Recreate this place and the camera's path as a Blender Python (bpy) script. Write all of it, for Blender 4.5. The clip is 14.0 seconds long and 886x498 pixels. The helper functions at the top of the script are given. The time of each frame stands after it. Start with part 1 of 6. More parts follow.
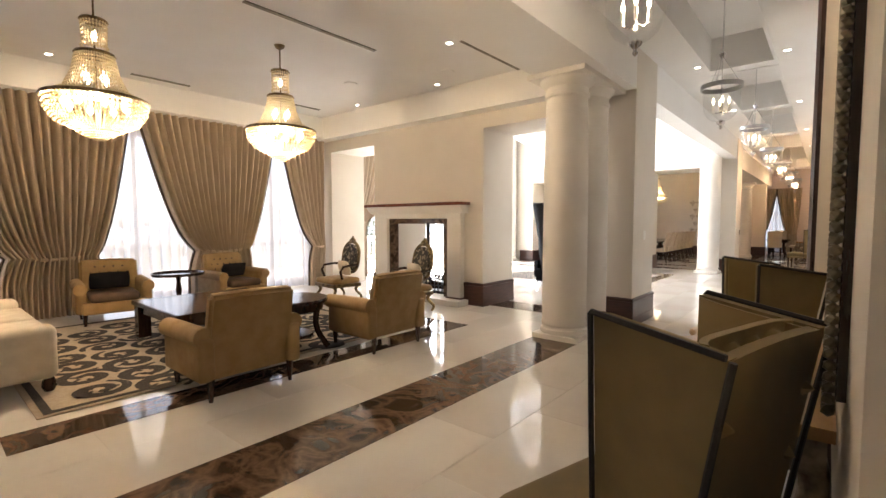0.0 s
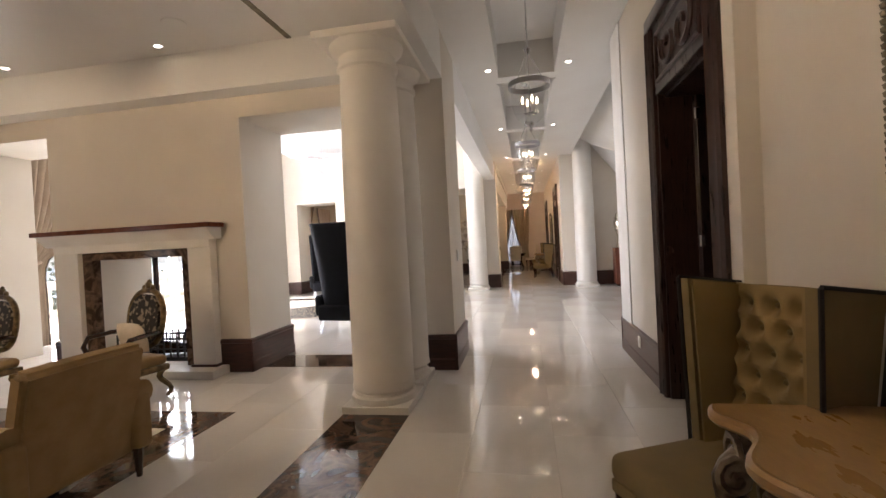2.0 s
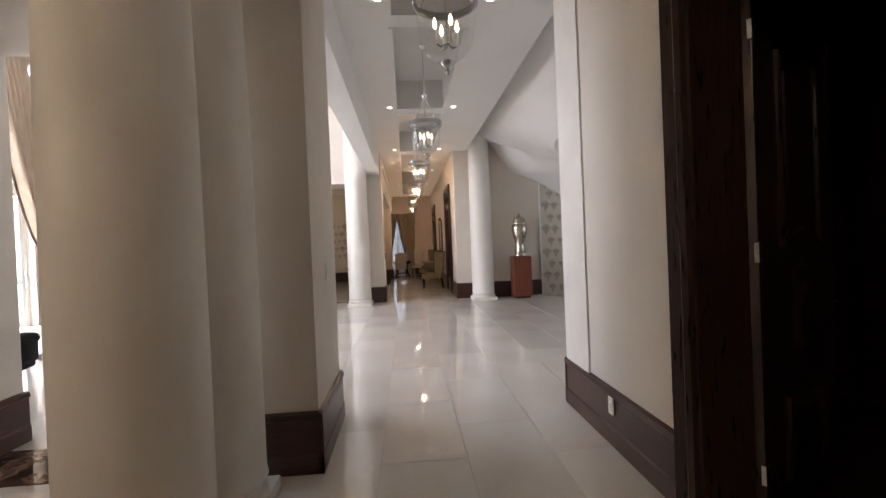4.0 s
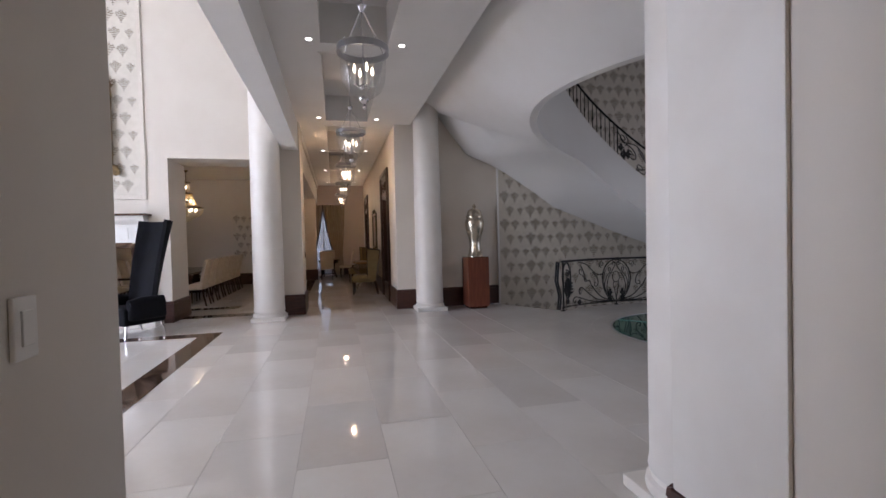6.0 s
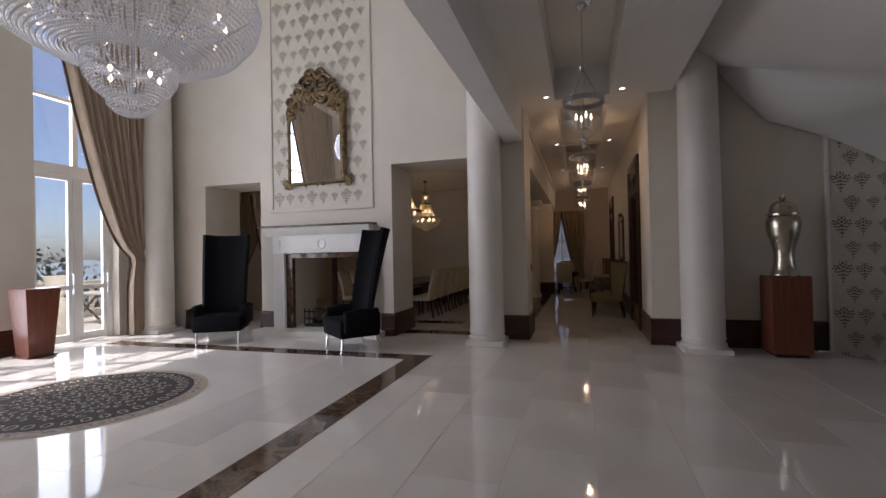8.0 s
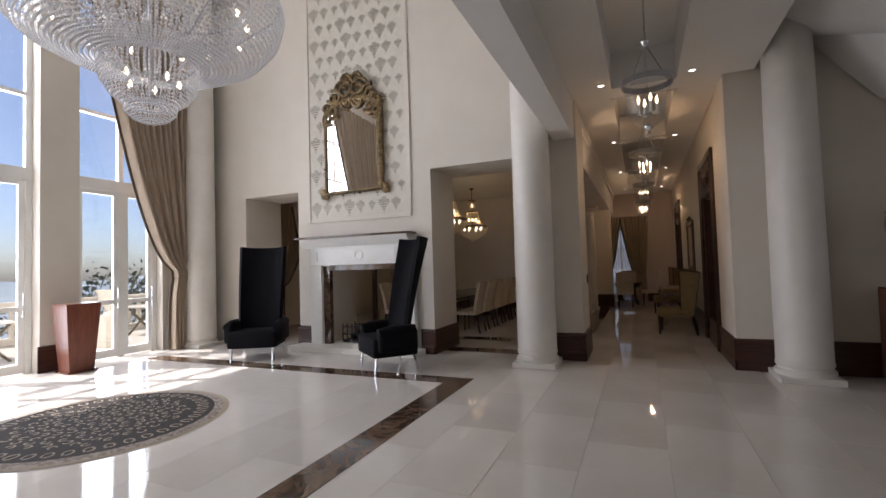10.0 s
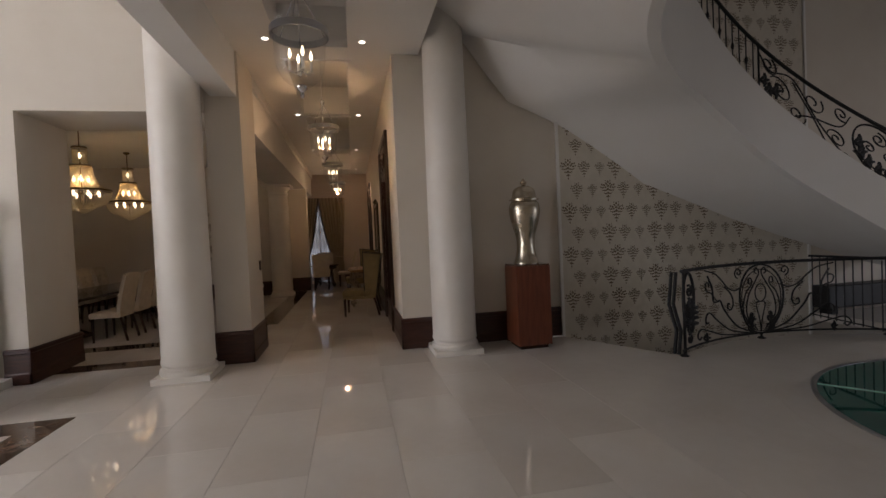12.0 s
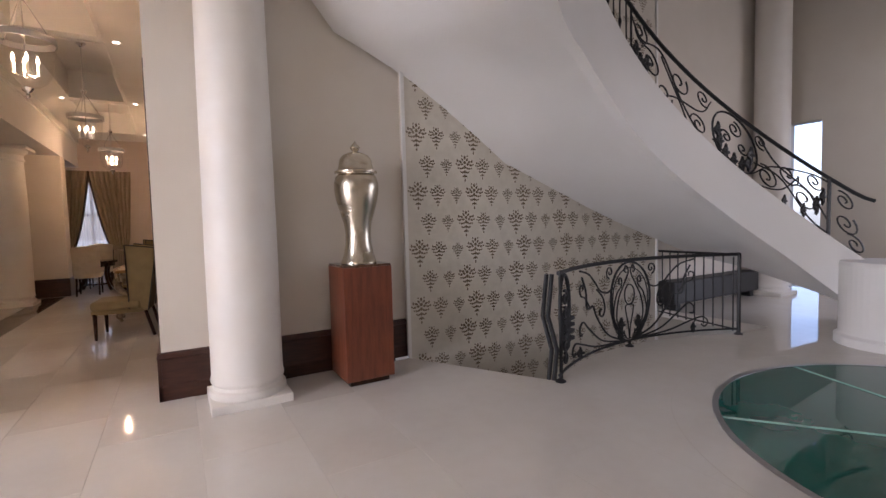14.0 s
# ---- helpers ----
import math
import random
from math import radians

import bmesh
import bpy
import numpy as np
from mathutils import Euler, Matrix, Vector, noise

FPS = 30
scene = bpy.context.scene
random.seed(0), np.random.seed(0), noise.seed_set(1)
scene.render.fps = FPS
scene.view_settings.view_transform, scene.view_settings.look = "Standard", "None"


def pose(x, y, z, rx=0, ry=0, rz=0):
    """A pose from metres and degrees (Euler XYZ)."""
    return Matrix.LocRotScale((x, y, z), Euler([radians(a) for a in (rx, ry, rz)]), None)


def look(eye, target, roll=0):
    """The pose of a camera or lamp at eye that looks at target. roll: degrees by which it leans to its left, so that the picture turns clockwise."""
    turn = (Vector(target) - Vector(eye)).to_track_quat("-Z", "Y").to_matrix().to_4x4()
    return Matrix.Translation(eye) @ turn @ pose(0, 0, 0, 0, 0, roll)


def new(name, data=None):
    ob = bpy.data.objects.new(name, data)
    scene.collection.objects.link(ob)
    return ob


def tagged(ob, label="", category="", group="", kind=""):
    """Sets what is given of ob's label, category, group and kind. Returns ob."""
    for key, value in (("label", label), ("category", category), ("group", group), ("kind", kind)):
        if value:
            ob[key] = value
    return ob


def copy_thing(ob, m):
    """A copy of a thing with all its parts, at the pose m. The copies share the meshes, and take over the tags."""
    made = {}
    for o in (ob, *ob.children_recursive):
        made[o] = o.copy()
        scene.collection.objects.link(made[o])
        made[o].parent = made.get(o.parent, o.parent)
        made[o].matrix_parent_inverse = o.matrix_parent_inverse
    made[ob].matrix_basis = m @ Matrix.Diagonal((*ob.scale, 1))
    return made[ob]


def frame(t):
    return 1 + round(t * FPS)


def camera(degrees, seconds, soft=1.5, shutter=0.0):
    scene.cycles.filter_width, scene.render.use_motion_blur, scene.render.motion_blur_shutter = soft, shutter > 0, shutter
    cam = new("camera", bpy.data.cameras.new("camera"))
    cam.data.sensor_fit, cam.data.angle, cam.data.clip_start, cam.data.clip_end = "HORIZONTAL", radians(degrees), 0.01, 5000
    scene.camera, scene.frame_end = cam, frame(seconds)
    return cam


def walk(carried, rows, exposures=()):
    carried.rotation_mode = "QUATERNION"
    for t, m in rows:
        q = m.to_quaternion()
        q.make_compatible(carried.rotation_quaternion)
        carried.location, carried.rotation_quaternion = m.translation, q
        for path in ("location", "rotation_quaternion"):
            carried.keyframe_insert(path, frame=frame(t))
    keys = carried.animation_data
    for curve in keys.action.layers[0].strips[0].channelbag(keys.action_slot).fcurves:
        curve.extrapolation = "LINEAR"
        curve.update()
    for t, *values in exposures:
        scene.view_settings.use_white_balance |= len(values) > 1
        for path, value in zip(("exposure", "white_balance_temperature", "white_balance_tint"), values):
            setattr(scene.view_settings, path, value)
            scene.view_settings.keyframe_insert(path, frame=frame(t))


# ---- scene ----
cam = camera(88.3, 14.0)
ROWS = [
    (0.0, 0.490, -0.574, 1.530, 40.17, -3.36, -0.00),
    (0.5, 0.067, -0.344, 1.518, 35.70, -2.14, 1.31),
    (1.0, -0.251, 0.027, 1.515, 28.97, -1.26, 2.31),
    (1.5, -0.604, 0.431, 1.515, 17.96, -1.06, 2.93),
    (2.0, -0.794, 0.943, 1.496, 10.20, -0.75, 2.97),
    (2.5, -0.978, 1.452, 1.476, 4.66, -1.11, 2.56),
    (3.0, -1.034, 1.978, 1.479, 1.12, -0.44, 2.24),
    (3.5, -1.029, 2.510, 1.508, -1.69, -0.51, 2.34),
    (6.0, -0.974, 5.528, 1.505, -13.35, -1.28, 1.44),
    (6.5, -0.860, 6.038, 1.504, -13.57, -1.10, 1.33),
    (7.0, -0.785, 6.589, 1.505, -8.84, -0.34, 1.47),
    (7.5, -0.768, 7.087, 1.501, 3.39, 0.38, 1.97),
    (8.0, -0.729, 7.523, 1.497, 16.82, 0.67, 1.17),
    (8.5, -0.811, 7.825, 1.496, 24.99, 1.98, 1.60),
    (11.0, -0.714, 8.579, 1.494, 18.18, 1.86, 2.39),
    (11.5, -0.526, 8.876, 1.498, 0.52, -0.35, 2.81),
    (12.0, -0.302, 9.195, 1.513, -11.28, -1.52, 2.56),
    (12.5, -0.126, 9.624, 1.499, -20.35, -2.52, 2.35),
    (13.0, 0.116, 10.014, 1.480, -25.02, -3.37, 2.15),
    (13.5, 0.301, 10.441, 1.469, -28.22, -3.43, 1.63),
    (14.0, 0.484, 10.855, 1.465, -30.46, -3.27, 1.52),
]
# seconds, stops, kelvin, tint
EXPOSURES = [(0.0, 2.52, 6500, 14), (0.5, 2.06, 6480, 15), (1.0, 1.85, 6450, 16), (1.5, 1.65, 6550, 17), (2.0, 1.84, 6450, 18), (3.0, 1.80, 6350, 18), (3.7, 1.62, 6250, 18), (5.8, 1.08, 5850, 21), (6.5, 0.86, 5800, 21), (7.0, 0.70, 6000, 21),
             (7.5, 0.32, 6100, 21), (8.0, -0.15, 6100, 20), (8.7, 0.4, 6100, 18), (10.8, -0.15, 6500, 18), (11.0, -0.25, 6600, 18), (11.5, -0.35, 6800, 19), (12.0, 0.2, 6750, 19), (12.5, 0.85, 6400, 22), (13.0, 1.55, 6350, 24), (14.0, 1.68, 6400, 25)]
walk(cam, [(t, pose(x, y, z, 90 + pitch, roll, yaw)) for t, x, y, z, yaw, pitch, roll in ROWS], EXPOSURES)
# ---- end of path ----

# ---------------------------------------------------------------- world, sun and daylight
world = bpy.data.worlds.new("sky")
scene.world = world
world.use_nodes = True
wn = world.node_tree
sky = wn.nodes.new("ShaderNodeTexSky")
sky.sky_type, sky.sun_disc, sky.dust_density, sky.air_density = "NISHITA", False, 1.6, 0.7
SUN_ELEV, SUN_TURN = 61.0, 246.0          # degrees; the turn is the compass way the light comes from
sky.sun_elevation, sky.sun_rotation = radians(SUN_ELEV), radians(SUN_TURN)
wn.links.new(sky.outputs[0], wn.nodes["Background"].inputs[0])
wn.nodes["Background"].inputs[1].default_value = 0.15

sun = new("sun", bpy.data.lights.new("sun", "SUN"))
sun.data.energy, sun.data.angle, sun.data.color = 5.0, radians(0.5), (1.0, 0.95, 0.87)
SUN_WAY = Vector((-0.44, -0.20, 0.87)).normalized()
sun.matrix_world = look(SUN_WAY * 30, (0, 0, 0))


def area(name, place, target, w, h, watts, colour):
    ob = new(name, bpy.data.lights.new(name, "AREA"))
    ob.data.shape, ob.data.size, ob.data.size_y, ob.data.energy, ob.data.color = "RECTANGLE", w, h, watts, colour
    ob.matrix_world = look(place, target)
    return ob


def bulb(name, place, watts, colour=(1.0, 0.78, 0.5), size=0.06):
    ob = new(name, bpy.data.lights.new(name, "POINT"))
    ob.data.energy, ob.data.color, ob.data.shadow_soft_size = watts, colour, size
    ob.location = place
    return ob


area("window_light_hall", (-9.99, 11.05, 3.5), (0, 11.05, 2.9), 6.6, 6.7, 770, (0.92, 0.96, 1.0))
area("window_light_lounge", (-9.62, 2.5, 1.65), (0, 2.5, 1.6), 6.9, 3.0, 34, (1.0, 0.965, 0.92))
# added for assumed daylight from an unseen opening on the entrance side
area("entrance_light_stair", (10.9, 10.6, 1.75), (3, 11.5, 1.0), 4.0, 3.0, 36, (0.95, 0.97, 1.0))
area("window_light_end", (-1.45, 26.95, 1.7), (-1.4, 20, 1.2), 1.2, 2.6, 4, (1.0, 0.95, 0.9))
bulb("lamp_lounge_a", (-5.36, 2.88, 2.62), 54)
bulb("lamp_lounge_b", (-5.36, 0.79, 2.62), 54)
bulb("lamp_dining_a", (-5.17, 18.83, 2.72), 15, (1.0, 0.70, 0.38), 0.05)
bulb("lamp_dining_b", (-5.46, 21.35, 2.72), 15, (1.0, 0.70, 0.38), 0.05)
bulb("lamp_corridor_a", (-0.66, 3.0, 3.08), 6, (1.0, 0.83, 0.62), 0.04)
bulb("lamp_corridor_b", (-0.66, 16.7, 3.08), 17, (1.0, 0.65, 0.35), 0.04)
bulb("lamp_corridor_c", (-0.66, 23.7, 3.08), 19, (1.0, 0.66, 0.37), 0.04)


# ---------------------------------------------------------------- materials
def mat(name, colour, rough=0.5, metal=0.0, colour2=None, scale=6.0, detail=4.0, low=0.35, high=0.65, bump=0.0, bscale=80.0, coat=0.0,
        kind="noise", fine=0.0, stretch=None, spec=0.5):
    m = bpy.data.materials.new(name)
    m.use_nodes = True
    t = m.node_tree
    b = t.nodes["Principled BSDF"]
    b.inputs["Base Color"].default_value = (*colour, 1)
    b.inputs["Roughness"].default_value, b.inputs["Metallic"].default_value = rough, metal
    b.inputs["Coat Weight"].default_value = coat
    b.inputs["Specular IOR Level"].default_value = spec
    co = t.nodes.new("ShaderNodeTexCoord")
    vec = co.outputs["Object"]
    if stretch:
        mp = t.nodes.new("ShaderNodeMapping")
        mp.inputs["Scale"].default_value = stretch
        t.links.new(vec, mp.inputs[0])
        vec = mp.outputs[0]
    if colour2:
        n = t.nodes.new("ShaderNodeTexNoise")
        n.inputs["Scale"].default_value, n.inputs["Detail"].default_value = scale, detail
        if kind == "vein":
            n.inputs["Distortion"].default_value = 1.6
        t.links.new(vec, n.inputs["Vector"])
        r = t.nodes.new("ShaderNodeValToRGB")
        e = r.color_ramp.elements
        e[0].position, e[1].position = low, high
        e[0].color, e[1].color = (*colour, 1), (*colour2, 1)
        if kind == "vein":
            mid = e.new((low + high) / 2)
            mid.color = (*[0.5 * (p + q) for p, q in zip(colour, colour2)], 1)
            e[2].color = (*colour, 1)
            mid.color = (*colour2, 1)
        t.links.new(n.outputs["Fac"], r.inputs[0])
        out = r.outputs[0]
        if fine:
            n2 = t.nodes.new("ShaderNodeTexNoise")
            n2.inputs["Scale"].default_value, n2.inputs["Detail"].default_value = scale * 9, 3.0
            t.links.new(vec, n2.inputs["Vector"])
            mx = t.nodes.new("ShaderNodeMix")
            mx.data_type, mx.blend_type = "RGBA", "OVERLAY"
            mx.inputs[0].default_value = fine
            t.links.new(out, mx.inputs[6])
            t.links.new(n2.outputs["Fac"], mx.inputs[7])
            out = mx.outputs[2]
        t.links.new(out, b.inputs["Base Color"])
        rr = t.nodes.new("ShaderNodeMapRange")
        rr.inputs[3].default_value, rr.inputs[4].default_value = rough * 0.85, min(1, rough * 1.2)
        t.links.new(n.outputs["Fac"], rr.inputs[0])
        t.links.new(rr.outputs[0], b.inputs["Roughness"])
    if bump:
        n3 = t.nodes.new("ShaderNodeTexNoise")
        n3.inputs["Scale"].default_value, n3.inputs["Detail"].default_value = bscale, 3.0
        t.links.new(vec, n3.inputs["Vector"])
        bp = t.nodes.new("ShaderNodeBump")
        bp.inputs["Strength"].default_value, bp.inputs["Distance"].default_value = bump, 0.01
        t.links.new(n3.outputs["Fac"], bp.inputs["Height"])
        t.links.new(bp.outputs[0], b.inputs["Normal"])
    return m


def vary_by_piece(m, amount):
    """Each piece a little lighter or darker than its neighbours."""
    t = m.node_tree
    b = t.nodes["Principled BSDF"]
    src = b.inputs["Base Color"].links[0].from_socket
    info = t.nodes.new("ShaderNodeObjectInfo")
    mr = t.nodes.new("ShaderNodeMapRange")
    mr.inputs[3].default_value, mr.inputs[4].default_value = 1 - amount, 1 + amount * 0.4
    hsv = t.nodes.new("ShaderNodeHueSaturation")
    t.links.new(info.outputs["Random"], mr.inputs[0])
    t.links.new(mr.outputs[0], hsv.inputs["Value"])
    t.links.new(src, hsv.inputs["Color"])
    t.links.new(hsv.outputs[0], b.inputs["Base Color"])


def glow(name, colour, strength):
    m = bpy.data.materials.new(name)
    m.use_nodes = True
    b = m.node_tree.nodes["Principled BSDF"]
    b.inputs["Base Color"].default_value = (0.8, 0.8, 0.8, 1)
    b.inputs["Emission Color"].default_value = (*colour, 1)
    b.inputs["Emission Strength"].default_value = strength
    return m


def glass(name, colour, rough=0.0, thin=0.9):
    """Clear panes: part see-through, part gloss."""
    m = bpy.data.materials.new(name)
    m.use_nodes = True
    t = m.node_tree
    t.nodes.clear()
    out = t.nodes.new("ShaderNodeOutputMaterial")
    tr, gl, mx, fr = (t.nodes.new(n) for n in ("ShaderNodeBsdfTransparent", "ShaderNodeBsdfGlossy", "ShaderNodeMixShader", "ShaderNodeLayerWeight"))
    tr.inputs[0].default_value = (*colour, 1)
    gl.inputs["Roughness"].default_value = rough
    fr.inputs[0].default_value = 0.25
    half = t.nodes.new("ShaderNodeMath")
    half.operation = "MULTIPLY_ADD"
    half.inputs[1].default_value, half.inputs[2].default_value = 0.24, 0.03
    t.links.new(fr.outputs["Facing"], half.inputs[0])
    t.links.new(half.outputs[0], mx.inputs[0])
    t.links.new(tr.outputs[0], mx.inputs[1])
    t.links.new(gl.outputs[0], mx.inputs[2])
    t.links.new(mx.outputs[0], out.inputs[0])
    return m


def sheer(name, colour, clear):
    m = bpy.data.materials.new(name)
    m.use_nodes = True
    t = m.node_tree
    t.nodes.clear()
    out = t.nodes.new("ShaderNodeOutputMaterial")
    tr, tl, df, mx, m2 = (t.nodes.new(n) for n in ("ShaderNodeBsdfTransparent", "ShaderNodeBsdfTranslucent", "ShaderNodeBsdfDiffuse", "ShaderNodeMixShader", "ShaderNodeMixShader"))
    tl.inputs[0].default_value = df.inputs[0].default_value = (*colour, 1)
    mx.inputs[0].default_value, m2.inputs[0].default_value = 0.6, clear
    t.links.new(df.outputs[0], mx.inputs[1])
    t.links.new(tl.outputs[0], mx.inputs[2])
    t.links.new(mx.outputs[0], m2.inputs[1])
    t.links.new(tr.outputs[0], m2.inputs[2])
    t.links.new(m2.outputs[0], out.inputs[0])
    return m


M_TILE = mat("cream_marble", (0.72, 0.685, 0.63), 0.045, colour2=(0.66, 0.615, 0.555), scale=0.9, detail=7, low=0.38, high=0.66, fine=0.08)
vary_by_piece(M_TILE, 0.09)
M_GROUT = mat("marble_joint", (0.44, 0.40, 0.34), 0.4, colour2=(0.50, 0.45, 0.39), scale=20)
M_DARK = mat("brown_marble", (0.040, 0.022, 0.014), 0.06, colour2=(0.16, 0.10, 0.065), scale=3.2, detail=8, kind="vein", low=0.40, high=0.66, fine=0.35)
M_WALL = mat("cream_paint", (0.67, 0.615, 0.535), 0.6, colour2=(0.65, 0.59, 0.51), scale=2.0, bump=0.03, bscale=180)
M_CEIL = mat("ceiling_paint", (0.80, 0.785, 0.755), 0.55, colour2=(0.78, 0.76, 0.725), scale=1.5, bump=0.02, bscale=150)
M_STONE = mat("column_plaster", (0.76, 0.725, 0.665), 0.42, colour2=(0.72, 0.675, 0.61), scale=3.0, bump=0.03, bscale=60)
M_WHITE = mat("white_paint", (0.80, 0.79, 0.76), 0.35, colour2=(0.77, 0.755, 0.72), scale=4)
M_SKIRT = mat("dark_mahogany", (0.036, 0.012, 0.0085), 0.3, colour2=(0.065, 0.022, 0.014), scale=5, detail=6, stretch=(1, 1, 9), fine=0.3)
M_DOOR = mat("stained_door_wood", (0.022, 0.0105, 0.008), 0.28, colour2=(0.042, 0.018, 0.013), scale=5, detail=6, stretch=(9, 9, 1), fine=0.3)
M_MAHOG = mat("polished_mahogany", (0.085, 0.022, 0.012), 0.16, colour2=(0.16, 0.05, 0.025), scale=4, detail=6, stretch=(7, 7, 1), fine=0.3)
M_PLINTHW = mat("red_brown_veneer", (0.17, 0.048, 0.022), 0.3, colour2=(0.115, 0.03, 0.015), scale=4, detail=6, stretch=(8, 8, 0.8), fine=0.3)
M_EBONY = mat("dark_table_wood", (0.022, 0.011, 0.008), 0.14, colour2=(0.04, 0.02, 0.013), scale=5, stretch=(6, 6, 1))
M_GOLDFAB = mat("tan_velvet", (0.30, 0.195, 0.085), 0.75, colour2=(0.25, 0.155, 0.06), scale=7, bump=0.15, bscale=400)
M_PALEFAB = mat("cream_fabric", (0.62, 0.54, 0.43), 0.8, colour2=(0.55, 0.47, 0.36), scale=8, bump=0.15, bscale=400)
M_OLIVE = mat("olive_velvet", (0.25, 0.175, 0.065), 0.7, colour2=(0.29, 0.205, 0.08), scale=6, bump=0.15, bscale=350)
M_OLIVED = mat("dark_olive_fabric", (0.185, 0.135, 0.058), 0.8, colour2=(0.215, 0.158, 0.070), scale=9, bump=0.2, bscale=380)
M_BLACKFAB = mat("black_velvet", (0.004, 0.004, 0.005), 0.8, colour2=(0.007, 0.007, 0.010), scale=6, bump=0.1, bscale=300, spec=0.15)
M_PIPING = mat("black_piping", (0.01, 0.008, 0.006), 0.6)
M_BROWNFAB = mat("brown_seat_fabric", (0.06, 0.035, 0.02), 0.75, colour2=(0.085, 0.05, 0.03), scale=8, bump=0.15, bscale=300)
M_DRAPE = mat("taupe_drape", (0.41, 0.32, 0.235), 0.7, colour2=(0.36, 0.275, 0.195), scale=5, stretch=(4, 4, 0.5), bump=0.1, bscale=250)
M_TRIMDARK = mat("dark_fringe", (0.06, 0.04, 0.028), 0.8, colour2=(0.09, 0.06, 0.04), scale=30)
M_SHEER = sheer("sheer_voile", (0.44, 0.43, 0.435), 0.20)
M_GOLD = mat("aged_gilt", (0.24, 0.165, 0.075), 0.4, 0.7, colour2=(0.075, 0.05, 0.025), scale=14, bump=0.3, bscale=60)
M_SILVGOLD = mat("champagne_leaf", (0.62, 0.555, 0.455), 0.26, 1.0, colour2=(0.47, 0.405, 0.31), scale=4, detail=6, bump=0.06, bscale=30)
M_CHROME = mat("chrome", (0.72, 0.72, 0.74), 0.12, 1.0)
M_STEEL = mat("satin_steel", (0.42, 0.42, 0.43), 0.3, 1.0)
M_IRON = mat("black_iron", (0.006, 0.006, 0.007), 0.48, 0.0, colour2=(0.011, 0.010, 0.010), scale=20, bump=0.1, bscale=90)
M_BRONZE = mat("dark_bronze", (0.10, 0.085, 0.06), 0.35, 0.85, colour2=(0.22, 0.19, 0.14), scale=12, bump=0.2, bscale=50)
M_MIRROR = mat("mirror_silver", (0.86, 0.87, 0.87), 0.015, 1.0)
M_GLASS = glass("clear_glass", (0.97, 0.985, 0.98))
M_BELL = glass("bell_glass", (0.975, 0.98, 0.98))
M_CRYSTAL = mat("crystal", (0.95, 0.95, 0.97), 0.07, 0.35, spec=1.0)
M_CRYSTALW = mat("warm_crystal", (0.86, 0.75, 0.53), 0.08, 0.15, spec=1.0)
M_BULB = glow("lit_bulb", (1.0, 0.80, 0.52), 4.0)
M_DOWN = glow("downlight_lens", (1.0, 0.92, 0.78), 3.5)
M_WPAPER = mat("ivory_wallpaper", (0.66, 0.615, 0.53), 0.55, colour2=(0.62, 0.575, 0.49), scale=10, bump=0.04, bscale=200)
M_MOTIF = mat("damask_print", (0.23, 0.18, 0.12), 0.5, colour2=(0.16, 0.12, 0.08), scale=25)
M_RUGPALE = mat("rug_wool_cream", (0.42, 0.35, 0.26), 0.95, colour2=(0.36, 0.29, 0.21), scale=30, bump=0.5, bscale=300)
M_RUGDARK = mat("rug_wool_black", (0.018, 0.013, 0.011), 0.95, colour2=(0.03, 0.022, 0.018), scale=30, bump=0.5, bscale=300)
M_RUGMID = mat("rug_wool_taupe", (0.44, 0.38, 0.32), 0.95, colour2=(0.26, 0.21, 0.18), scale=26, detail=5, low=0.45, high=0.55, bump=0.5, bscale=300)
M_GREENGL = mat("green_floor_glass", (0.006, 0.095, 0.072), 0.03, colour2=(0.010, 0.125, 0.098), scale=2, spec=0.5)
M_JOINTGL = mat("frosted_glass_edge", (0.30, 0.50, 0.43), 0.25, colour2=(0.24, 0.42, 0.36), scale=8)
M_TERRACE = mat("terrace_stone", (0.55, 0.50, 0.43), 0.6, colour2=(0.48, 0.43, 0.36), scale=3, bump=0.1)
M_FACADE = mat("facade_render", (0.68, 0.62, 0.52), 0.75, colour2=(0.62, 0.56, 0.46), scale=2, bump=0.1)
M_LEAF = mat("far_foliage", (0.10, 0.11, 0.06), 0.8, colour2=(0.12, 0.12, 0.07), scale=3)
# pale blue of distance haze is mixed into this land colour
M_HAZELAND = mat("haze_tinted_land", (0.24, 0.29, 0.33), 0.9, colour2=(0.30, 0.34, 0.36), scale=0.05)
M_BRASSW = mat("console_pale_wood", (0.36, 0.215, 0.085), 0.28, colour2=(0.30, 0.17, 0.06), scale=3, detail=5, stretch=(3, 1, 3), fine=0.2)
M_SILVER = mat("antique_silver_carving", (0.30, 0.25, 0.19), 0.32, 0.85, colour2=(0.12, 0.09, 0.065), scale=16, bump=0.3, bscale=50)
M_FACADEIN = mat("pink_beige_paint", (0.62, 0.52, 0.46), 0.6, colour2=(0.60, 0.50, 0.44), scale=2)
M_PLASTIC = mat("socket_plastic", (0.75, 0.73, 0.68), 0.4)
M_TAPEST = mat("floral_tapestry", (0.025, 0.02, 0.016), 0.85, colour2=(0.28, 0.23, 0.17), scale=16, low=0.52, high=0.58, bump=0.2)
M_BRICKB = mat("firebrick", (0.30, 0.27, 0.24), 0.8, colour2=(0.24, 0.21, 0.19), scale=9, bump=0.3)


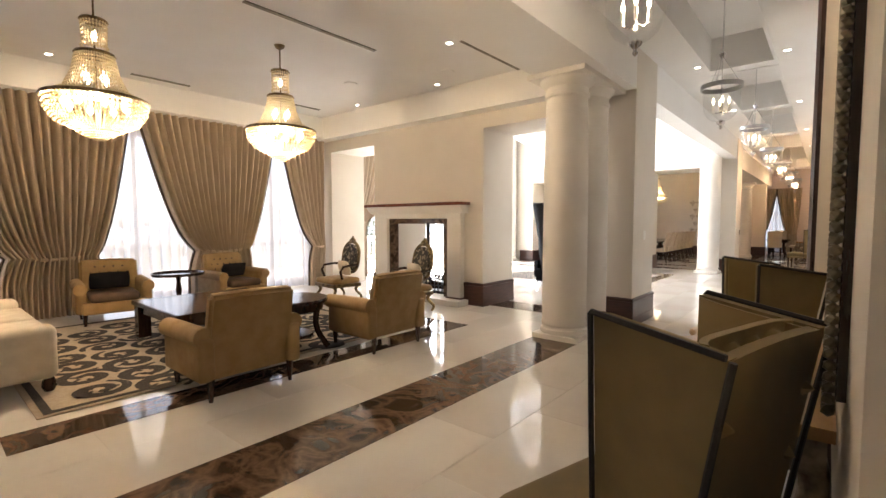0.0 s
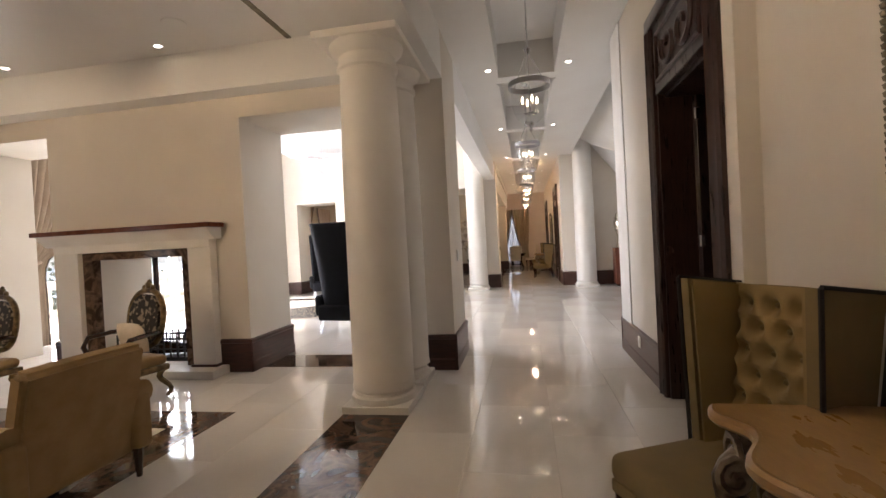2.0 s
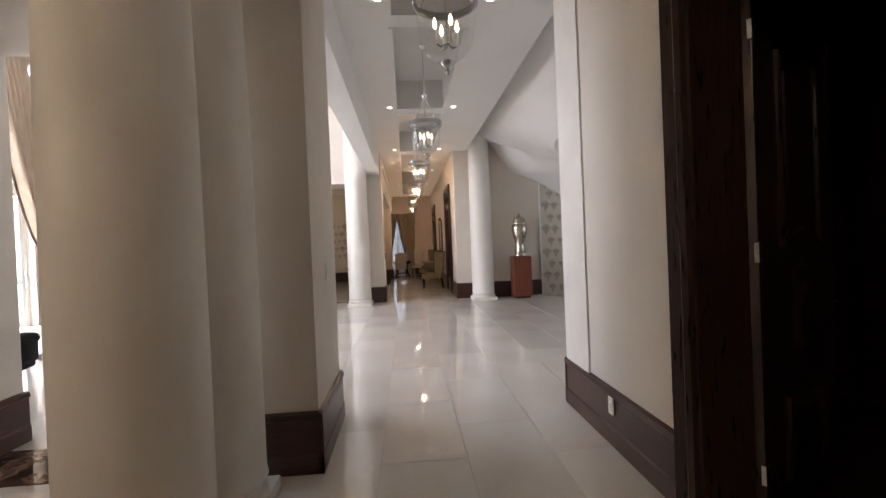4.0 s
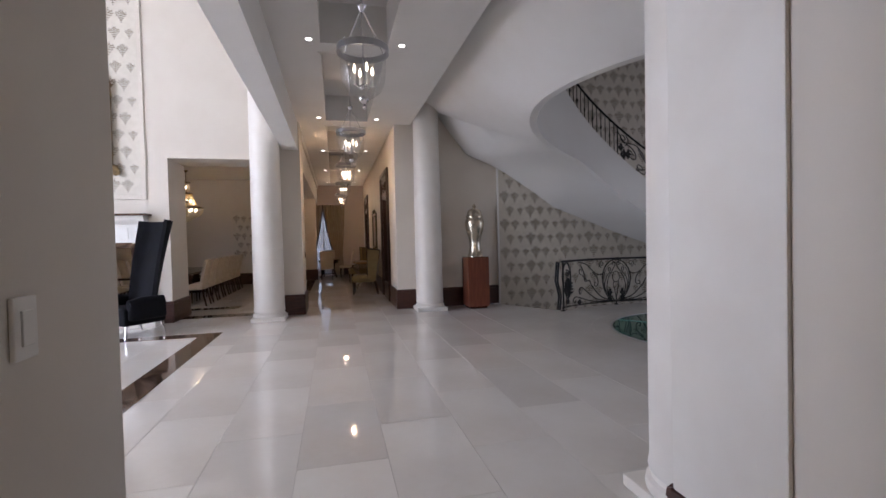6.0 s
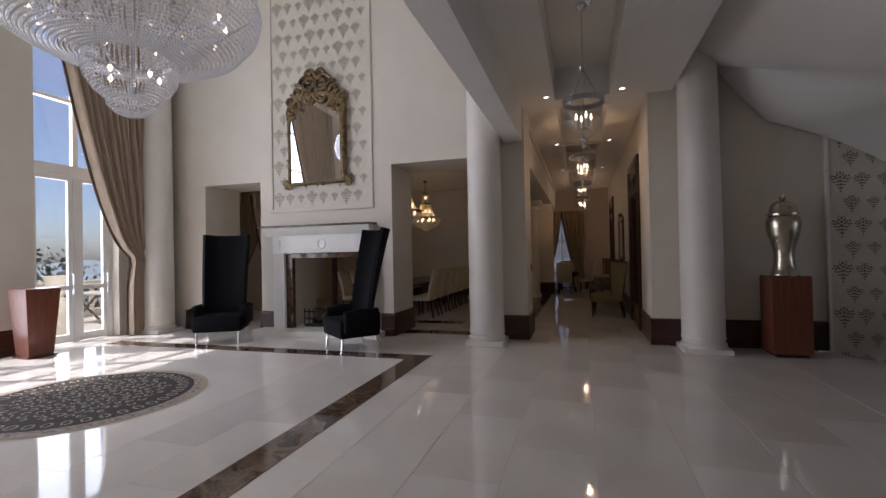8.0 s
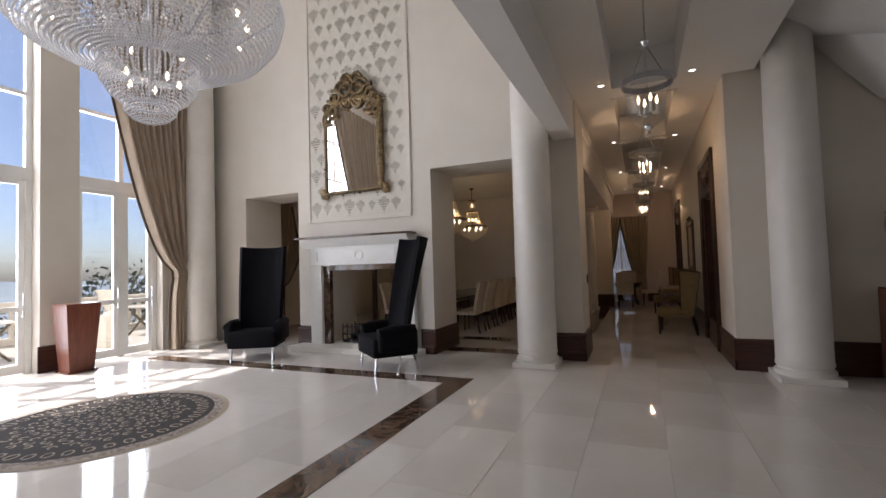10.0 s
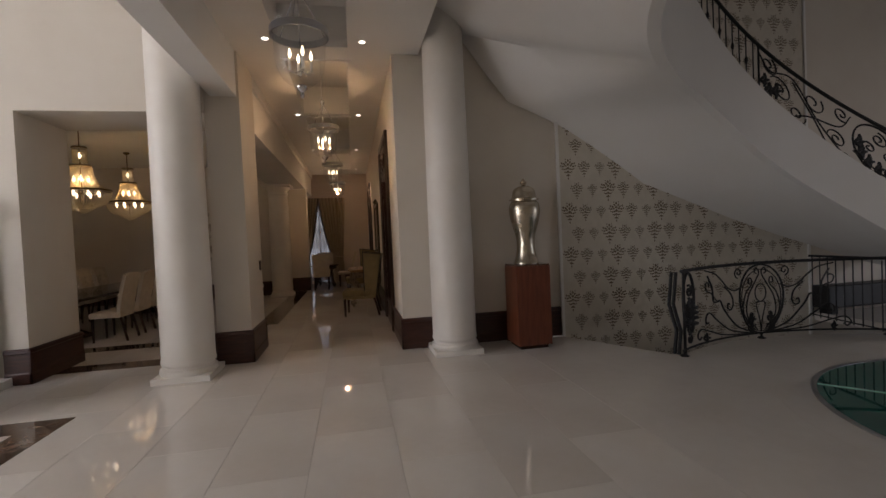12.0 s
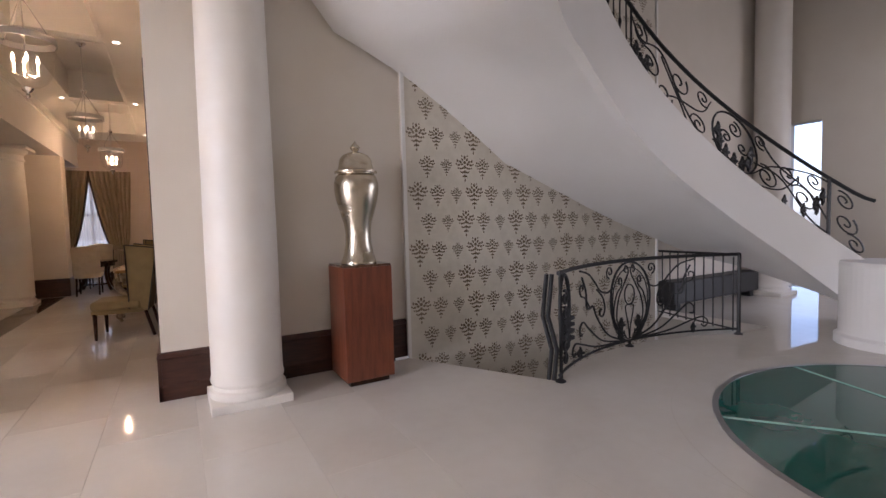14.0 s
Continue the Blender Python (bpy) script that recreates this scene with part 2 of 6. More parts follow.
# ---------------------------------------------------------------- mesh helpers
def bm_box(bm, x0, x1, y0, y1, z0, z1, bevel=0.0, seg=2):
    r = bmesh.ops.create_cube(bm, size=1.0, matrix=Matrix.Translation(((x0 + x1) / 2, (y0 + y1) / 2, (z0 + z1) / 2)) @ Matrix.Diagonal((x1 - x0, y1 - y0, z1 - z0, 1)))
    if bevel:
        es = list({e for v in r["verts"] for e in v.link_edges})
        bmesh.ops.bevel(bm, geom=es, offset=bevel, segments=seg, affect="EDGES", profile=0.5)
    return bm


def box(*a, **k):
    return bm_box(bmesh.new(), *a, **k)


def lathe(profile, seg=32, centre=(0, 0), bm=None, a0=0.0, a1=360.0, squash=1.0, caps=True):
    """Turns (radius, height) pairs round an upright line."""
    bm = bm or bmesh.new()
    full = abs(a1 - a0) >= 359.9
    n = seg if full else seg + 1
    rings = []
    for r, z in profile:
        rings.append([bm.verts.new((centre[0] + r * math.cos(radians(a0 + (a1 - a0) * i / seg)), centre[1] + squash * r * math.sin(radians(a0 + (a1 - a0) * i / seg)), z)) for i in range(n)])
    for p, q in zip(rings, rings[1:]):
        for i in range(seg):
            j = (i + 1) % n
            if p[i] != p[j]:
                bm.faces.new((p[i], p[j], q[j], q[i]))
    for ring, r in ((rings[0], profile[0][0]), (rings[-1], profile[-1][0])):
        if full and caps and r > 1e-5 and profile[0] != profile[-1]:
            bm.faces.new(ring)
    bmesh.ops.remove_doubles(bm, verts=bm.verts, dist=1e-5)
    bmesh.ops.recalc_face_normals(bm, faces=bm.faces)
    return bm


def tube(points, r, seg=8, bm=None, closed=False, taper=None):
    """A round bar along points."""
    bm = bm or bmesh.new()
    pts = [Vector(p) for p in points]
    rings, n = [], len(pts)
    side = None
    for i, p in enumerate(pts):
        d = (pts[(i + 1) % n] - pts[i - 1]) if closed else (pts[min(i + 1, n - 1)] - pts[max(i - 1, 0)])
        d = d.normalized() if d.length > 1e-9 else Vector((0, 0, 1))
        if side is None:
            side = d.orthogonal().normalized()
        side = (side - d * side.dot(d))
        side = side.normalized() if side.length > 1e-6 else d.orthogonal().normalized()
        up = d.cross(side)
        rr = r * (taper(i / max(1, n - 1)) if taper else 1)
        rings.append([bm.verts.new(p + rr * (math.cos(2 * math.pi * k / seg) * side + math.sin(2 * math.pi * k / seg) * up)) for k in range(seg)])
    pairs = list(zip(rings, rings[1:])) + ([(rings[-1], rings[0])] if closed else [])
    for a, b in pairs:
        for k in range(seg):
            bm.faces.new((a[k], a[(k + 1) % seg], b[(k + 1) % seg], b[k]))
    if not closed:
        bm.faces.new(rings[0][::-1]), bm.faces.new(rings[-1])
    return bm


def prism(outline, axis, a, b, bm=None):
    """A flat outline pushed out along an axis from a to b."""
    bm = bm or bmesh.new()

    def at(p, q):
        return {"x": (q, p[0], p[1]), "y": (p[0], q, p[1]), "z": (p[0], p[1], q)}[axis]

    lo, hi = [bm.verts.new(at(p, a)) for p in outline], [bm.verts.new(at(p, b)) for p in outline]
    n = len(outline)
    bm.faces.new(lo), bm.faces.new(hi)
    for i in range(n):
        bm.faces.new((lo[i], lo[(i + 1) % n], hi[(i + 1) % n], hi[i]))
    bmesh.ops.recalc_face_normals(bm, faces=bm.faces)
    return bm


def grid(rows, bm=None, thick=0.0):
    """A sheet through rows of points."""
    bm = bm or bmesh.new()
    v = [[bm.verts.new(p) for p in row] for row in rows]
    fs = [bm.faces.new((v[i][j], v[i][j + 1], v[i + 1][j + 1], v[i + 1][j])) for i in range(len(v) - 1) for j in range(len(v[0]) - 1)]
    if thick:
        bmesh.ops.recalc_face_normals(bm, faces=fs)
        bmesh.ops.solidify(bm, geom=fs, thickness=thick)
    return bm


def part(name, bm, material, parent=None, label="", smooth=True, m=None):
    me = bpy.data.meshes.new(name)
    bm.to_mesh(me)
    bm.free()
    me.materials.append(material)
    if smooth:
        me.polygons.foreach_set("use_smooth", [True] * len(me.polygons))
        me.set_sharp_from_angle(angle=radians(38))
    ob = new(name, me)
    if parent:
        ob.parent = parent
    if m is not None:
        ob.matrix_basis = m
    return tagged(ob, label)


def thing(name, label, category, m=None, group=""):
    ob = new(name)
    ob.empty_display_size = 0.1
    if m is not None:
        ob.matrix_basis = m
    return tagged(ob, label, category, group)


def setting(name, bm, material, label, category="", smooth=False):
    return tagged(part(name, bm, material, smooth=smooth), label, category or name.split("_")[0], kind="structure")


# ---------------------------------------------------------------- the large structure
CEN = (4.9, 11.3)          # centre of the round stair hall
R_IN = 2.97                # radius of its inner edge
SK = 0.42                  # skirting height


def wall_boxes(name, boxes, label, material=None):
    bm = bmesh.new()
    for b in boxes:
        bm_box(bm, *b)
    return setting(name, bm, material or M_WALL, label, "wall")


# floor bed under the tiles, with the round glass and the stair well left open
def floor_bed():
    bm = bmesh.new()
    for b in ((-9.9, 1.79, -4.0, 15.3), (-9.9, 0.35, 15.3, 26.6), (1.79, 11.0, -4.0, 7.5)):
        bm_box(bm, b[0], b[1], b[2], b[3], -0.12, -0.004)
    return bm


setting("floor", floor_bed(), M_GROUT, "mortar bed and joints under the marble floor", "floor")


def stair_hall_floor():
    bm = bmesh.new()
    arc = [(CEN[0] + R_IN * math.cos(radians(a)), CEN[1] + R_IN * math.sin(radians(a))) for a in range(120, 57, -3)]
    outer = [(1.79, 7.5), (1.79, 15.3), (2.62, 15.3)] + arc + [(7.1, 13.8), (7.1, 15.36), (11.2, 15.36), (11.2, 7.5)]
    hole = [(CEN[0] + 1.75 * math.cos(radians(a)), CEN[1] + 1.75 * math.sin(radians(a))) for a in range(0, 360, 5)]
    es = []
    for loop in (outer, hole):
        vs = [bm.verts.new((x, y, 0.0)) for x, y in loop]
        es += [bm.edges.new((vs[i], vs[(i + 1) % len(vs)])) for i in range(len(vs))]
    bmesh.ops.triangle_fill(bm, edges=es, use_beauty=True, use_dissolve=False)
    r = bmesh.ops.extrude_face_region(bm, geom=bm.faces[:])
    bmesh.ops.translate(bm, verts=[v for v in r["geom"] if isinstance(v, bmesh.types.BMVert)], vec=(0, 0, -0.12))
    bmesh.ops.recalc_face_normals(bm, faces=bm.faces)
    return bm


setting("floor_stair_hall", stair_hall_floor(), M_TILE, "polished cream marble floor round the glass disc", "floor")

# dark marble bands inlaid in the floor
BANDS = [(-2.48, -1.87, -4.0, 4.80), (-3.95, -3.56, -0.2, 4.80), (-8.4, -3.95, 4.41, 4.80), (-3.95, -3.56, -4.0, -1.2),
         (-4.25, -2.08, 6.36, 6.97), (-3.19, -2.88, 8.0, 13.96), (-9.0, -3.19, 13.66, 13.96),
         (-4.1, -2.6, 15.75, 16.1), (-2.15, -1.75, 18.3, 24.2), (-8.4, -3.2, 17.0, 17.35)]
for b in BANDS:
    setting("floor_band", box(b[0], b[1], b[2], b[3], -0.012, 0.004), M_DARK, "inlaid band of dark brown veined marble", "floor")

# walls
wall_boxes("wall_fireplace", [(-7.15, -6.55, 6.15, 7.15, 0, 3.2), (-5.02, -4.25, 6.15, 7.15, 0, 3.2), (-6.55, -5.02, 6.15, 7.15, 1.62, 3.2),
                              (-10.0, -2.05, 6.15, 7.15, 3.2, 7.6), (-2.05, -1.66, 6.22, 7.2, 0, 7.6), (-10.0, -8.7, 6.15, 7.15, 0, 3.2)], "cream painted chimney wall between lounge and hall")
wall_boxes("wall_north", [(-6.98, -6.36, 15.38, 16.4, 0, 7.6), (-4.6, -4.08, 15.38, 16.4, 0, 7.6), (-6.36, -4.6, 15.38, 16.4, 1.56, 7.6),
                          (-10.0, -8.38, 15.38, 16.4, 0, 7.6), (-8.38, -6.98, 15.38, 16.4, 3.05, 7.6), (-4.08, -2.05, 15.38, 16.4, 3.2, 7.6),
                          (-2.05, -1.63, 15.46, 16.35, 0, 7.6)], "tall cream painted wall of the hall with fireplace")
wall_boxes("wall_stair", [(0.33, 2.64, 15.4, 15.7, 0, 9.0), (2.64, 7.02, 15.36, 15.7, -3.0, 9.0), (7.02, 11.5, 15.36, 15.7, -3.0, 9.0)], "cream painted wall behind the stair")
wall_boxes("wall_east", [(0.42, 0.80, 5.30, 7.18, 0, 4.0), (0.42, 0.80, 4.10, 5.30, 3.36, 4.0), (0.42, 0.80, 3.80, 4.10, 0, 4.0),
                         (0.54, 1.0, 0.35, 3.80, 0, 4.0), (0.86, 1.0, -4.0, 0.35, 0, 4.0), (0.80, 11.5, 6.9, 7.18, 0, 9.0)], "cream painted corridor wall with a doorway")
wall_boxes("wall_corridor_east", [(0.33, 0.7, 15.7, 16.75, 0, 4.0), (0.33, 0.7, 16.75, 18.1, 3.2, 4.0), (0.33, 0.7, 18.1, 23.5, 0, 4.0),
                                  (0.33, 0.7, 23.5, 24.9, 3.2, 4.0), (0.33, 0.7, 24.9, 26.9, 0, 4.0)], "cream painted wall of the far corridor")
# out of view; added to stop sun leaking in over the corridor
wall_boxes("wall_gallery", [(-1.66, 0.80, 6.3, 6.9, 4.6, 8.9), (-1.66, 0.33, 15.7, 16.4, 4.6, 8.9)], "unseen cream walls added above the corridor to shut out sun")
wall_boxes("wall_south", [(-10.0, 1.0, -4.3, -4.0, 0, 4.0)], "plain cream wall behind the lounge")
wall_boxes("wall_end", [(-10.0, -2.08, 26.6, 26.9, 0, 4.0), (-0.82, 0.7, 26.6, 26.9, 0, 4.0), (-2.08, -0.82, 26.6, 26.9, 3.0, 4.0), (-2.08, -0.82, 26.6, 26.9, 0, 0.25)], "rose beige end wall with a curtained window", M_FACADEIN)
wall_boxes("wall_dining", [(-10.0, -2.6, 23.6, 23.9, 0, 4.0), (-2.6, -1.68, 24.3, 24.8, 0, 3.22), (-10.0, -9.7, 16.4, 26.6, 0, 4.0)], "cream walls of the dining room")
# the opening from 8.6 to 12.6 is assumed, unseen, and admits daylight
wall_boxes("wall_stair_east", [(11.2, 11.5, 6.98, 8.6, 0, 9.0), (11.2, 11.5, 8.6, 12.6, 3.4, 9.0), (11.2, 11.5, 12.6, 14.76, 0, 9.0), (11.2, 11.5, 14.76, 15.33, 3.25, 9.0), (11.2, 11.5, 15.33, 15.7, -3.0, 9.0)], "cream wall of the entrance side")
# the dimness of this room is put into its walls' dark colour
wall_boxes("wall_beyond_door", [(2.9, 3.1, 2.0, 6.9, 0, 4.0), (1.0, 3.1, 1.8, 2.0, 0, 4.0), (0.8, 2.9, 6.86, 6.895, 0, 4.0)], "walls of the room behind the open door, coloured dark for its dimness", M_SKIRT)
# lounge window wall and hall window wall
wall_boxes("wall_lounge_windows", [(-9.55, -9.25, -4.0, -1.0, 0, 4.0), (-9.55, -9.25, -1.0, 6.0, 3.2, 4.0), (-9.55, -9.25, 0.6, 1.2, 0, 3.2), (-9.55, -9.25, 3.3, 3.9, 0, 3.2), (-9.55, -9.25, 6.0, 7.15, 0, 4.0)], "cream window wall of the lounge")
wall_boxes("wall_hall_windows", [(-10.0, -9.6, 7.15, 7.7, 0, 7.6), (-10.0, -9.55, 12.34, 12.90, 0, 7.6), (-10.0, -9.6, 14.4, 15.38, 0, 7.6), (-10.0, -9.6, 7.7, 14.4, 6.9, 7.6)], "cream window wall of the tall hall")

setting("pilaster", box(0.404, 0.44, 6.67, 7.186, 0.0, 4.0, bevel=0.004), M_STONE, "pale flat pilaster at the corridor corner", "wall")

# beams and ceilings
# carried up to 9.1, beyond view, against the same sun leak
setting("beam_corridor", box(-1.97, -1.66, 7.2, 15.46, 3.42, 9.1), M_CEIL, "white plaster beam and gallery wall between corridor and hall", "beam")
setting("beam_lounge", box(-2.50, -1.66, -4.0, 6.22, 3.42, 4.06), M_CEIL, "broad white beam over the columns", "beam")
setting("beam_dining", box(-2.6, -1.68, 16.352, 26.6, 3.22, 4.06), M_CEIL, "white beam beside the far corridor", "beam")


def coffered_ceiling():
    bm = bmesh.new()
    ys = [-4.0, 1.35, 4.6, 4.9, 8.05, 8.4, 11.45, 11.8, 15.2, 15.7, 18.3, 18.6, 21.8, 22.1, 25.3, 26.95]
    bm_box(bm, -1.66, 0.70, -4.0, 26.95, 4.5, 4.6)
    for a, b in ((-1.66, -1.08), (-0.24, 0.70)):
        bm_box(bm, a, b, -4.0, 26.95, 4.0, 4.5)
    for a, b in zip(ys[::2], ys[1::2]):
        bm_box(bm, -1.08, -0.24, a, b, 4.0, 4.5)
    # stepped moulding round each recess
    for a, b in zip(ys[1::2], ys[2::2]):
        for x0, x1, y0, y1 in ((-1.12, -1.08, a, b), (-0.24, -0.20, a, b), (-1.12, -0.20, a - 0.04, a), (-1.12, -0.20, b, b + 0.04)):
            bm_box(bm, x0, x1, y0, y1, 3.985, 4.0)
    return bm


setting("ceiling_corridor", coffered_ceiling(), M_CEIL, "white coffered plaster corridor ceiling", "ceiling")


def lounge_ceiling():
    bm = bmesh.new()
    bm_box(bm, -9.55, -2.5, -4.0, 5.86, 3.95, 4.1)
    bm_box(bm, -9.55, -2.5, 5.86, 6.15, 3.46, 4.1)
    bm_box(bm, -9.55, -8.62, -4.0, 5.86, 3.50, 3.95)
    return bm


setting("ceiling_lounge", lounge_ceiling(), M_CEIL, "white tray ceiling of the lounge", "ceiling")
setting("ceiling_hall", box(-10.0, -1.66, 7.15, 15.4, 7.5, 7.7), M_CEIL, "high white ceiling of the hall", "ceiling")
# stretched over the corridor, unseen there, to close the sun leak
setting("ceiling_stair_hall", box(-1.66, 11.5, 6.3, 16.4, 8.9, 9.1), M_CEIL, "high white ceiling over the stair", "ceiling")
setting("ceiling_dining", box(-10.0, -1.63, 16.4, 26.9, 3.85, 4.0), M_CEIL, "white ceiling of the dining room", "ceiling")
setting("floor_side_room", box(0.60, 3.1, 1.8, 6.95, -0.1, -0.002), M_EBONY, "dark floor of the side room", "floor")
setting("ceiling_side_room", box(0.74, 3.1, 1.8, 6.95, 3.9, 4.1), M_CEIL, "ceiling of the dim side room", "ceiling")


def skirting(points, h=SK, thick=0.03):
    """Stepped skirting board along the wall's foot; the room lies on the left of the way walked."""
    for p, q in zip(points, points[1:]):
        p, q = Vector((*p, 0)), Vector((*q, 0))
        d = (q - p).normalized()
        n = Vector((-d.y, d.x, 0))
        prof = [(0, 0.004), (thick, 0.004), (thick, h * 0.30), (thick * 0.72, h * 0.34), (thick * 0.72, h * 0.86), (thick * 1.15, h * 0.89), (thick * 0.9, h * 0.97), (0, h)]
        bm = bmesh.new()
        a, b = p - d * thick, q + d * thick
        r0 = [bm.verts.new(a + n * u + Vector((0, 0, z))) for u, z in prof]
        r1 = [bm.verts.new(b + n * u + Vector((0, 0, z))) for u, z in prof]
        k = len(prof)
        for i in range(k):
            bm.faces.new((r0[i], r0[(i + 1) % k], r1[(i + 1) % k], r1[i]))
        bm.faces.new(r0), bm.faces.new(r1)
        bmesh.ops.recalc_face_normals(bm, faces=bm.faces)
        setting("baseboard", bm, M_SKIRT, "tall dark mahogany skirting board", "baseboard")


skirting([(-1.66, 7.2), (-1.66, 6.22), (-2.05, 6.22), (-2.05, 7.2)])
skirting([(-4.25, 7.15), (-4.25, 6.15), (-4.63, 6.15)])
skirting([(-7.0, 6.15), (-7.15, 6.15), (-7.15, 7.1)])
skirting([(0.42, 5.48), (0.42, 7.18), (0.78, 7.18)])
skirting([(0.54, 0.36), (0.54, 3.78)])
skirting([(-2.05, 16.35), (-1.63, 16.35)][::-1])
skirting([(-1.63, 16.35), (-1.63, 15.46), (-2.05, 15.46), (-2.05, 16.33)])
skirting([(-4.08, 16.4), (-4.08, 15.38), (-4.3, 15.38)])
skirting([(-6.6, 15.38), (-6.98, 15.38), (-6.98, 16.4)])
skirting([(-8.38, 16.4), (-8.38, 15.38), (-8.9, 15.38)])
skirting([(0.33, 17.8), (0.33, 15.4), (2.62, 15.4)][::-1])
skirting([(0.33, 26.6), (-0.6, 26.6)])
skirting([(-1.68, 24.8), (-1.68, 24.3), (-2.55, 24.3)])
skirting([(0.33, 23.3), (0.33, 18.28)][::-1])
skirting([(-9.55, 12.9), (-9.55, 12.34)])
skirting([(-9.6, 23.6), (-2.6, 23.6)][::-1])


# columns
def column(x, y, top, label, capital=True, square=0.62):
    col = thing("column", label, "column", pose(x, y, 0), "round columns")
    h = square / 2
    part("plinth", box(-h, h, -h, h, 0, 0.07, bevel=0.006), M_STONE, col, smooth=False)
    part("base", lathe([(h - 0.005, 0.07), (h, 0.09), (h - 0.005, 0.125), (h - 0.03, 0.14), (h - 0.035, 0.165), (h - 0.02, 0.18), (0.295, 0.20), (0.285, 0.25)], 40), M_STONE, col)
    t = top - (0.30 if capital else 0)
    part("shaft", lathe([(0.286, 0.25), (0.286, 1.2), (0.280, 2.2), (0.262, t)], 40), M_STONE, col)
    if capital:
        part("capital", lathe([(0.262, t), (0.285, t + 0.02), (0.285, t + 0.05), (0.268, t + 0.06), (0.268, t + 0.13), (0.30, t + 0.16), (0.335, t + 0.20), (0.345, t + 0.235)], 40), M_STONE, col)
        part("abacus", box(-0.39, 0.39, -0.37, 0.37, t + 0.235, top, bevel=0.008), M_STONE, col, smooth=False)
    return col


column(-2.18, 5.10, 3.42, "cream plaster column with moulded capital beside the lounge")
column(-2.18, 5.80, 3.42, "cream plaster column with moulded capital before the pier", square=0.58)
column(-2.26, 15.06, 7.5, "tall plain cream column at the dining opening", False)
column(0.97, 15.08, 4.6, "plain cream column under the stair landing", False)
column(0.98, 7.62, 4.6, "plain cream column at the corridor corner", False)
column(-9.2, 14.95, 7.5, "tall plain cream column beside the hall curtain", False)
column(9.9, 15.03, 8.9, "tall cream column beyond the stair", False)
column(-2.36, 23.25, 3.22, "cream column beside the far corridor")


# ---------------------------------------------------------------- the round stair
def curve_at(table, a):
    xs, ys = zip(*table)
    return float(np.interp(a, xs, ys))


def stair_top(a):
    return min(4.62, 0.88 + 0.0416 * (a - 34))


LOWER = [(15, -0.05), (34, 0.30), (50, 0.98), (66, 1.57), (78, 1.98), (90, 2.40), (100, 2.78), (110, 3.05), (130, 3.25), (150, 3.38), (170, 3.44), (235, 3.42)]
OUTER = [(15, -0.3), (34, 0.30), (50, 0.75), (62, 1.11), (81, 1.60), (102, 2.17), (119, 3.08), (126, 3.38), (129, 3.80), (132.5, 4.40), (145, 4.58), (235, 4.58)]


def rim(a, r):
    return (CEN[0] + r * math.cos(radians(a)), CEN[1] + r * math.sin(radians(a)))


def outer_rim(a):
    """Where the way out from the centre at that angle meets the stair's outer walls."""
    c, s = math.cos(radians(a)), math.sin(radians(a))
    far = 6.0
    if s > 0.05:
        far = min(far, (15.37 - CEN[1]) / s)
    if c < -0.05:
        far = min(far, (0.715 - CEN[0]) / c)
    return far


stair = tagged(thing("staircase", "white plastered curving staircase with black iron railing", "staircase"))
part("stringer", grid([[(*rim(a, R_IN), z) for z in (curve_at(LOWER, a), stair_top(a) + 0.04)] for a in range(15, 236, 3)], thick=0.12), M_CEIL, stair, "smooth white plaster stringer")
rows = []
for a in range(15, 236, 3):
    o, zi, zo = outer_rim(a) if a > 50 else 4.1, curve_at(LOWER, a), curve_at(OUTER, a)
    rows.append([(*rim(a, R_IN + (o - R_IN) * k / 8), zi + (zo - zi) * (k / 8) ** 1.15) for k in range(9)])
part("soffit", grid(rows), M_CEIL, stair, "smooth white plaster soffit")
for i in range(23):
    a0, a1 = 13 + i * 4.45, 13 + (i + 1) * 4.45
    z = stair_top(a0) - 0.06
    bm = prism([rim(a0, R_IN), rim(a1, R_IN), rim(a1, min(4.05, outer_rim(a1))), rim(a0, min(4.05, outer_rim(a0)))], "z", z - 0.19, z)
    part("step", bm, M_TILE, stair, smooth=False)
part("landing", grid([[(*rim(a, R_IN + (outer_rim(a) - R_IN) * k), 4.62) for k in (0, 1)] for a in range(115, 236, 3)], thick=0.05), M_TILE, stair, smooth=False)
bm = lathe([(R_IN - 0.42, 0.0), (R_IN - 0.42, 0.20), (R_IN - 0.45, 0.20), (R_IN - 0.45, 0.88), (R_IN + 0.1, 0.88)], 8, CEN, a0=18, a1=36)
part("curb", bm, M_CEIL, stair, "white rounded foot of the stair")


# ---------------------------------------------------------------- floor: the things come first, its tiles last

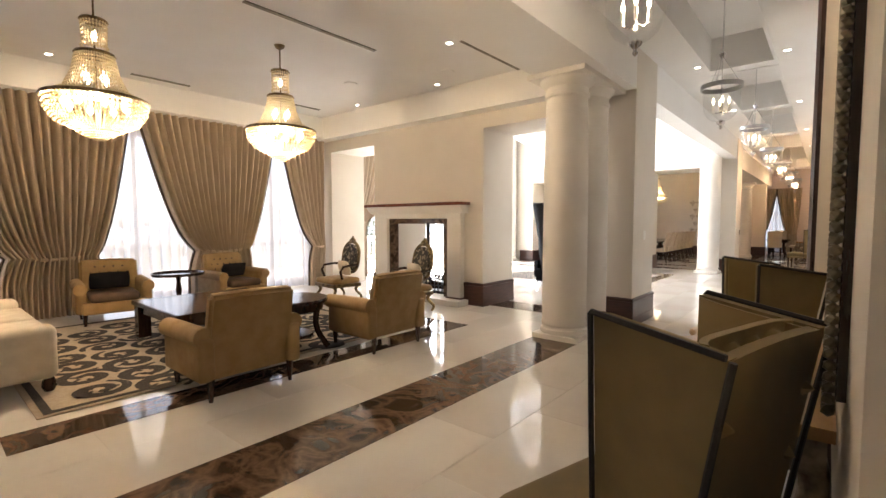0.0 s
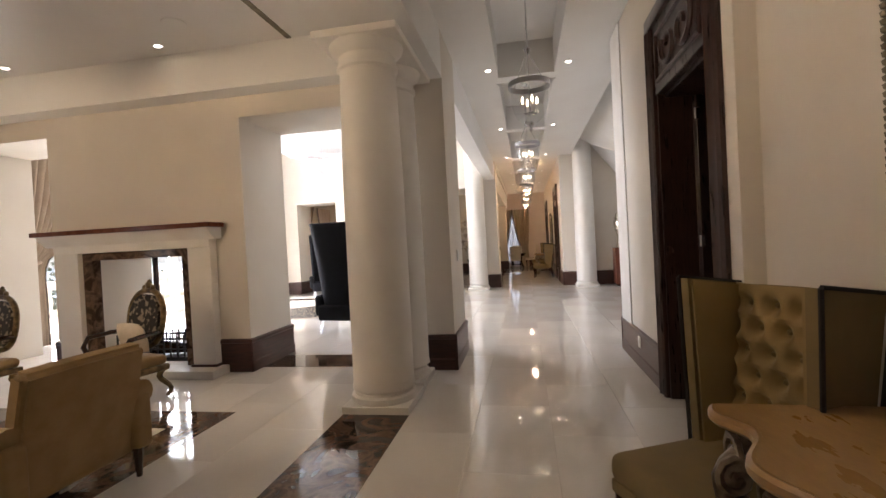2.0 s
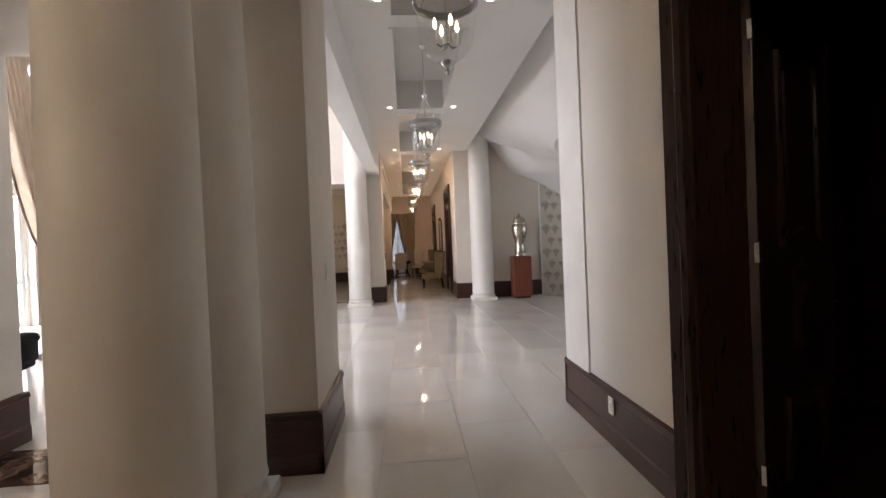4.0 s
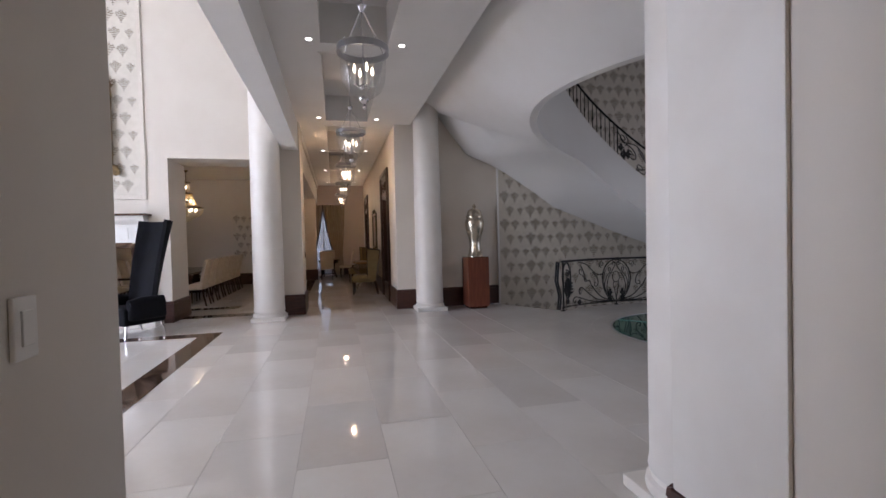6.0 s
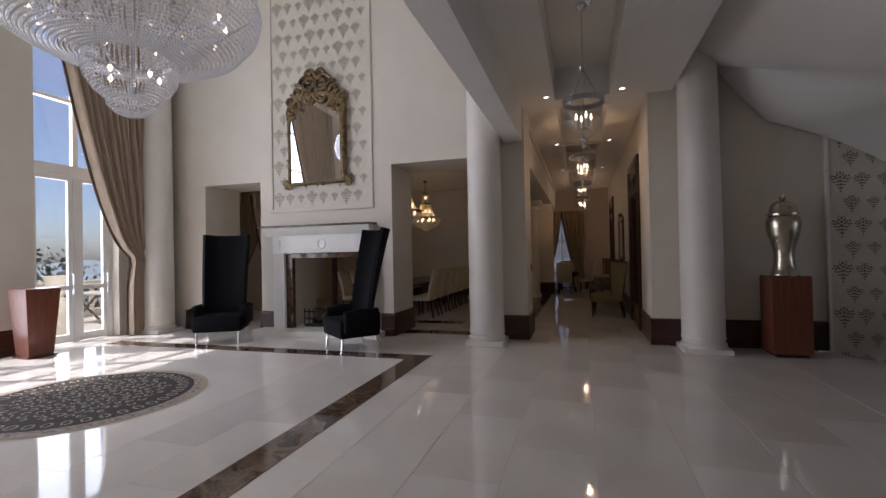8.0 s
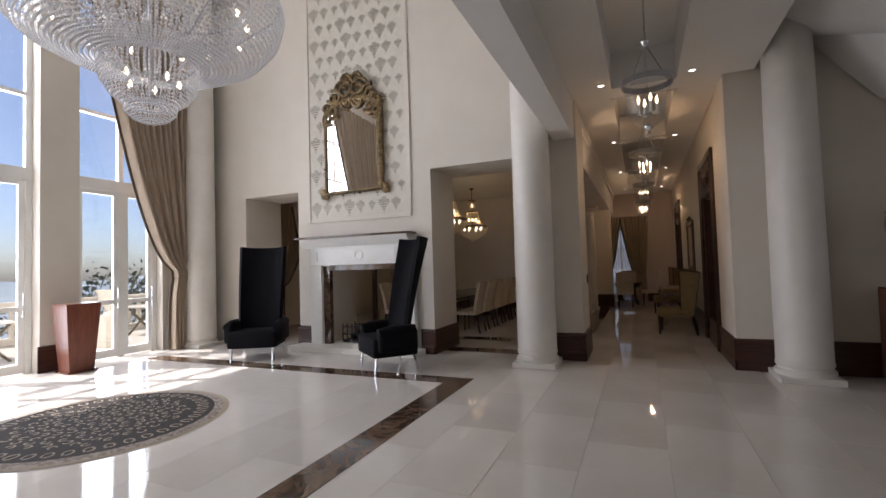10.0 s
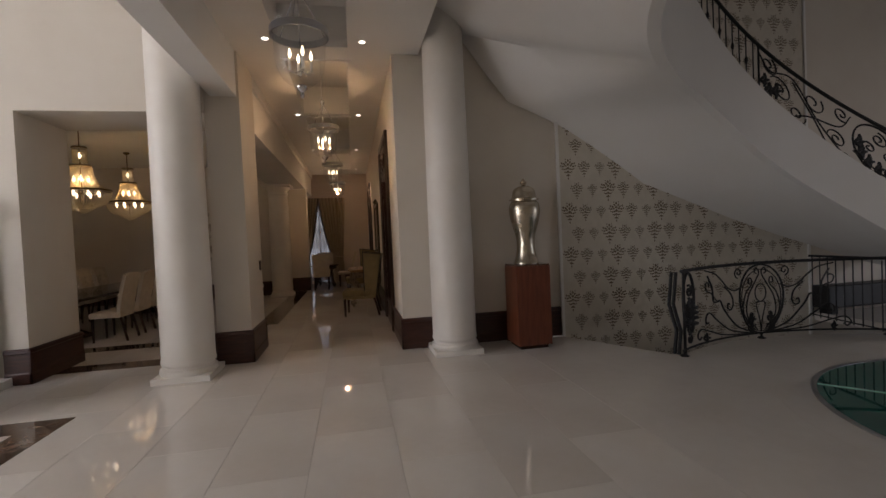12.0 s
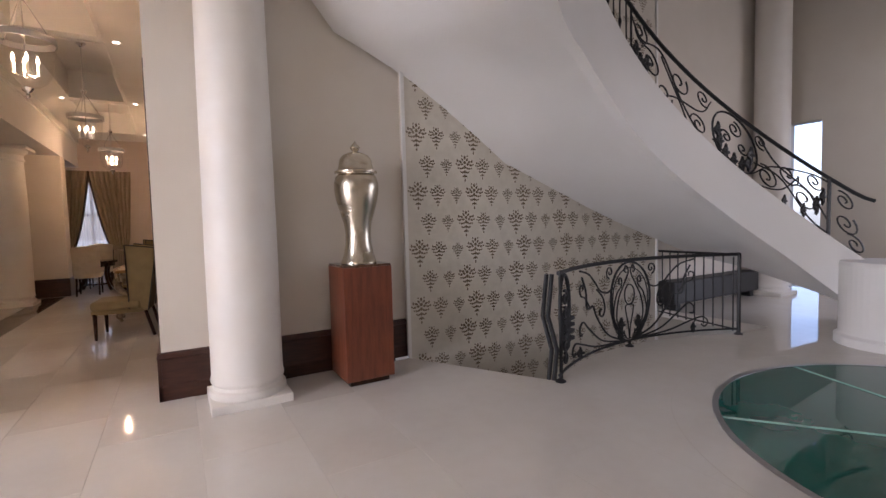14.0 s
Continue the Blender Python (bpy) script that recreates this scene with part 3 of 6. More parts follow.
# ---------------------------------------------------------------- lounge
def drape(name, x, y0, y1, top, tie, low, label, side=1, amp=0.045, folds=16, bound=None, mid=None):
    """A full curtain tied in at mid height. tie: (y from, y to, height); low: (y from, y to) at the floor."""
    def edge(z):
        if z >= tie[2]:
            k = ((z - tie[2]) / (top - tie[2])) ** 0.62
            return tie[0] + (y0 - tie[0]) * k, tie[1] + (y1 - tie[1]) * k
        k = (tie[2] - z) / tie[2]
        k = min(1, k * 2.2) ** 0.7
        return tie[0] + (low[0] - tie[0]) * k, tie[1] + (low[1] - tie[1]) * k

    rows = []
    n = folds * 10
    for i in range(41):
        z = 0.02 + (top - 0.02) * i / 40
        a, b = edge(z)
        squeeze = min(1.0, (b - a) / (y1 - y0) * 1.6 + 0.25)
        rows.append([(x + side * amp * squeeze * (2.0 * abs(math.sin(math.pi * folds * j / n + 0.25 * math.sin(j * 0.19))) ** 0.7 - 1.0 + 0.25 * math.sin(j * 0.31 + 0.05 * i)) + side * 0.05 * math.exp(-((z - tie[2]) / 0.25) ** 2),
                      a + (b - a) * j / n, z) for j in range(n + 1)])
    ob = thing(name, label, "curtain")
    part("drape_cloth", grid(rows, thick=0.006), M_DRAPE, ob)
    for k, (lo, sgn) in enumerate((((0), -1), ((-1), 1))):
        if bound and k not in bound:
            continue
        part("edge_trim", tube([Vector(r[lo]) + Vector((side * 0.02, sgn * 0.012, 0)) for r in rows], 0.026, 6), M_TRIMDARK, ob, "dark bound edge")
    a, b = tie[0] - 0.02, tie[1] + 0.02
    part("tie_back", tube([(x + side * 0.10 * math.sin(math.pi * k / 10) - side * 0.02 + side * 0.03, a + (b - a) * k / 10, tie[2] - 0.06 * math.sin(math.pi * k / 10)) for k in range(11)], 0.03, 8), M_DRAPE, ob, "rolled tie-back")
    return ob


drape("curtain", -8.9, -0.45, 2.08, 3.50, (0.42, 1.50, 1.0), (0.30, 1.55), "full taupe drape with dark edges, tied back", folds=19, amp=0.095)
drape("curtain", -8.9, 2.20, 4.80, 3.50, (3.10, 4.12, 1.0), (3.0, 4.2), "full taupe drape with dark edges, tied back between the windows", folds=19, amp=0.095)
drape("curtain", -8.9, 4.95, 6.10, 3.50, (5.72, 6.05, 1.0), (5.66, 6.08), "taupe side drape with a dark edge, tied back", folds=8, bound=(0,), amp=0.07)
rows = [[(-9.1 + 0.05 * math.sin(j * 0.83) + 0.012 * math.sin(j * 2.7), -0.95 + 7.05 * j / 280, z) for j in range(281)] for z in (0.03, 1.7, 3.48)]
sh = thing("sheer_curtain", "translucent white voile curtain across the lounge windows", "curtain")
part("voile", grid(rows), M_SHEER, sh)
for a, b in ((-0.95, 0.6), (1.2, 3.3), (3.9, 6.0)):
    w = tagged(thing("window_lounge", "white framed lounge window", "window"), kind="structure")
    for u, v, c, d in ((a, a + 0.07, 0.05, 3.2), (b - 0.07, b, 0.05, 3.2), ((a + b) / 2 - 0.04, (a + b) / 2 + 0.04, 0.05, 3.2), (a, b, 0.0, 0.1), (a, b, 3.1, 3.2), (a, b, 1.0, 1.06)):
        part("window_frame", box(-9.45, -9.38, u, v, c, d), M_WHITE, w, smooth=False)


def armchair(label, m, fabric=None, first=None):
    if first:
        ob = copy_thing(first, m)
        return tagged(ob, label)
    ob = thing("armchair", label, "armchair", m, "lounge armchairs")
    f = fabric or M_GOLDFAB
    # faces +y; back at -y
    bm = box(-0.405, 0.405, -0.36, 0.40, 0.17, 0.36, bevel=0.035, seg=3)
    part("seat_frame", bm, f, ob)
    part("seat_cushion", box(-0.31, 0.31, -0.26, 0.42, 0.34, 0.47, bevel=0.05, seg=3), M_BROWNFAB, ob, "dark brown seat cushion")
    rows = []
    for i in range(13):
        k = i / 12
        z = 0.20 + 0.72 * k
        y = -0.34 - 0.14 * k
        rows.append([(0.405 * (1 - 0.04 * k) * u, y - 0.03 * (1 - u * u), z - (0.012 * u * u if i > 10 else 0)) for u in [j / 8 - 1 for j in range(17)]])
    bm = grid(rows, thick=0.13)
    bmesh.ops.bevel(bm, geom=[e for e in bm.edges if e.calc_face_angle(0) > 0.9], offset=0.03, segments=3, affect="EDGES")
    part("backrest", bm, f, ob, "upholstered back")
    for r in range(3):
        for c in range(6 - r % 2):
            k = 0.60 + 0.13 * r
            tuft = bmesh.new()
            bmesh.ops.create_icosphere(tuft, subdivisions=1, radius=0.017, matrix=Matrix.Translation((-0.30 + 0.12 * c + 0.06 * (r % 2), -0.34 - 0.14 * k + 0.106, 0.20 + 0.72 * k)))
            part("tuft_button", tuft, M_BROWNFAB, ob)
    for s in (-1, 1):
        part("arm", box(s * 0.405 - 0.07, s * 0.405 + 0.07, -0.42, 0.36, 0.18, 0.56, bevel=0.035, seg=3), f, ob)
        part("arm_roll", tube([(s * 0.42, -0.40, 0.565), (s * 0.42, 0.1, 0.560), (s * 0.42, 0.39, 0.548)], 0.085, 14), f, ob, "rounded arm roll")
    for x, y in ((-0.37, -0.38), (0.37, -0.38), (-0.37, 0.35), (0.37, 0.35)):
        part("leg", lathe([(0.018, 0.0), (0.03, 0.12), (0.036, 0.2)], 8, (x, y)), M_EBONY, ob, "dark tapered leg")
    return ob


AC = armchair("tan velvet armchair with dark tapered legs on the lounge rug", pose(-3.83, 1.42, 0.004, rz=90))
armchair("tan velvet armchair with dark tapered legs beside the floor band", pose(-3.86, 3.26, 0.004, rz=90), first=AC)
c3 = armchair("tan buttoned velvet armchair with a dark cushion before the curtain", pose(-8.0, 1.5, 0.004, rz=-98), first=AC)
c4 = armchair("tan buttoned velvet armchair with a dark cushion between the windows", pose(-8.1, 3.45, 0.004, rz=-84), first=AC)


def cushion(m, w, h, d, material, label, category="cushion"):
    rows = []
    for i in range(9):
        v = i / 4 - 1
        rows.append([(w / 2 * u * (1 - 0.06 * v * v), d / 2 * (1 - u ** 4) * (1 - v ** 4) + 0.006, h / 2 * v * (1 - 0.06 * u * u)) for u in [j / 5 - 1 for j in range(11)]])
    bm = grid(rows)
    grid([[(x, -y, z) for x, y, z in r] for r in rows], bm)
    bmesh.ops.remove_doubles(bm, verts=bm.verts, dist=0.014)
    bmesh.ops.recalc_face_normals(bm, faces=bm.faces)
    return tagged(part("cushion", bm, material, m=m), label, category)


cushion(pose(-8.0, 1.47, 0.63, -18, 0, -98), 0.52, 0.28, 0.16, M_BLACKFAB, "black oblong cushion on an armchair")
cushion(pose(-8.1, 3.45, 0.63, -18, 0, -84), 0.48, 0.27, 0.16, M_BLACKFAB, "black oblong cushion on the armchair between windows")

sofa = thing("sofa", "cream upholstered sofa with rolled arms at the rug's edge", "sofa", pose(-5.85, -0.12, 0.004))
part("seat_frame", box(-1.0, 1.0, -0.42, 0.40, 0.14, 0.40, bevel=0.04, seg=3), M_PALEFAB, sofa)
for x in (-0.5, 0.5):
    part("seat_cushion", box(x - 0.46, x + 0.46, -0.25, 0.43, 0.38, 0.52, bevel=0.05, seg=3), M_PALEFAB, sofa)
part("backrest", box(-0.98, 0.98, -0.52, -0.28, 0.16, 0.86, bevel=0.08, seg=4), M_PALEFAB, sofa)
for s in (-1, 1):
    part("arm", box(s * 1.04 - 0.11, s * 1.04 + 0.11, -0.46, 0.40, 0.14, 0.62, bevel=0.07, seg=4), M_PALEFAB, sofa)
for x, y in ((-1.02, -0.4), (1.02, -0.4), (-1.02, 0.34), (1.02, 0.34)):
    part("foot", lathe([(0.03, 0), (0.055, 0.05), (0.05, 0.1), (0.03, 0.15)], 12, (x, y)), M_EBONY, sofa, "turned dark foot")
cushion(pose(-5.3, -0.25, 0.70, -20, 0, 0), 0.42, 0.36, 0.15, M_TAPEST, "black patterned cushion on the sofa")

table = thing("coffee_table", "dark polished square coffee table on the rug", "table", pose(-5.75, 2.12, 0.018))
part("tabletop", box(-0.78, 0.78, -0.78, 0.78, 0.42, 0.48, bevel=0.01), M_EBONY, table, "gloss dark top", smooth=False)
part("apron", box(-0.72, 0.72, -0.72, 0.72, 0.32, 0.42), M_EBONY, table, smooth=False)
for x in (-0.68, 0.68):
    for y in (-0.68, 0.68):
        part("leg", box(x - 0.075, x + 0.075, y - 0.075, y + 0.075, 0, 0.42, bevel=0.008), M_EBONY, table, smooth=False)


def round_table(m, r, h, label, material):
    ob = thing("side_table", label, "side table", m)
    part("tabletop", lathe([(r * 0.9, h - 0.05), (r, h - 0.045), (r + 0.008, h - 0.02), (r, h)], 40), material, ob)
    part("apron", lathe([(r * 0.84, h - 0.14), (r * 0.88, h - 0.13), (r * 0.88, h - 0.05)], 40), material, ob)
    for k in range(4):
        a = math.pi / 4 + k * math.pi / 2
        part("leg", tube([((r * 0.78 - 0.06 * math.sin(math.pi * i / 8) + 0.10 * (1 - i / 8) ** 2) * math.cos(a), (r * 0.78 - 0.06 * math.sin(math.pi * i / 8) + 0.10 * (1 - i / 8) ** 2) * math.sin(a), 0.03 + (h - 0.12) * i / 8) for i in range(9)], 0.035, 8), material, ob)
    part("shelf", lathe([(r * 0.6, 0.16), (r * 0.62, 0.18), (r * 0.6, 0.2)], 32), material, ob)
    return ob


round_table(pose(-4.35, 2.36, 0.018), 0.42, 0.62, "round dark carved side table between armchairs", M_EBONY)
tray = thing("tray_table", "round dark tray table between the far armchairs", "side table", pose(-8.15, 2.5, 0.004))
part("tray_top", lathe([(0.36, 0.60), (0.40, 0.605), (0.42, 0.65), (0.40, 0.655), (0.385, 0.625)], 36), M_EBONY, tray)
part("stem", lathe([(0.05, 0.06), (0.03, 0.2), (0.05, 0.35), (0.03, 0.5), (0.06, 0.6)], 16), M_EBONY, tray)
part("foot", lathe([(0.2, 0.0), (0.2, 0.03), (0.08, 0.06)], 24), M_EBONY, tray)

# lounge rug with a black scroll pattern
rug = thing("rug", "cream lounge rug with a black scroll pattern and border", "rug")
part("pile", box(-8.0, -4.12, 0.03, 4.15, 0.004, 0.014, bevel=0.003), M_RUGPALE, rug, smooth=False)
for b in ((-7.95, -4.17, 0.08, 0.14), (-7.95, -4.17, 4.04, 4.10), (-7.95, -7.89, 0.14, 4.04), (-4.23, -4.17, 0.14, 4.04)):
    part("border", box(*b, 0.012, 0.0175), M_RUGDARK, rug, "black woven border", smooth=False)
random.seed(5)
bm = bmesh.new()
for i in range(7):
    for j in range(8):
        cx, cy, fl = -7.4 + i * 0.48 + (0.24 if j % 2 else 0), 0.52 + j * 0.45, random.choice((-1, 1))
        pts = [(cx + fl * (0.05 + 0.20 * k / 22) * math.cos(k * 0.42 + i), cy + (0.05 + 0.20 * k / 22) * math.sin(k * 0.42 + i), 0.013) for k in range(23)]
        tube(pts, 0.060, 4, bm, taper=lambda t: 0.6 + 0.7 * math.sin(math.pi * t))
        for q in range(5):
            a = q * 1.256 + j
            tube([(cx + 0.06 * math.cos(a), cy + 0.06 * math.sin(a), 0.013), (cx + 0.15 * math.cos(a + 0.3), cy + 0.15 * math.sin(a + 0.3), 0.013)], 0.055, 4, bm, taper=lambda t: 0.4 + 0.9 * math.sin(math.pi * t))
for v in bm.verts:
    v.co.z = min(0.0172, max(0.010, v.co.z))
part("scroll_pattern", bm, M_RUGDARK, rug, "black scrolling vines", smooth=False)


def louis_chair(label, m, first=None):
    if first:
        return tagged(copy_thing(first, m), label)
    ob = thing("carved_armchair", label, "chair", m, "carved armchairs")
    part("seat", box(-0.33, 0.33, -0.28, 0.32, 0.36, 0.47, bevel=0.05, seg=3), M_GOLDFAB, ob, "padded tan seat")
    part("seat_rail", box(-0.34, 0.34, -0.29, 0.33, 0.30, 0.37, bevel=0.02), M_GOLD, ob)
    shape = [(0.285 * math.copysign(abs(math.cos(a)) ** 0.75, math.cos(a)), 0.82 + 0.285 * math.copysign(abs(math.sin(a)) ** 0.8, math.sin(a)) + 0.03 * max(0, math.sin(a)) ** 6) for a in [2 * math.pi * k / 36 for k in range(36)]]
    lean = Matrix.Translation((0, -0.27, 0)) @ Matrix.Rotation(radians(8), 4, "X") @ Matrix.Translation((0, 0.11, 0))
    bm = prism([(0.86 * x, 0.82 + (z - 0.82) * 0.86) for x, z in shape], "y", -0.03, 0.035)
    bm.transform(lean)
    part("back_panel", bm, M_TAPEST, ob, "dark floral tapestry back")
    bm = tube([(x, 0, z) for x, z in shape], 0.03, 8, closed=True)
    bm.transform(lean)
    part("back_frame", bm, M_GOLD, ob, "carved gilt frame")
    bm = bmesh.new()
    for x, z, r in ((0, 1.19, 0.05), (-0.07, 1.165, 0.035), (0.07, 1.165, 0.035), (0, 1.23, 0.028)):
        bmesh.ops.create_icosphere(bm, subdivisions=2, radius=r, matrix=Matrix.Translation((x, 0, z)) @ Matrix.Diagonal((1, 0.6, 1, 1)))
    bm.transform(lean)
    part("crest", bm, M_GOLD, ob, "carved crest")
    for s in (-1, 1):
        part("arm", tube([(s * 0.27, -0.26, 0.70), (s * 0.33, -0.1, 0.71), (s * 0.35, 0.12, 0.69), (s * 0.34, 0.17, 0.60), (s * 0.32, 0.12, 0.46)], 0.024, 8), M_EBONY, ob, "dark curved arm")
        for y, bow in ((0.27, 0.05), (-0.24, -0.05)):
            part("leg", tube([(s * (0.29 + 0.02 * math.sin(2 * math.pi * k / 8)), y + bow * math.sin(2 * math.pi * k / 8) * 0.8 + bow * 0.6 * (1 - k / 8), 0.02 + 0.3 * k / 8) for k in range(9)], 0.028, 8, taper=lambda t: 0.7 + 0.5 * t), M_GOLD, ob, "gilt cabriole leg")
    return ob


LC = louis_chair("carved gilt armchair with floral back near the curtain", pose(-6.72, 4.84, 0.004, rz=174))
louis_chair("carved gilt armchair with floral back before the fireplace", pose(-4.98, 5.0, 0.004, rz=166), LC)
cushion(pose(-6.70, 4.96, 0.64, -16, 0, 174), 0.34, 0.30, 0.14, M_PALEFAB, "cream cushion on a carved armchair")
cushion(pose(-4.94, 5.11, 0.66, -16, 0, 166), 0.40, 0.34, 0.14, M_PALEFAB, "cream cushion on the carved armchair by the fireplace")


# fireplaces
def lounge_fireplace():
    ob = thing("fireplace", "cream stone see-through fireplace with dark marble slips", "fireplace")
    y = 6.15
    for x0, x1 in ((-6.97, -6.62), (-4.98, -4.66)):
        part("jamb", box(x0, x1, y - 0.13, y, 0.12, 1.64, bevel=0.008), M_STONE, ob, smooth=False)
        part("jamb_block", box(x0 - 0.02, x1 + 0.02, y - 0.15, y, 0.0, 0.13, bevel=0.005), M_SKIRT, ob, "dark wooden block", smooth=False)
    part("frieze", box(-6.97, -4.66, y - 0.14, y, 1.60, 1.72, bevel=0.008), M_STONE, ob, smooth=False)
    prof = [(0, 1.70), (-0.14, 1.70), (-0.17, 1.73), (-0.24, 1.79), (-0.27, 1.84), (0, 1.84)]
    part("mantel", prism([(y + p, z) for p, z in prof], "x", -7.10, -4.58), M_STONE, ob)
    part("mantel_shelf", box(-7.15, -4.53, y - 0.31, y, 1.84, 1.90, bevel=0.01), M_MAHOG, ob, "thin dark wooden shelf", smooth=False)
    for x0, x1 in ((-6.62, -6.47), (-5.12, -4.98)):
        part("slip", box(x0, x1, y - 0.06, y + 0.06, 0.10, 1.62), M_DARK, ob, "dark marble slip", smooth=False)
    part("slip_head", box(-6.47, -5.12, y - 0.06, y + 0.06, 1.50, 1.62), M_DARK, ob, smooth=False)
    part("hearth", box(-7.0, -4.55, y - 0.34, y, 0.0, 0.10, bevel=0.008), M_STONE, ob, "raised cream hearth", smooth=False)
    for x in (-6.0, -5.35):
        part("glass_bar", box(x - 0.025, x + 0.025, y + 0.45, y + 0.5, 0.1, 1.56), M_DOOR, ob, smooth=False)
    return ob


lounge_fireplace()


def fire_basket(m, label):
    ob = thing("fire_basket", label, "fire grate", m)
    part("tray", box(-0.62, 0.62, -0.2, 0.2, 0.0, 0.05), M_IRON, ob, smooth=False)
    for s in (-1, 1):
        part("rail", tube([(-0.62, s * 0.2, 0.30), (0.62, s * 0.2, 0.30)], 0.016, 6), M_IRON, ob)
        part("lower_rail", tube([(-0.62, s * 0.2, 0.16), (0.62, s * 0.2, 0.16)], 0.014, 6), M_IRON, ob)
        for k in range(13):
            part("bar", tube([(-0.62 + k * 1.24 / 12, s * 0.2, 0.03), (-0.62 + k * 1.24 / 12, s * 0.2, 0.36)], 0.012, 6), M_IRON, ob)
    for k in range(3):
        part("log", tube([(-0.5 + 0.1 * k, -0.08 + 0.08 * k, 0.11 + 0.03 * k), (0.45, 0.05 - 0.06 * k, 0.12 + 0.03 * k)], 0.055, 8), M_EBONY, ob, "charred log")
    return ob


setting("firebox_floor_lounge", box(-6.55, -5.02, 6.15, 7.15, 0.0, 0.10), M_STONE, "cream stone firebox floor", "hearth")
setting("firebox_floor_hall", box(-6.36, -4.6, 15.38, 16.4, 0.0, 0.10), M_STONE, "cream stone firebox floor of the hall", "hearth")
fire_basket(pose(-5.75, 6.5, 0.10), "black iron fire basket in the lounge fireplace")
fire_basket(pose(-5.48, 15.75, 0.10), "black iron fire basket in the hall fireplace")


def hall_fireplace():
    ob = thing("fireplace", "white panelled see-through fireplace surround with mantel", "fireplace")
    y = 15.38
    for x0, x1 in ((-6.62, -6.36), (-4.62, -4.40)):
        part("jamb", box(x0, x1, y - 0.12, y, 0.10, 1.58, bevel=0.008), M_WHITE, ob, smooth=False)
    part("frieze", box(-6.62, -4.40, y - 0.12, y, 1.58, 1.92, bevel=0.008), M_WHITE, ob, smooth=False)
    part("frieze_panel", box(-6.25, -4.75, y - 0.135, y - 0.11, 1.64, 1.86, bevel=0.006), M_WHITE, ob, smooth=False)
    part("roundel", tube([(-5.5 + 0.085 * math.cos(a), y - 0.14, 1.75 + 0.085 * math.sin(a)) for a in [k * math.pi / 12 for k in range(24)]], 0.014, 6, closed=True), M_WHITE, ob, "raised ring")
    for x in (-6.49, -4.51):
        part("tablet", box(x - 0.05, x + 0.05, y - 0.14, y - 0.11, 1.66, 1.84, bevel=0.005), M_WHITE, ob, smooth=False)
    part("mantel", prism([(y, 1.92), (y - 0.13, 1.92), (y - 0.17, 1.97), (y - 0.23, 2.02), (y - 0.25, 2.08), (y, 2.08)], "x", -6.76, -4.45), M_WHITE, ob)
    part("mantel_shelf", box(-6.84, -4.38, y - 0.30, y, 2.08, 2.12, bevel=0.008), M_DARK, ob, "thin dark stone shelf", smooth=False)
    for x0, x1 in ((-6.36, -6.22), (-4.74, -4.62)):
        part("slip", box(x0, x1, y - 0.05, y + 0.05, 0.10, 1.56), M_DARK, ob, "dark marble slip", smooth=False)
    part("slip_head", box(-6.22, -4.74, y - 0.05, y + 0.05, 1.48, 1.58), M_DARK, ob, smooth=False)
    part("hearth", box(-6.9, -4.25, y - 0.42, y, 0.0, 0.10, bevel=0.008), M_STONE, ob, "raised cream hearth", smooth=False)
    part("glass_bar", box(-5.9, -5.82, 16.30, 16.38, 0.1, 1.5), M_DOOR, ob, smooth=False)
    return ob


hall_fireplace()


# ---------------------------------------------------------------- wallpaper
def motif(bm, cx, cz, y, s):
    """A damask bouquet of many small petals, wide above and pointed below, lying 2 mm off the wall."""
    def leaf(px, pz, a, d, w):
        c, q = math.cos(a), math.sin(a)
        w *= 1.25
        pts = [(-d, 0), (-d * 0.3, w), (d * 0.4, w * 0.8), (d, 0), (d * 0.4, -w * 0.8), (-d * 0.3, -w)]
        bm.faces.new([bm.verts.new((cx + s * (px + u * c - v * q), y, cz + s * (pz + u * q + v * c))) for u, v in pts])
    for px, pz, a, d, w in ((0, 0.58, 90, 0.12, 0.065), (0, 0.30, 90, 0.11, 0.085), (0, 0.05, 90, 0.12, 0.075), (0, -0.22, 90, 0.10, 0.07), (0, -0.46, 90, 0.11, 0.055), (0, -0.70, 90, 0.10, 0.04)):
        leaf(px, pz, radians(a), d, w)
    for d in (1, -1):
        for px, pz, a, l, w in ((0.16, 0.46, 50, 0.12, 0.05), (0.30, 0.34, 25, 0.12, 0.055), (0.48, 0.38, 70, 0.10, 0.05), (0.20, 0.20, 10, 0.10, 0.06), (0.40, 0.16, -20, 0.11, 0.055), (0.56, 0.20, 35, 0.08, 0.04),
                                (0.15, -0.02, -30, 0.10, 0.05), (0.30, -0.04, 20, 0.09, 0.045), (0.44, -0.02, 60, 0.07, 0.035), (0.14, -0.26, -40, 0.09, 0.045), (0.26, -0.24, 35, 0.08, 0.035), (0.11, -0.48, -50, 0.08, 0.035), (0.18, 0.66, 75, 0.06, 0.035)):
            leaf(d * px, pz, radians(a if d > 0 else 180 - a), l, w)


def papered(name, x0, x1, z0, z1, y, label, step=0.25, drop=0.32, s=0.205):
    ob = tagged(thing(name, label, "wallpaper"), kind="structure")
    part("paper", box(x0, x1, y - 0.004, y, z0, z1), M_WPAPER, ob, smooth=False)
    bm = bmesh.new()
    for k in range(int((z1 - z0 - 0.3) / drop) + 1):
        for j in range(-2, int((x1 - x0) / step) + 2):
            x = x0 + 0.14 + step * (j + (0.5 if k % 2 else 0))
            if x0 + 0.1 < x < x1 - 0.1:
                motif(bm, x, z0 + 0.18 + drop * k, y - 0.0065, s * (1.0, 0.80, 0.62)[(j + (1 if k % 2 else 0)) % 3])
    part("print", bm, M_MOTIF, ob, "grey brown damask print", smooth=False)
    return ob


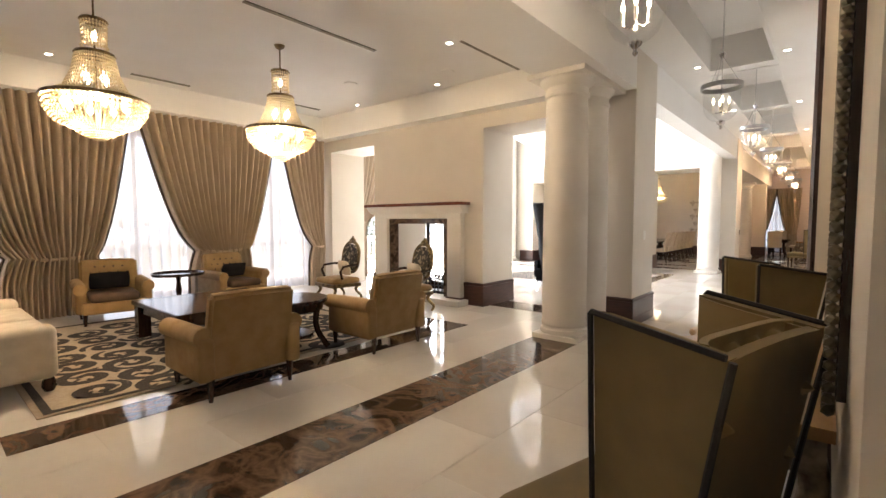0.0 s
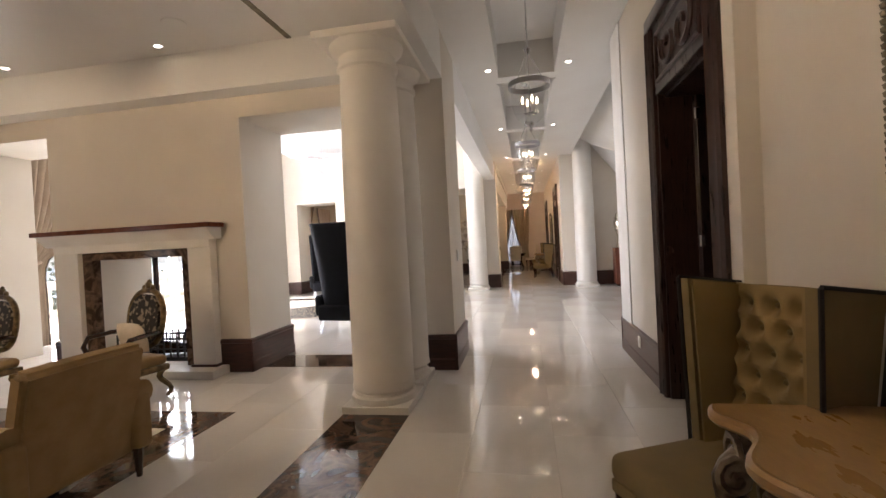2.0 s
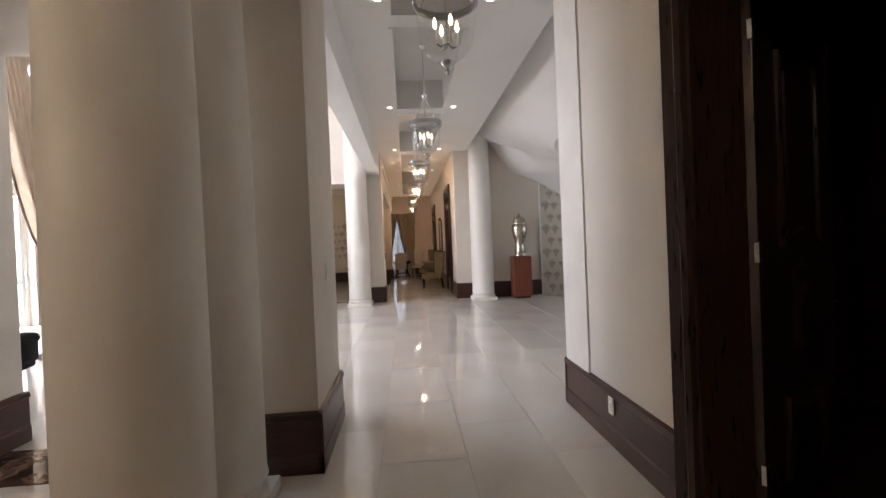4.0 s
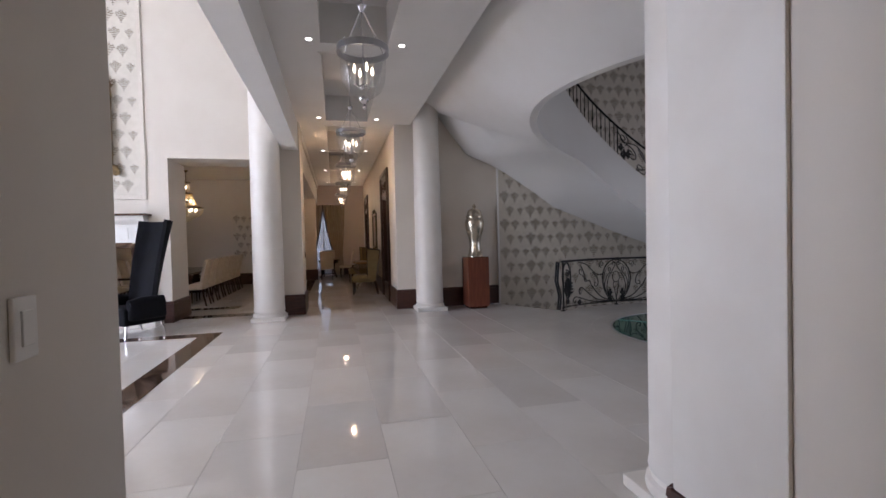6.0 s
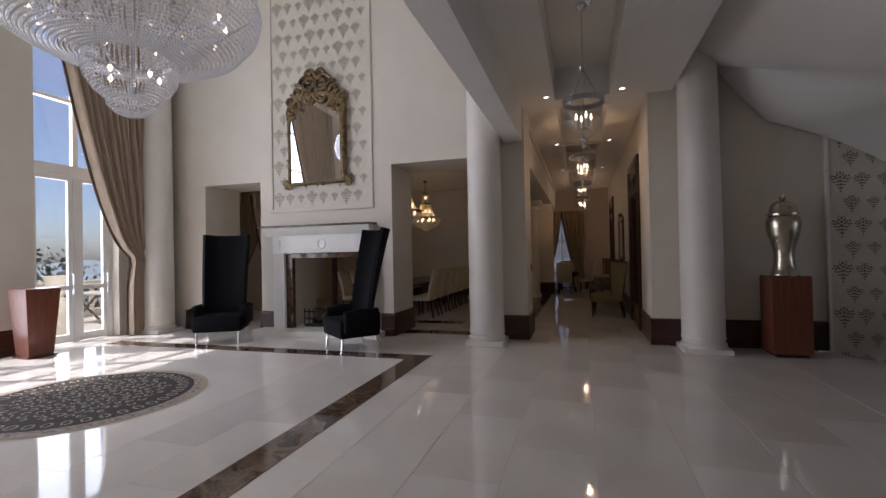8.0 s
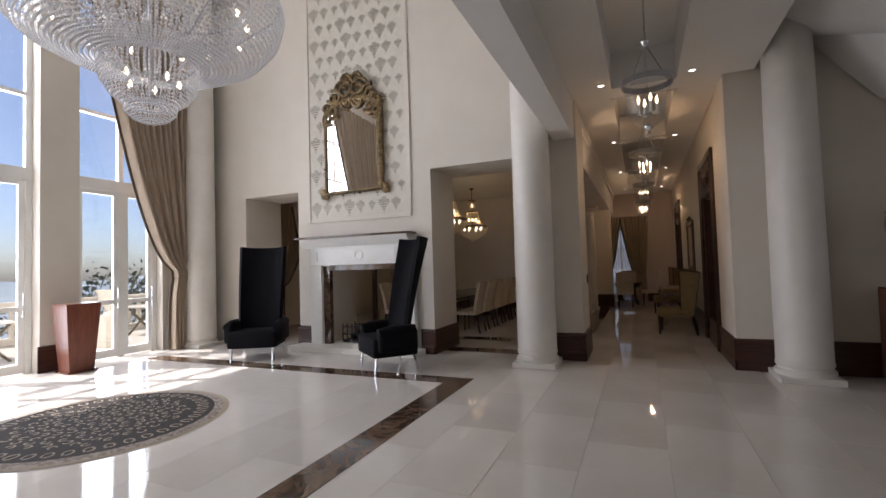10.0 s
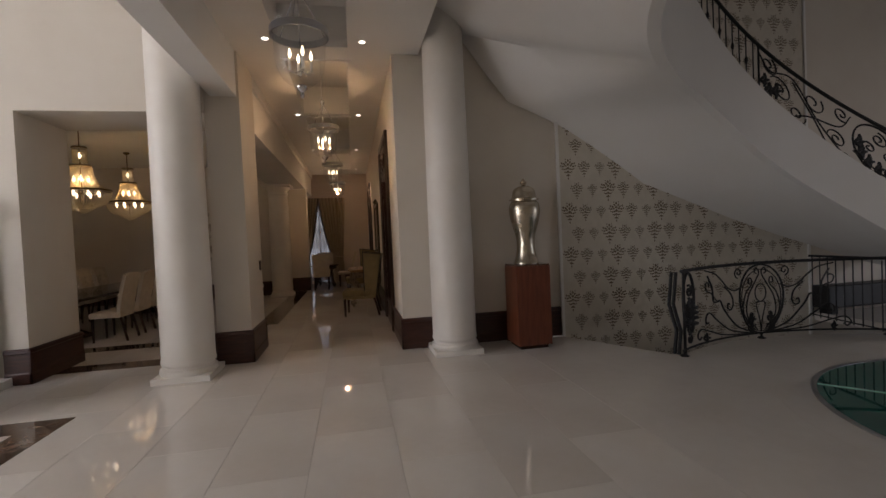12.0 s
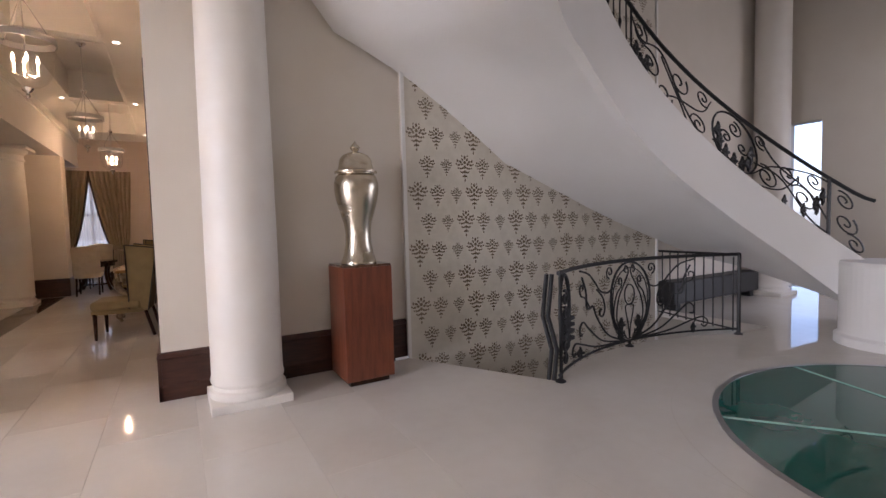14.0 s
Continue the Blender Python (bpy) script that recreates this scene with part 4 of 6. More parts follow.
papered("wallpaper_hall", -6.66, -4.53, 2.48, 7.3, 15.38, "ivory damask wallpaper panel over the fireplace")
pf = tagged(thing("panel_moulding", "white moulding round the wallpaper panel", "trim"), kind="structure")
for b in ((-6.74, -6.66, 2.40, 7.3), (-4.53, -4.45, 2.40, 7.3), (-6.66, -4.53, 2.40, 2.48)):
    part("moulding", box(b[0], b[1], 15.35, 15.38, b[2], b[3], bevel=0.008), M_WALL, pf, smooth=False)
papered("wallpaper_dining", -4.6, -2.97, 0.95, 2.75, 23.6, "ivory damask wallpaper panel behind the sconce")
papered("wallpaper_stair", 2.68, 7.0, -1.6, 8.0, 15.36, "ivory damask wallpaper beside the stair")
st = tagged(thing("wallpaper_edging", "white edging strips of the stair wallpaper", "trim"), kind="structure")
for x in (2.655, 7.015):
    part("strip", box(x - 0.02, x + 0.02, 15.33, 15.36, -1.6, 8.0), M_WHITE, st, smooth=False)


# ---------------------------------------------------------------- lanterns, downlights, chandeliers
def lantern(y, first=None):
    if first:
        return copy_thing(first, pose(-0.66, y, -0.06))
    ob = thing("lantern", "glass bell lantern with chrome ring and lit candle bulbs", "pendant lamp", pose(-0.66, y, -0.06), "corridor lanterns")
    part("canopy", lathe([(0.07, 4.555), (0.07, 4.535), (0.02, 4.49)], 20), M_CHROME, ob)
    part("chain", tube([(0, 0, 4.52), (0, 0, 3.78)], 0.009, 6), M_CHROME, ob)
    part("hub", lathe([(0.01, 3.83), (0.045, 3.80), (0.028, 3.76), (0.01, 3.74)], 16), M_CHROME, ob)
    for k in range(3):
        a = k * 2.094 + 0.4
        part("hanger", tube([(0, 0, 3.78), (0.10 * math.cos(a), 0.10 * math.sin(a), 3.61), (0.225 * math.cos(a), 0.225 * math.sin(a), 3.39)], 0.005, 6), M_CHROME, ob)
    part("ring", lathe([(0.232, 3.345), (0.246, 3.345), (0.246, 3.405), (0.232, 3.405), (0.232, 3.345)], 40), M_STEEL, ob, "dark steel ring")
    bell = part("bell", lathe([(0.03, 2.92), (0.10, 2.94), (0.16, 2.99), (0.20, 3.07), (0.215, 3.18), (0.218, 3.3), (0.228, 3.40), (0.24, 3.43)], 40, caps=False), M_BELL, ob, "clear glass bell")
    bell.visible_shadow = False
    part("finial", lathe([(0.004, 2.82), (0.022, 2.845), (0.012, 2.87), (0.045, 2.90), (0.05, 2.92), (0.02, 2.94)], 20), M_CHROME, ob)
    part("stem", tube([(0, 0, 3.76), (0, 0, 3.02)], 0.007, 6), M_CHROME, ob)
    for k in range(4):
        a = k * 1.571 + 0.3
        c, s = math.cos(a), math.sin(a)
        part("candle_arm", tube([(0, 0, 3.06), (0.05 * c, 0.05 * s, 3.03), (0.09 * c, 0.09 * s, 3.05)], 0.007, 6), M_CHROME, ob)
        cn = part("candle", lathe([(0.022, 3.045), (0.012, 3.06), (0.012, 3.15)], 12, (0.09 * c, 0.09 * s)), M_PLASTIC, ob, "white candle tube")
        part("flame_bulb", lathe([(0.004, 3.15), (0.016, 3.18), (0.011, 3.21), (0.002, 3.24)], 10, (0.09 * c, 0.09 * s)), M_BULB, cn, "lit flame bulb")
    return ob


LN = lantern(3.0)
for y in (6.5, 9.97, 13.32, 16.7, 20.2, 23.7):
    lantern(y, LN)


def downlight(x, y, z, first=None):
    if first:
        return copy_thing(first, pose(x, y, z))
    ob = thing("downlight", "small round lit ceiling downlight", "downlight", pose(x, y, z), "ceiling downlights")
    part("trim_ring", lathe([(0.036, -0.002), (0.05, -0.008), (0.055, 0.0)], 20, caps=False), M_WHITE, ob)
    part("lens", lathe([(0.0, -0.004), (0.036, -0.004)], 20), M_DOWN, ob)
    return ob


DL = downlight(-1.21, 7.75, 4.0)
for x, y in [(x, y) for y in (0.6, 4.15, 7.75, 11.4, 15.05, 18.45, 21.95, 25.4) for x in (-1.21, -0.06)]:
    if (x, y) != (-1.21, 7.75):
        downlight(x, y, 4.0, DL)
for x, y in ((-3.53, 4.32), (-4.87, 5.62), (-7.05, 5.62), (-3.53, 0.6), (-8.2, 4.3), (-8.2, 0.9)):
    downlight(x, y, 3.95, DL)
for i, (x, y, w, d) in enumerate(((-3.35, 5.1, 0.06, 1.5), (-4.5, 2.9, 0.06, 1.9), (-8.3, 2.4, 0.07, 0.9), (-8.0, 4.9, 0.07, 0.9))):
    setting("air_slot", box(x - w / 2, x + w / 2, y - d / 2, y + d / 2, 3.94, 3.952), M_BRONZE, "narrow air slot in the ceiling", "vent")
for x, y in ((-4.3, 5.2), (-6.0, 4.6)):
    setting("ceiling_speaker", lathe([(0.0, 3.938), (0.11, 3.938), (0.12, 3.95)], 24, (x, y)), M_CEIL, "round white ceiling speaker", "vent", smooth=True)


def strands(bm, profile, n, bead=0.010, gap=0.034, a0=0.0):
    """Strings of crystal beads that hang along a profile of (radius, height)."""
    for k in range(n):
        a = a0 + 2 * math.pi * k / n
        for (r0, z0), (r1, z1) in zip(profile, profile[1:]):
            m = max(1, int(math.hypot(r1 - r0, z1 - z0) / gap))
            for i in range(m):
                r, z = r0 + (r1 - r0) * i / m, z0 + (z1 - z0) * i / m
                c = Vector((r * math.cos(a), r * math.sin(a), z))
                v = [bm.verts.new(c + Vector(d) * bead) for d in ((1, 0, 0), (0, 1, 0), (-1, 0, 0), (0, -1, 0), (0, 0, 1.5), (0, 0, -1.5))]
                for p, q in ((0, 1), (1, 2), (2, 3), (3, 0)):
                    bm.faces.new((v[p], v[q], v[4]))
                    bm.faces.new((v[q], v[p], v[5]))
    return bm


def basket_chandelier(x, y, bottom, top, label, s=1.0, first=None):
    if first:
        return tagged(copy_thing(first, pose(x, y, bottom)), label)
    ob = thing("chandelier", label, "chandelier", pose(x, y, bottom), "crystal basket chandeliers")
    h = top - bottom
    for nm, prof, n in (("bead_bowl", [(0.455 * s, 0.40 * s), (0.44 * s, 0.30 * s), (0.36 * s, 0.18 * s), (0.22 * s, 0.12 * s), (0.15 * s, 0.07 * s), (0.02, 0.0)], 66),
                        ("bead_skirt", [(0.165 * s, 0.86 * s), (0.20 * s, 0.68 * s), (0.28 * s, 0.50 * s), (0.455 * s, 0.41 * s)], 48),
                        ("bead_crown", [(0.11 * s, 1.20 * s), (0.105 * s, 1.0 * s), (0.12 * s, 0.90 * s)], 24)):
        tagged(part(nm, strands(bmesh.new(), prof, n, 0.0135 * s, 0.034 * s), M_CRYSTALW, ob, "strings of crystal beads", smooth=False), kind="stuff")
    for nm, r, z in (("rim_ring", 0.46, 0.41), ("waist_ring", 0.17, 0.87), ("crown_ring", 0.115, 1.21)):
        part(nm, lathe([(r * s, z * s - 0.015), (r * s + 0.012, z * s), (r * s, z * s + 0.02)], 48), M_GOLD, ob, "gilt metal ring")
    part("stem", tube([(0, 0, 0.1), (0, 0, h - 0.02)], 0.010, 6), M_GOLD, ob)
    part("canopy", lathe([(0.07, h), (0.06, h - 0.03), (0.015, h - 0.06)], 20), M_GOLD, ob)
    for k in range(8):
        a = k * math.pi / 4
        part("bulb", lathe([(0.006, 0.30 * s), (0.028 * s, 0.34 * s), (0.022 * s, 0.38 * s), (0.004, 0.42 * s)], 10, (0.27 * s * math.cos(a), 0.27 * s * math.sin(a))), M_BULB, ob, "lit bulb")
    for k in range(4):
        a = k * math.pi / 2 + 0.4
        part("upper_bulb", lathe([(0.006, 0.58 * s), (0.03 * s, 0.63 * s), (0.004, 0.70 * s)], 10, (0.11 * s * math.cos(a), 0.11 * s * math.sin(a))), M_BULB, ob, "lit bulb")
    part("crown_bulb", lathe([(0.006, 1.0 * s), (0.03 * s, 1.06 * s), (0.004, 1.14 * s)], 10), M_BULB, ob, "lit bulb")
    return ob


BC = basket_chandelier(-5.36, 2.88, 2.38, 3.95, "lit crystal basket chandelier over the coffee table")
basket_chandelier(-5.36, 0.79, 2.38, 3.95, "lit crystal basket chandelier over the sofa", first=BC)
DC = basket_chandelier(-5.17, 18.83, 2.25, 3.85, "lit crystal basket chandelier over the dining table", 1.0)
basket_chandelier(-5.46, 21.35, 2.25, 3.85, "lit crystal basket chandelier at the dining table's end", first=DC)


def great_chandelier(x, y, z, top, s, label, n=1.0):
    ob = thing("chandelier", label, "chandelier", pose(x, y, z))
    bowls = (("bead_tassel", [(0.25, 0.17), (0.24, 0.12), (0.17, 0.05), (0.04, 0.0)], 34, 0.013, 0.032),
             ("small_bead_bowl", [(0.43, 0.68), (0.47, 0.56), (0.45, 0.42), (0.37, 0.29), (0.24, 0.19), (0.10, 0.16)], 62, 0.0145, 0.038),
             ("inner_bead_bowl", [(0.43, 1.30), (0.40, 0.9), (0.43, 0.68)], 26, 0.014, 0.040),
             ("great_bead_bowl", [(1.33, 1.52), (1.385, 1.32), (1.33, 1.10), (1.14, 0.87), (0.82, 0.70), (0.43, 0.64)], 140, 0.0175, 0.046),
             ("bead_canopy", [(0.40, 2.9), (0.55, 2.3), (0.90, 1.82), (1.33, 1.54)], 84, 0.017, 0.050),
             ("hanging_bead_tier", [(1.0, 1.50), (0.93, 1.15), (0.70, 0.85), (0.46, 0.70)], 36, 0.016, 0.046))
    for nm, prof, k, bead, gap in bowls:
        tagged(part(nm, strands(bmesh.new(), [(r * s, h * s) for r, h in prof], int(k * n), bead * max(s, 0.8), gap * s), M_CRYSTAL, ob, "strings of clear crystal beads", smooth=False), kind="stuff")
    for nm, r, zz in (("small_ring", 0.43, 0.68), ("great_ring", 1.335, 1.53), ("middle_ring", 1.0, 1.50), ("crown_ring", 0.41, 2.9)):
        part(nm, lathe([(r * s, zz * s - 0.02), (r * s + 0.012, zz * s), (r * s, zz * s + 0.03), (r * s - 0.01, zz * s), (r * s, zz * s - 0.02)], 64), M_STEEL, ob, "steel ring")
    for k in range(6):
        a = k * math.pi / 3
        part("spoke", tube([(0.43 * s * math.cos(a), 0.43 * s * math.sin(a), 0.68 * s), (1.335 * s * math.cos(a), 1.335 * s * math.sin(a), 1.52 * s)], 0.012, 6), M_STEEL, ob)
    part("stem", tube([(0, 0, 0.2), (0, 0, top - z)], 0.02, 8), M_STEEL, ob)
    for k in range(18):
        a, r = k * 2.4, (0.27 if k < 5 else 0.98) * s
        part("bulb", lathe([(0.006, 0), (0.026, 0.04), (0.004, 0.09)], 10, (0, 0)), M_BULB, ob, "lit bulb", m=pose(r * math.cos(a), r * math.sin(a), (0.42 if k < 5 else 1.12) * s))
    return ob


great_chandelier(-5.60, 11.48, 3.14, 7.5, 1.0, "huge tiered crystal chandelier hanging in the tall hall")
great_chandelier(4.9, 11.3, 3.4, 8.9, 0.5, "tiered crystal chandelier hanging over the round table", 0.7)

# ---------------------------------------------------------------- corridor: chairs, console, mirror, door
def wing_chair(label, m, first=None):
    if first:
        return tagged(copy_thing(first, m), label)
    ob = thing("wing_chair", label, "chair", m, "corridor wing chairs")
    # faces +y
    part("seat", box(-0.31, 0.31, -0.22, 0.36, 0.39, 0.52, bevel=0.045, seg=3), M_OLIVED, ob, "dark olive padded seat")
    part("seat_rail", box(-0.305, 0.305, -0.24, 0.35, 0.34, 0.40, bevel=0.01), M_OLIVED, ob)

    def dent(x, z):
        d = 0.0
        for r in range(6):
            for c in range(-3, 4):
                px, pz = c * 0.125 + (0.0625 if r % 2 else 0), 0.62 + 0.105 * r
                d = max(d, math.exp(-((x - px) ** 2 + (z - pz) ** 2) / 0.0011))
        return d

    rows = []
    for i in range(41):
        k = i / 40
        z = 0.46 + 0.775 * k
        rows.append([(0.25 * u * (1 + 0.04 * k), -0.24 - 0.12 * k + 0.045 - 0.085 * dent(0.25 * u * (1 + 0.04 * k), z) - 0.035 * abs(u) ** 6, z) for u in [j / 22 - 1 for j in range(45)]])
    part("tufted_back", grid(rows, thick=0.02), M_OLIVE, ob, "deep buttoned olive velvet")
    for r in range(6):
        for c in range(-2, 3):
            px, pz = c * 0.125 + (0.0625 if r % 2 else 0), 0.62 + 0.105 * r
            if abs(px) < 0.23:
                button = bmesh.new()
                bmesh.ops.create_icosphere(button, subdivisions=1, radius=0.014, matrix=Matrix.Translation((px, -0.24 - 0.15 * (pz - 0.46) - 0.016, pz)))
                part("button", button, M_OLIVED, ob)
    rows = [[(0.285 * u * (1 + 0.04 * i / 10), -0.29 - 0.14 * i / 10, 0.34 + 0.885 * i / 10 - 0.01 * u * u * (i == 10)) for u in (-1, -0.5, 0, 0.5, 1)] for i in range(11)]
    part("outer_back", grid(rows, thick=0.03), M_OLIVED, ob, "plain dark olive back panel")
    for s in (-1, 1):
        rows = []
        for i in range(13):
            k = i / 12
            z = 0.36 + 0.89 * k
            wide = 0.20 + 0.15 * k
            rows.append([(s * (0.285 * (1 + 0.04 * k) + 0.015 * v * k), -0.29 - 0.14 * k + wide * v, z + (0.05 * v - 0.03) * k ** 4) for v in (0, 0.25, 0.5, 0.75, 1)])
        part("wing", grid(rows, thick=0.045), M_OLIVED, ob, "flared side wing")
        inner = [[(p[0] - s * 0.052 - s * 0.012 * math.sin(math.pi * j / 4), p[1] + 0.01 - 0.02 * (j == 4), p[2] - 0.004) for j, p in enumerate(r)] for r in rows[2:]]
        part("wing_lining", grid(inner, thick=0.012), M_OLIVE, ob, "padded olive velvet wing lining")
        part("piping", tube([Vector(r[-1]) + Vector((s * 0.01, 0.004, 0)) for r in rows] + [Vector(p) + Vector((s * 0.01, 0, 0.006)) for p in reversed(rows[-1])], 0.009, 6), M_PIPING, ob, "dark piping")
        part("back_piping", tube([Vector(r[0]) + Vector((s * 0.012, -0.015, 0)) for r in rows], 0.009, 6), M_PIPING, ob, "dark piping")
        part("front_leg", lathe([(0.018, 0), (0.028, 0.36)], 8, (s * 0.29, 0.31)), M_EBONY, ob, "slim dark leg")
        part("back_leg", tube([(s * 0.27, -0.36, 0.0), (s * 0.28, -0.27, 0.36)], 0.022, 8), M_EBONY, ob, "slim raked leg")
    return ob


WC = wing_chair("olive velvet buttoned wing chair beside the doorway", pose(-0.02, 2.95, 0.003, rz=115))
wing_chair("olive velvet buttoned wing chair with dark piping near the console", pose(0.0, 1.0, 0.003, rz=74), WC)
wing_chair("olive wing chair along the far corridor wall", pose(-0.16, 18.72, 0.003, rz=84), WC)
wing_chair("olive wing chair further down the far corridor", pose(-0.14, 22.1, 0.003, rz=96), WC)


def console_table(label, m):
    ob = thing("console_table", label, "console table", m)
    # back at +x, front at -x; runs along y
    front = []
    for i in range(41):
        y = -0.72 + 1.44 * i / 40
        u = abs(y) / 0.72
        front.append((-0.33 + 0.05 * math.cos(3 * math.pi * u) - 0.02 * (1 - u) + 0.06 * max(0, u - 0.86) / 0.14, y))
    part("tabletop", prism(front + [(0.34, 0.70), (0.34, -0.70)], "z", 0.80, 0.845), M_BRASSW, ob, "pale wooden serpentine top")
    part("top_edge", tube([(x - 0.004, y, 0.822) for x, y in front], 0.023, 8), M_BRASSW, ob)
    part("apron", prism([(x + 0.05, y * 0.95) for x, y in front] + [(0.32, 0.66), (0.32, -0.66)], "z", 0.66, 0.80), M_SILVER, ob, "dark carved apron")
    random.seed(3)
    scroll = bmesh.new()
    for k in range(9):
        y = -0.62 + 0.155 * k
        x0 = float(np.interp(y, [q for _, q in front], [p for p, _ in front])) + 0.035
        for d in (-1, 1):
            tube([(x0, y + d * (0.012 + 0.06 * t / 14) * math.cos(t * 0.6), 0.70 - 0.02 * (k % 2) + (0.012 + 0.06 * t / 14) * math.sin(t * 0.6)) for t in range(15)], 0.011, 5, scroll, taper=lambda q: 0.6 + 0.7 * q)
    tagged(part("carved_scroll", scroll, M_SILVER, ob, "silvered carved scrollwork"), kind="stuff")
    for sx, sy in ((-0.24, -0.60), (-0.24, 0.60), (0.26, -0.60), (0.26, 0.60)):
        f = -1 if sx < 0 else 0.3
        pts = [(sx + f * 0.10 * math.sin(2.6 * math.pi * t / 16 + 0.4) * (1 - 0.2 * t / 16), sy * (1 + 0.06 * math.sin(math.pi * t / 16)), 0.70 - 0.69 * t / 16) for t in range(17)]
        leg = part("leg", tube(pts, 0.045, 10, taper=lambda t: 1.15 - 0.6 * t), M_SILVER, ob, "silvered carved cabriole leg")
        c = bmesh.new()
        for z, r in ((0.64, 0.075), (0.10, 0.05)):
            tube([(sx + f * 0.08 + f * (0.01 + r * t / 18) * math.cos(t * 0.55), sy - 0.03, z + (0.01 + r * t / 18) * math.sin(t * 0.55)) for t in range(19)], 0.016, 6, c)
        part("volute", c, M_SILVER, leg)
    return ob


console_table("carved silvered console table with a pale serpentine wooden top", pose(0.195, 2.06, 0.003))
console_table("carved console table between chairs in the far corridor", pose(-0.02, 20.4, 0.003))


def wall_mirror(label, x, y0, y1, z0, z1):
    ob = thing("wall_mirror", label, "mirror")
    part("glass", box(x - 0.03, x - 0.02, y0 + 0.11, y1 - 0.11, z0 + 0.11, z1 - 0.11), M_MIRROR, ob, "mirror glass", smooth=False)
    part("back_board", box(x - 0.02, x, y0 + 0.02, y1 - 0.02, z0 + 0.02, z1 - 0.02), M_EBONY, ob, smooth=False)
    for a, b, c, d in ((y0 + 0.02, y0 + 0.12, z0 + 0.02, z1 - 0.02), (y1 - 0.12, y1 - 0.02, z0 + 0.02, z1 - 0.02), (y0 + 0.12, y1 - 0.12, z0 + 0.02, z0 + 0.12), (y0 + 0.12, y1 - 0.12, z1 - 0.12, z1 - 0.02)):
        part("mirror_strip", box(x - 0.038, x - 0.02, a, b, c, d, bevel=0.008), M_MIRROR, ob, "bevelled mirror strip", smooth=False)
    for p, q in (((y0, z0), (y0, z1)), ((y0, z1), (y1, z1)), ((y1, z1), (y1, z0)), ((y1, z0), (y0, z0)), ((y0 + 0.12, z0 + 0.12), (y0 + 0.12, z1 - 0.12)), ((y1 - 0.12, z0 + 0.12), (y1 - 0.12, z1 - 0.12)), ((y0 + 0.12, z1 - 0.12), (y1 - 0.12, z1 - 0.12)), ((y0 + 0.12, z0 + 0.12), (y1 - 0.12, z0 + 0.12))):
        bm = bmesh.new()
        n = int(math.hypot(q[0] - p[0], q[1] - p[1]) / 0.028)
        for i in range(n + 1):
            bmesh.ops.create_icosphere(bm, subdivisions=1, radius=0.0165, matrix=Matrix.Translation((x - 0.035, p[0] + (q[0] - p[0]) * i / n, p[1] + (q[1] - p[1]) * i / n)))
        tagged(part("beading", bm, M_BRONZE, ob, "beaded bronze edge"), kind="stuff")
    part("crest", lathe([(0.0, 0), (0.05, 0.02), (0.08, 0.06), (0.04, 0.1), (0.0, 0.14)], 12), M_BRONZE, ob, m=pose(x - 0.02, (y0 + y1) / 2, z1 - 0.02))
    return ob


wall_mirror("beaded bronze framed mirror above the console table", 0.54, 0.90, 2.84, 1.06, 2.46)
wall_mirror("framed mirror on the far corridor wall", 0.33, 19.9, 21.2, 1.2, 2.4)


def doorway(x, y0, y1, head, top, label):
    """Dark casing with a carved panel over the opening, set in a wall whose face is x."""
    ob = tagged(thing("door_casing", label, "door frame"), kind="structure")
    for a, b in ((y0 - 0.15, y0), (y1, y1 + 0.15)):
        prof = [(x + 0.01, a), (x - 0.03, a), (x - 0.045, a + 0.03), (x - 0.03, a + 0.06), (x - 0.04, b - 0.05), (x - 0.055, b - 0.02), (x - 0.02, b), (x + 0.01, b)]
        part("jamb_casing", prism(prof, "z", 0.004, top), M_DOOR, ob)
    part("head_casing", box(x - 0.05, x + 0.01, y0 - 0.15, y1 + 0.15, top, top + 0.12, bevel=0.015), M_DOOR, ob)
    part("overpanel", box(x - 0.015, x + 0.06, y0, y1, head, top, bevel=0.006), M_DOOR, ob, "carved overdoor panel", smooth=False)
    ym, zm = (y0 + y1) / 2, (head + top) / 2
    part("panel_moulding", tube([(x - 0.018, p, q) for p, q in ((y0 + 0.12, head + 0.1), (y1 - 0.12, head + 0.1), (y1 - 0.12, top - 0.1), (y0 + 0.12, top - 0.1))], 0.022, 8, closed=True), M_DOOR, ob)
    for d in (-1, 1):
        part("carved_scroll", tube([(x - 0.022, ym + d * (0.16 + (0.03 + 0.17 * t / 20) * math.cos(t * 0.34)), zm + (0.03 + 0.15 * t / 20) * math.sin(t * 0.34)) for t in range(21)], 0.026, 6), M_DOOR, ob, "carved scroll")
    for a, b in ((y0 - 0.002, y0 + 0.03), (y1 - 0.03, y1 + 0.002)):
        part("reveal", box(x, x + 0.36, a, b, 0.004, head), M_DOOR, ob, smooth=False)
    part("soffit_reveal", box(x + 0.06, x + 0.36, y0 + 0.03, y1 - 0.03, head - 0.03, head), M_DOOR, ob, smooth=False)
    return ob


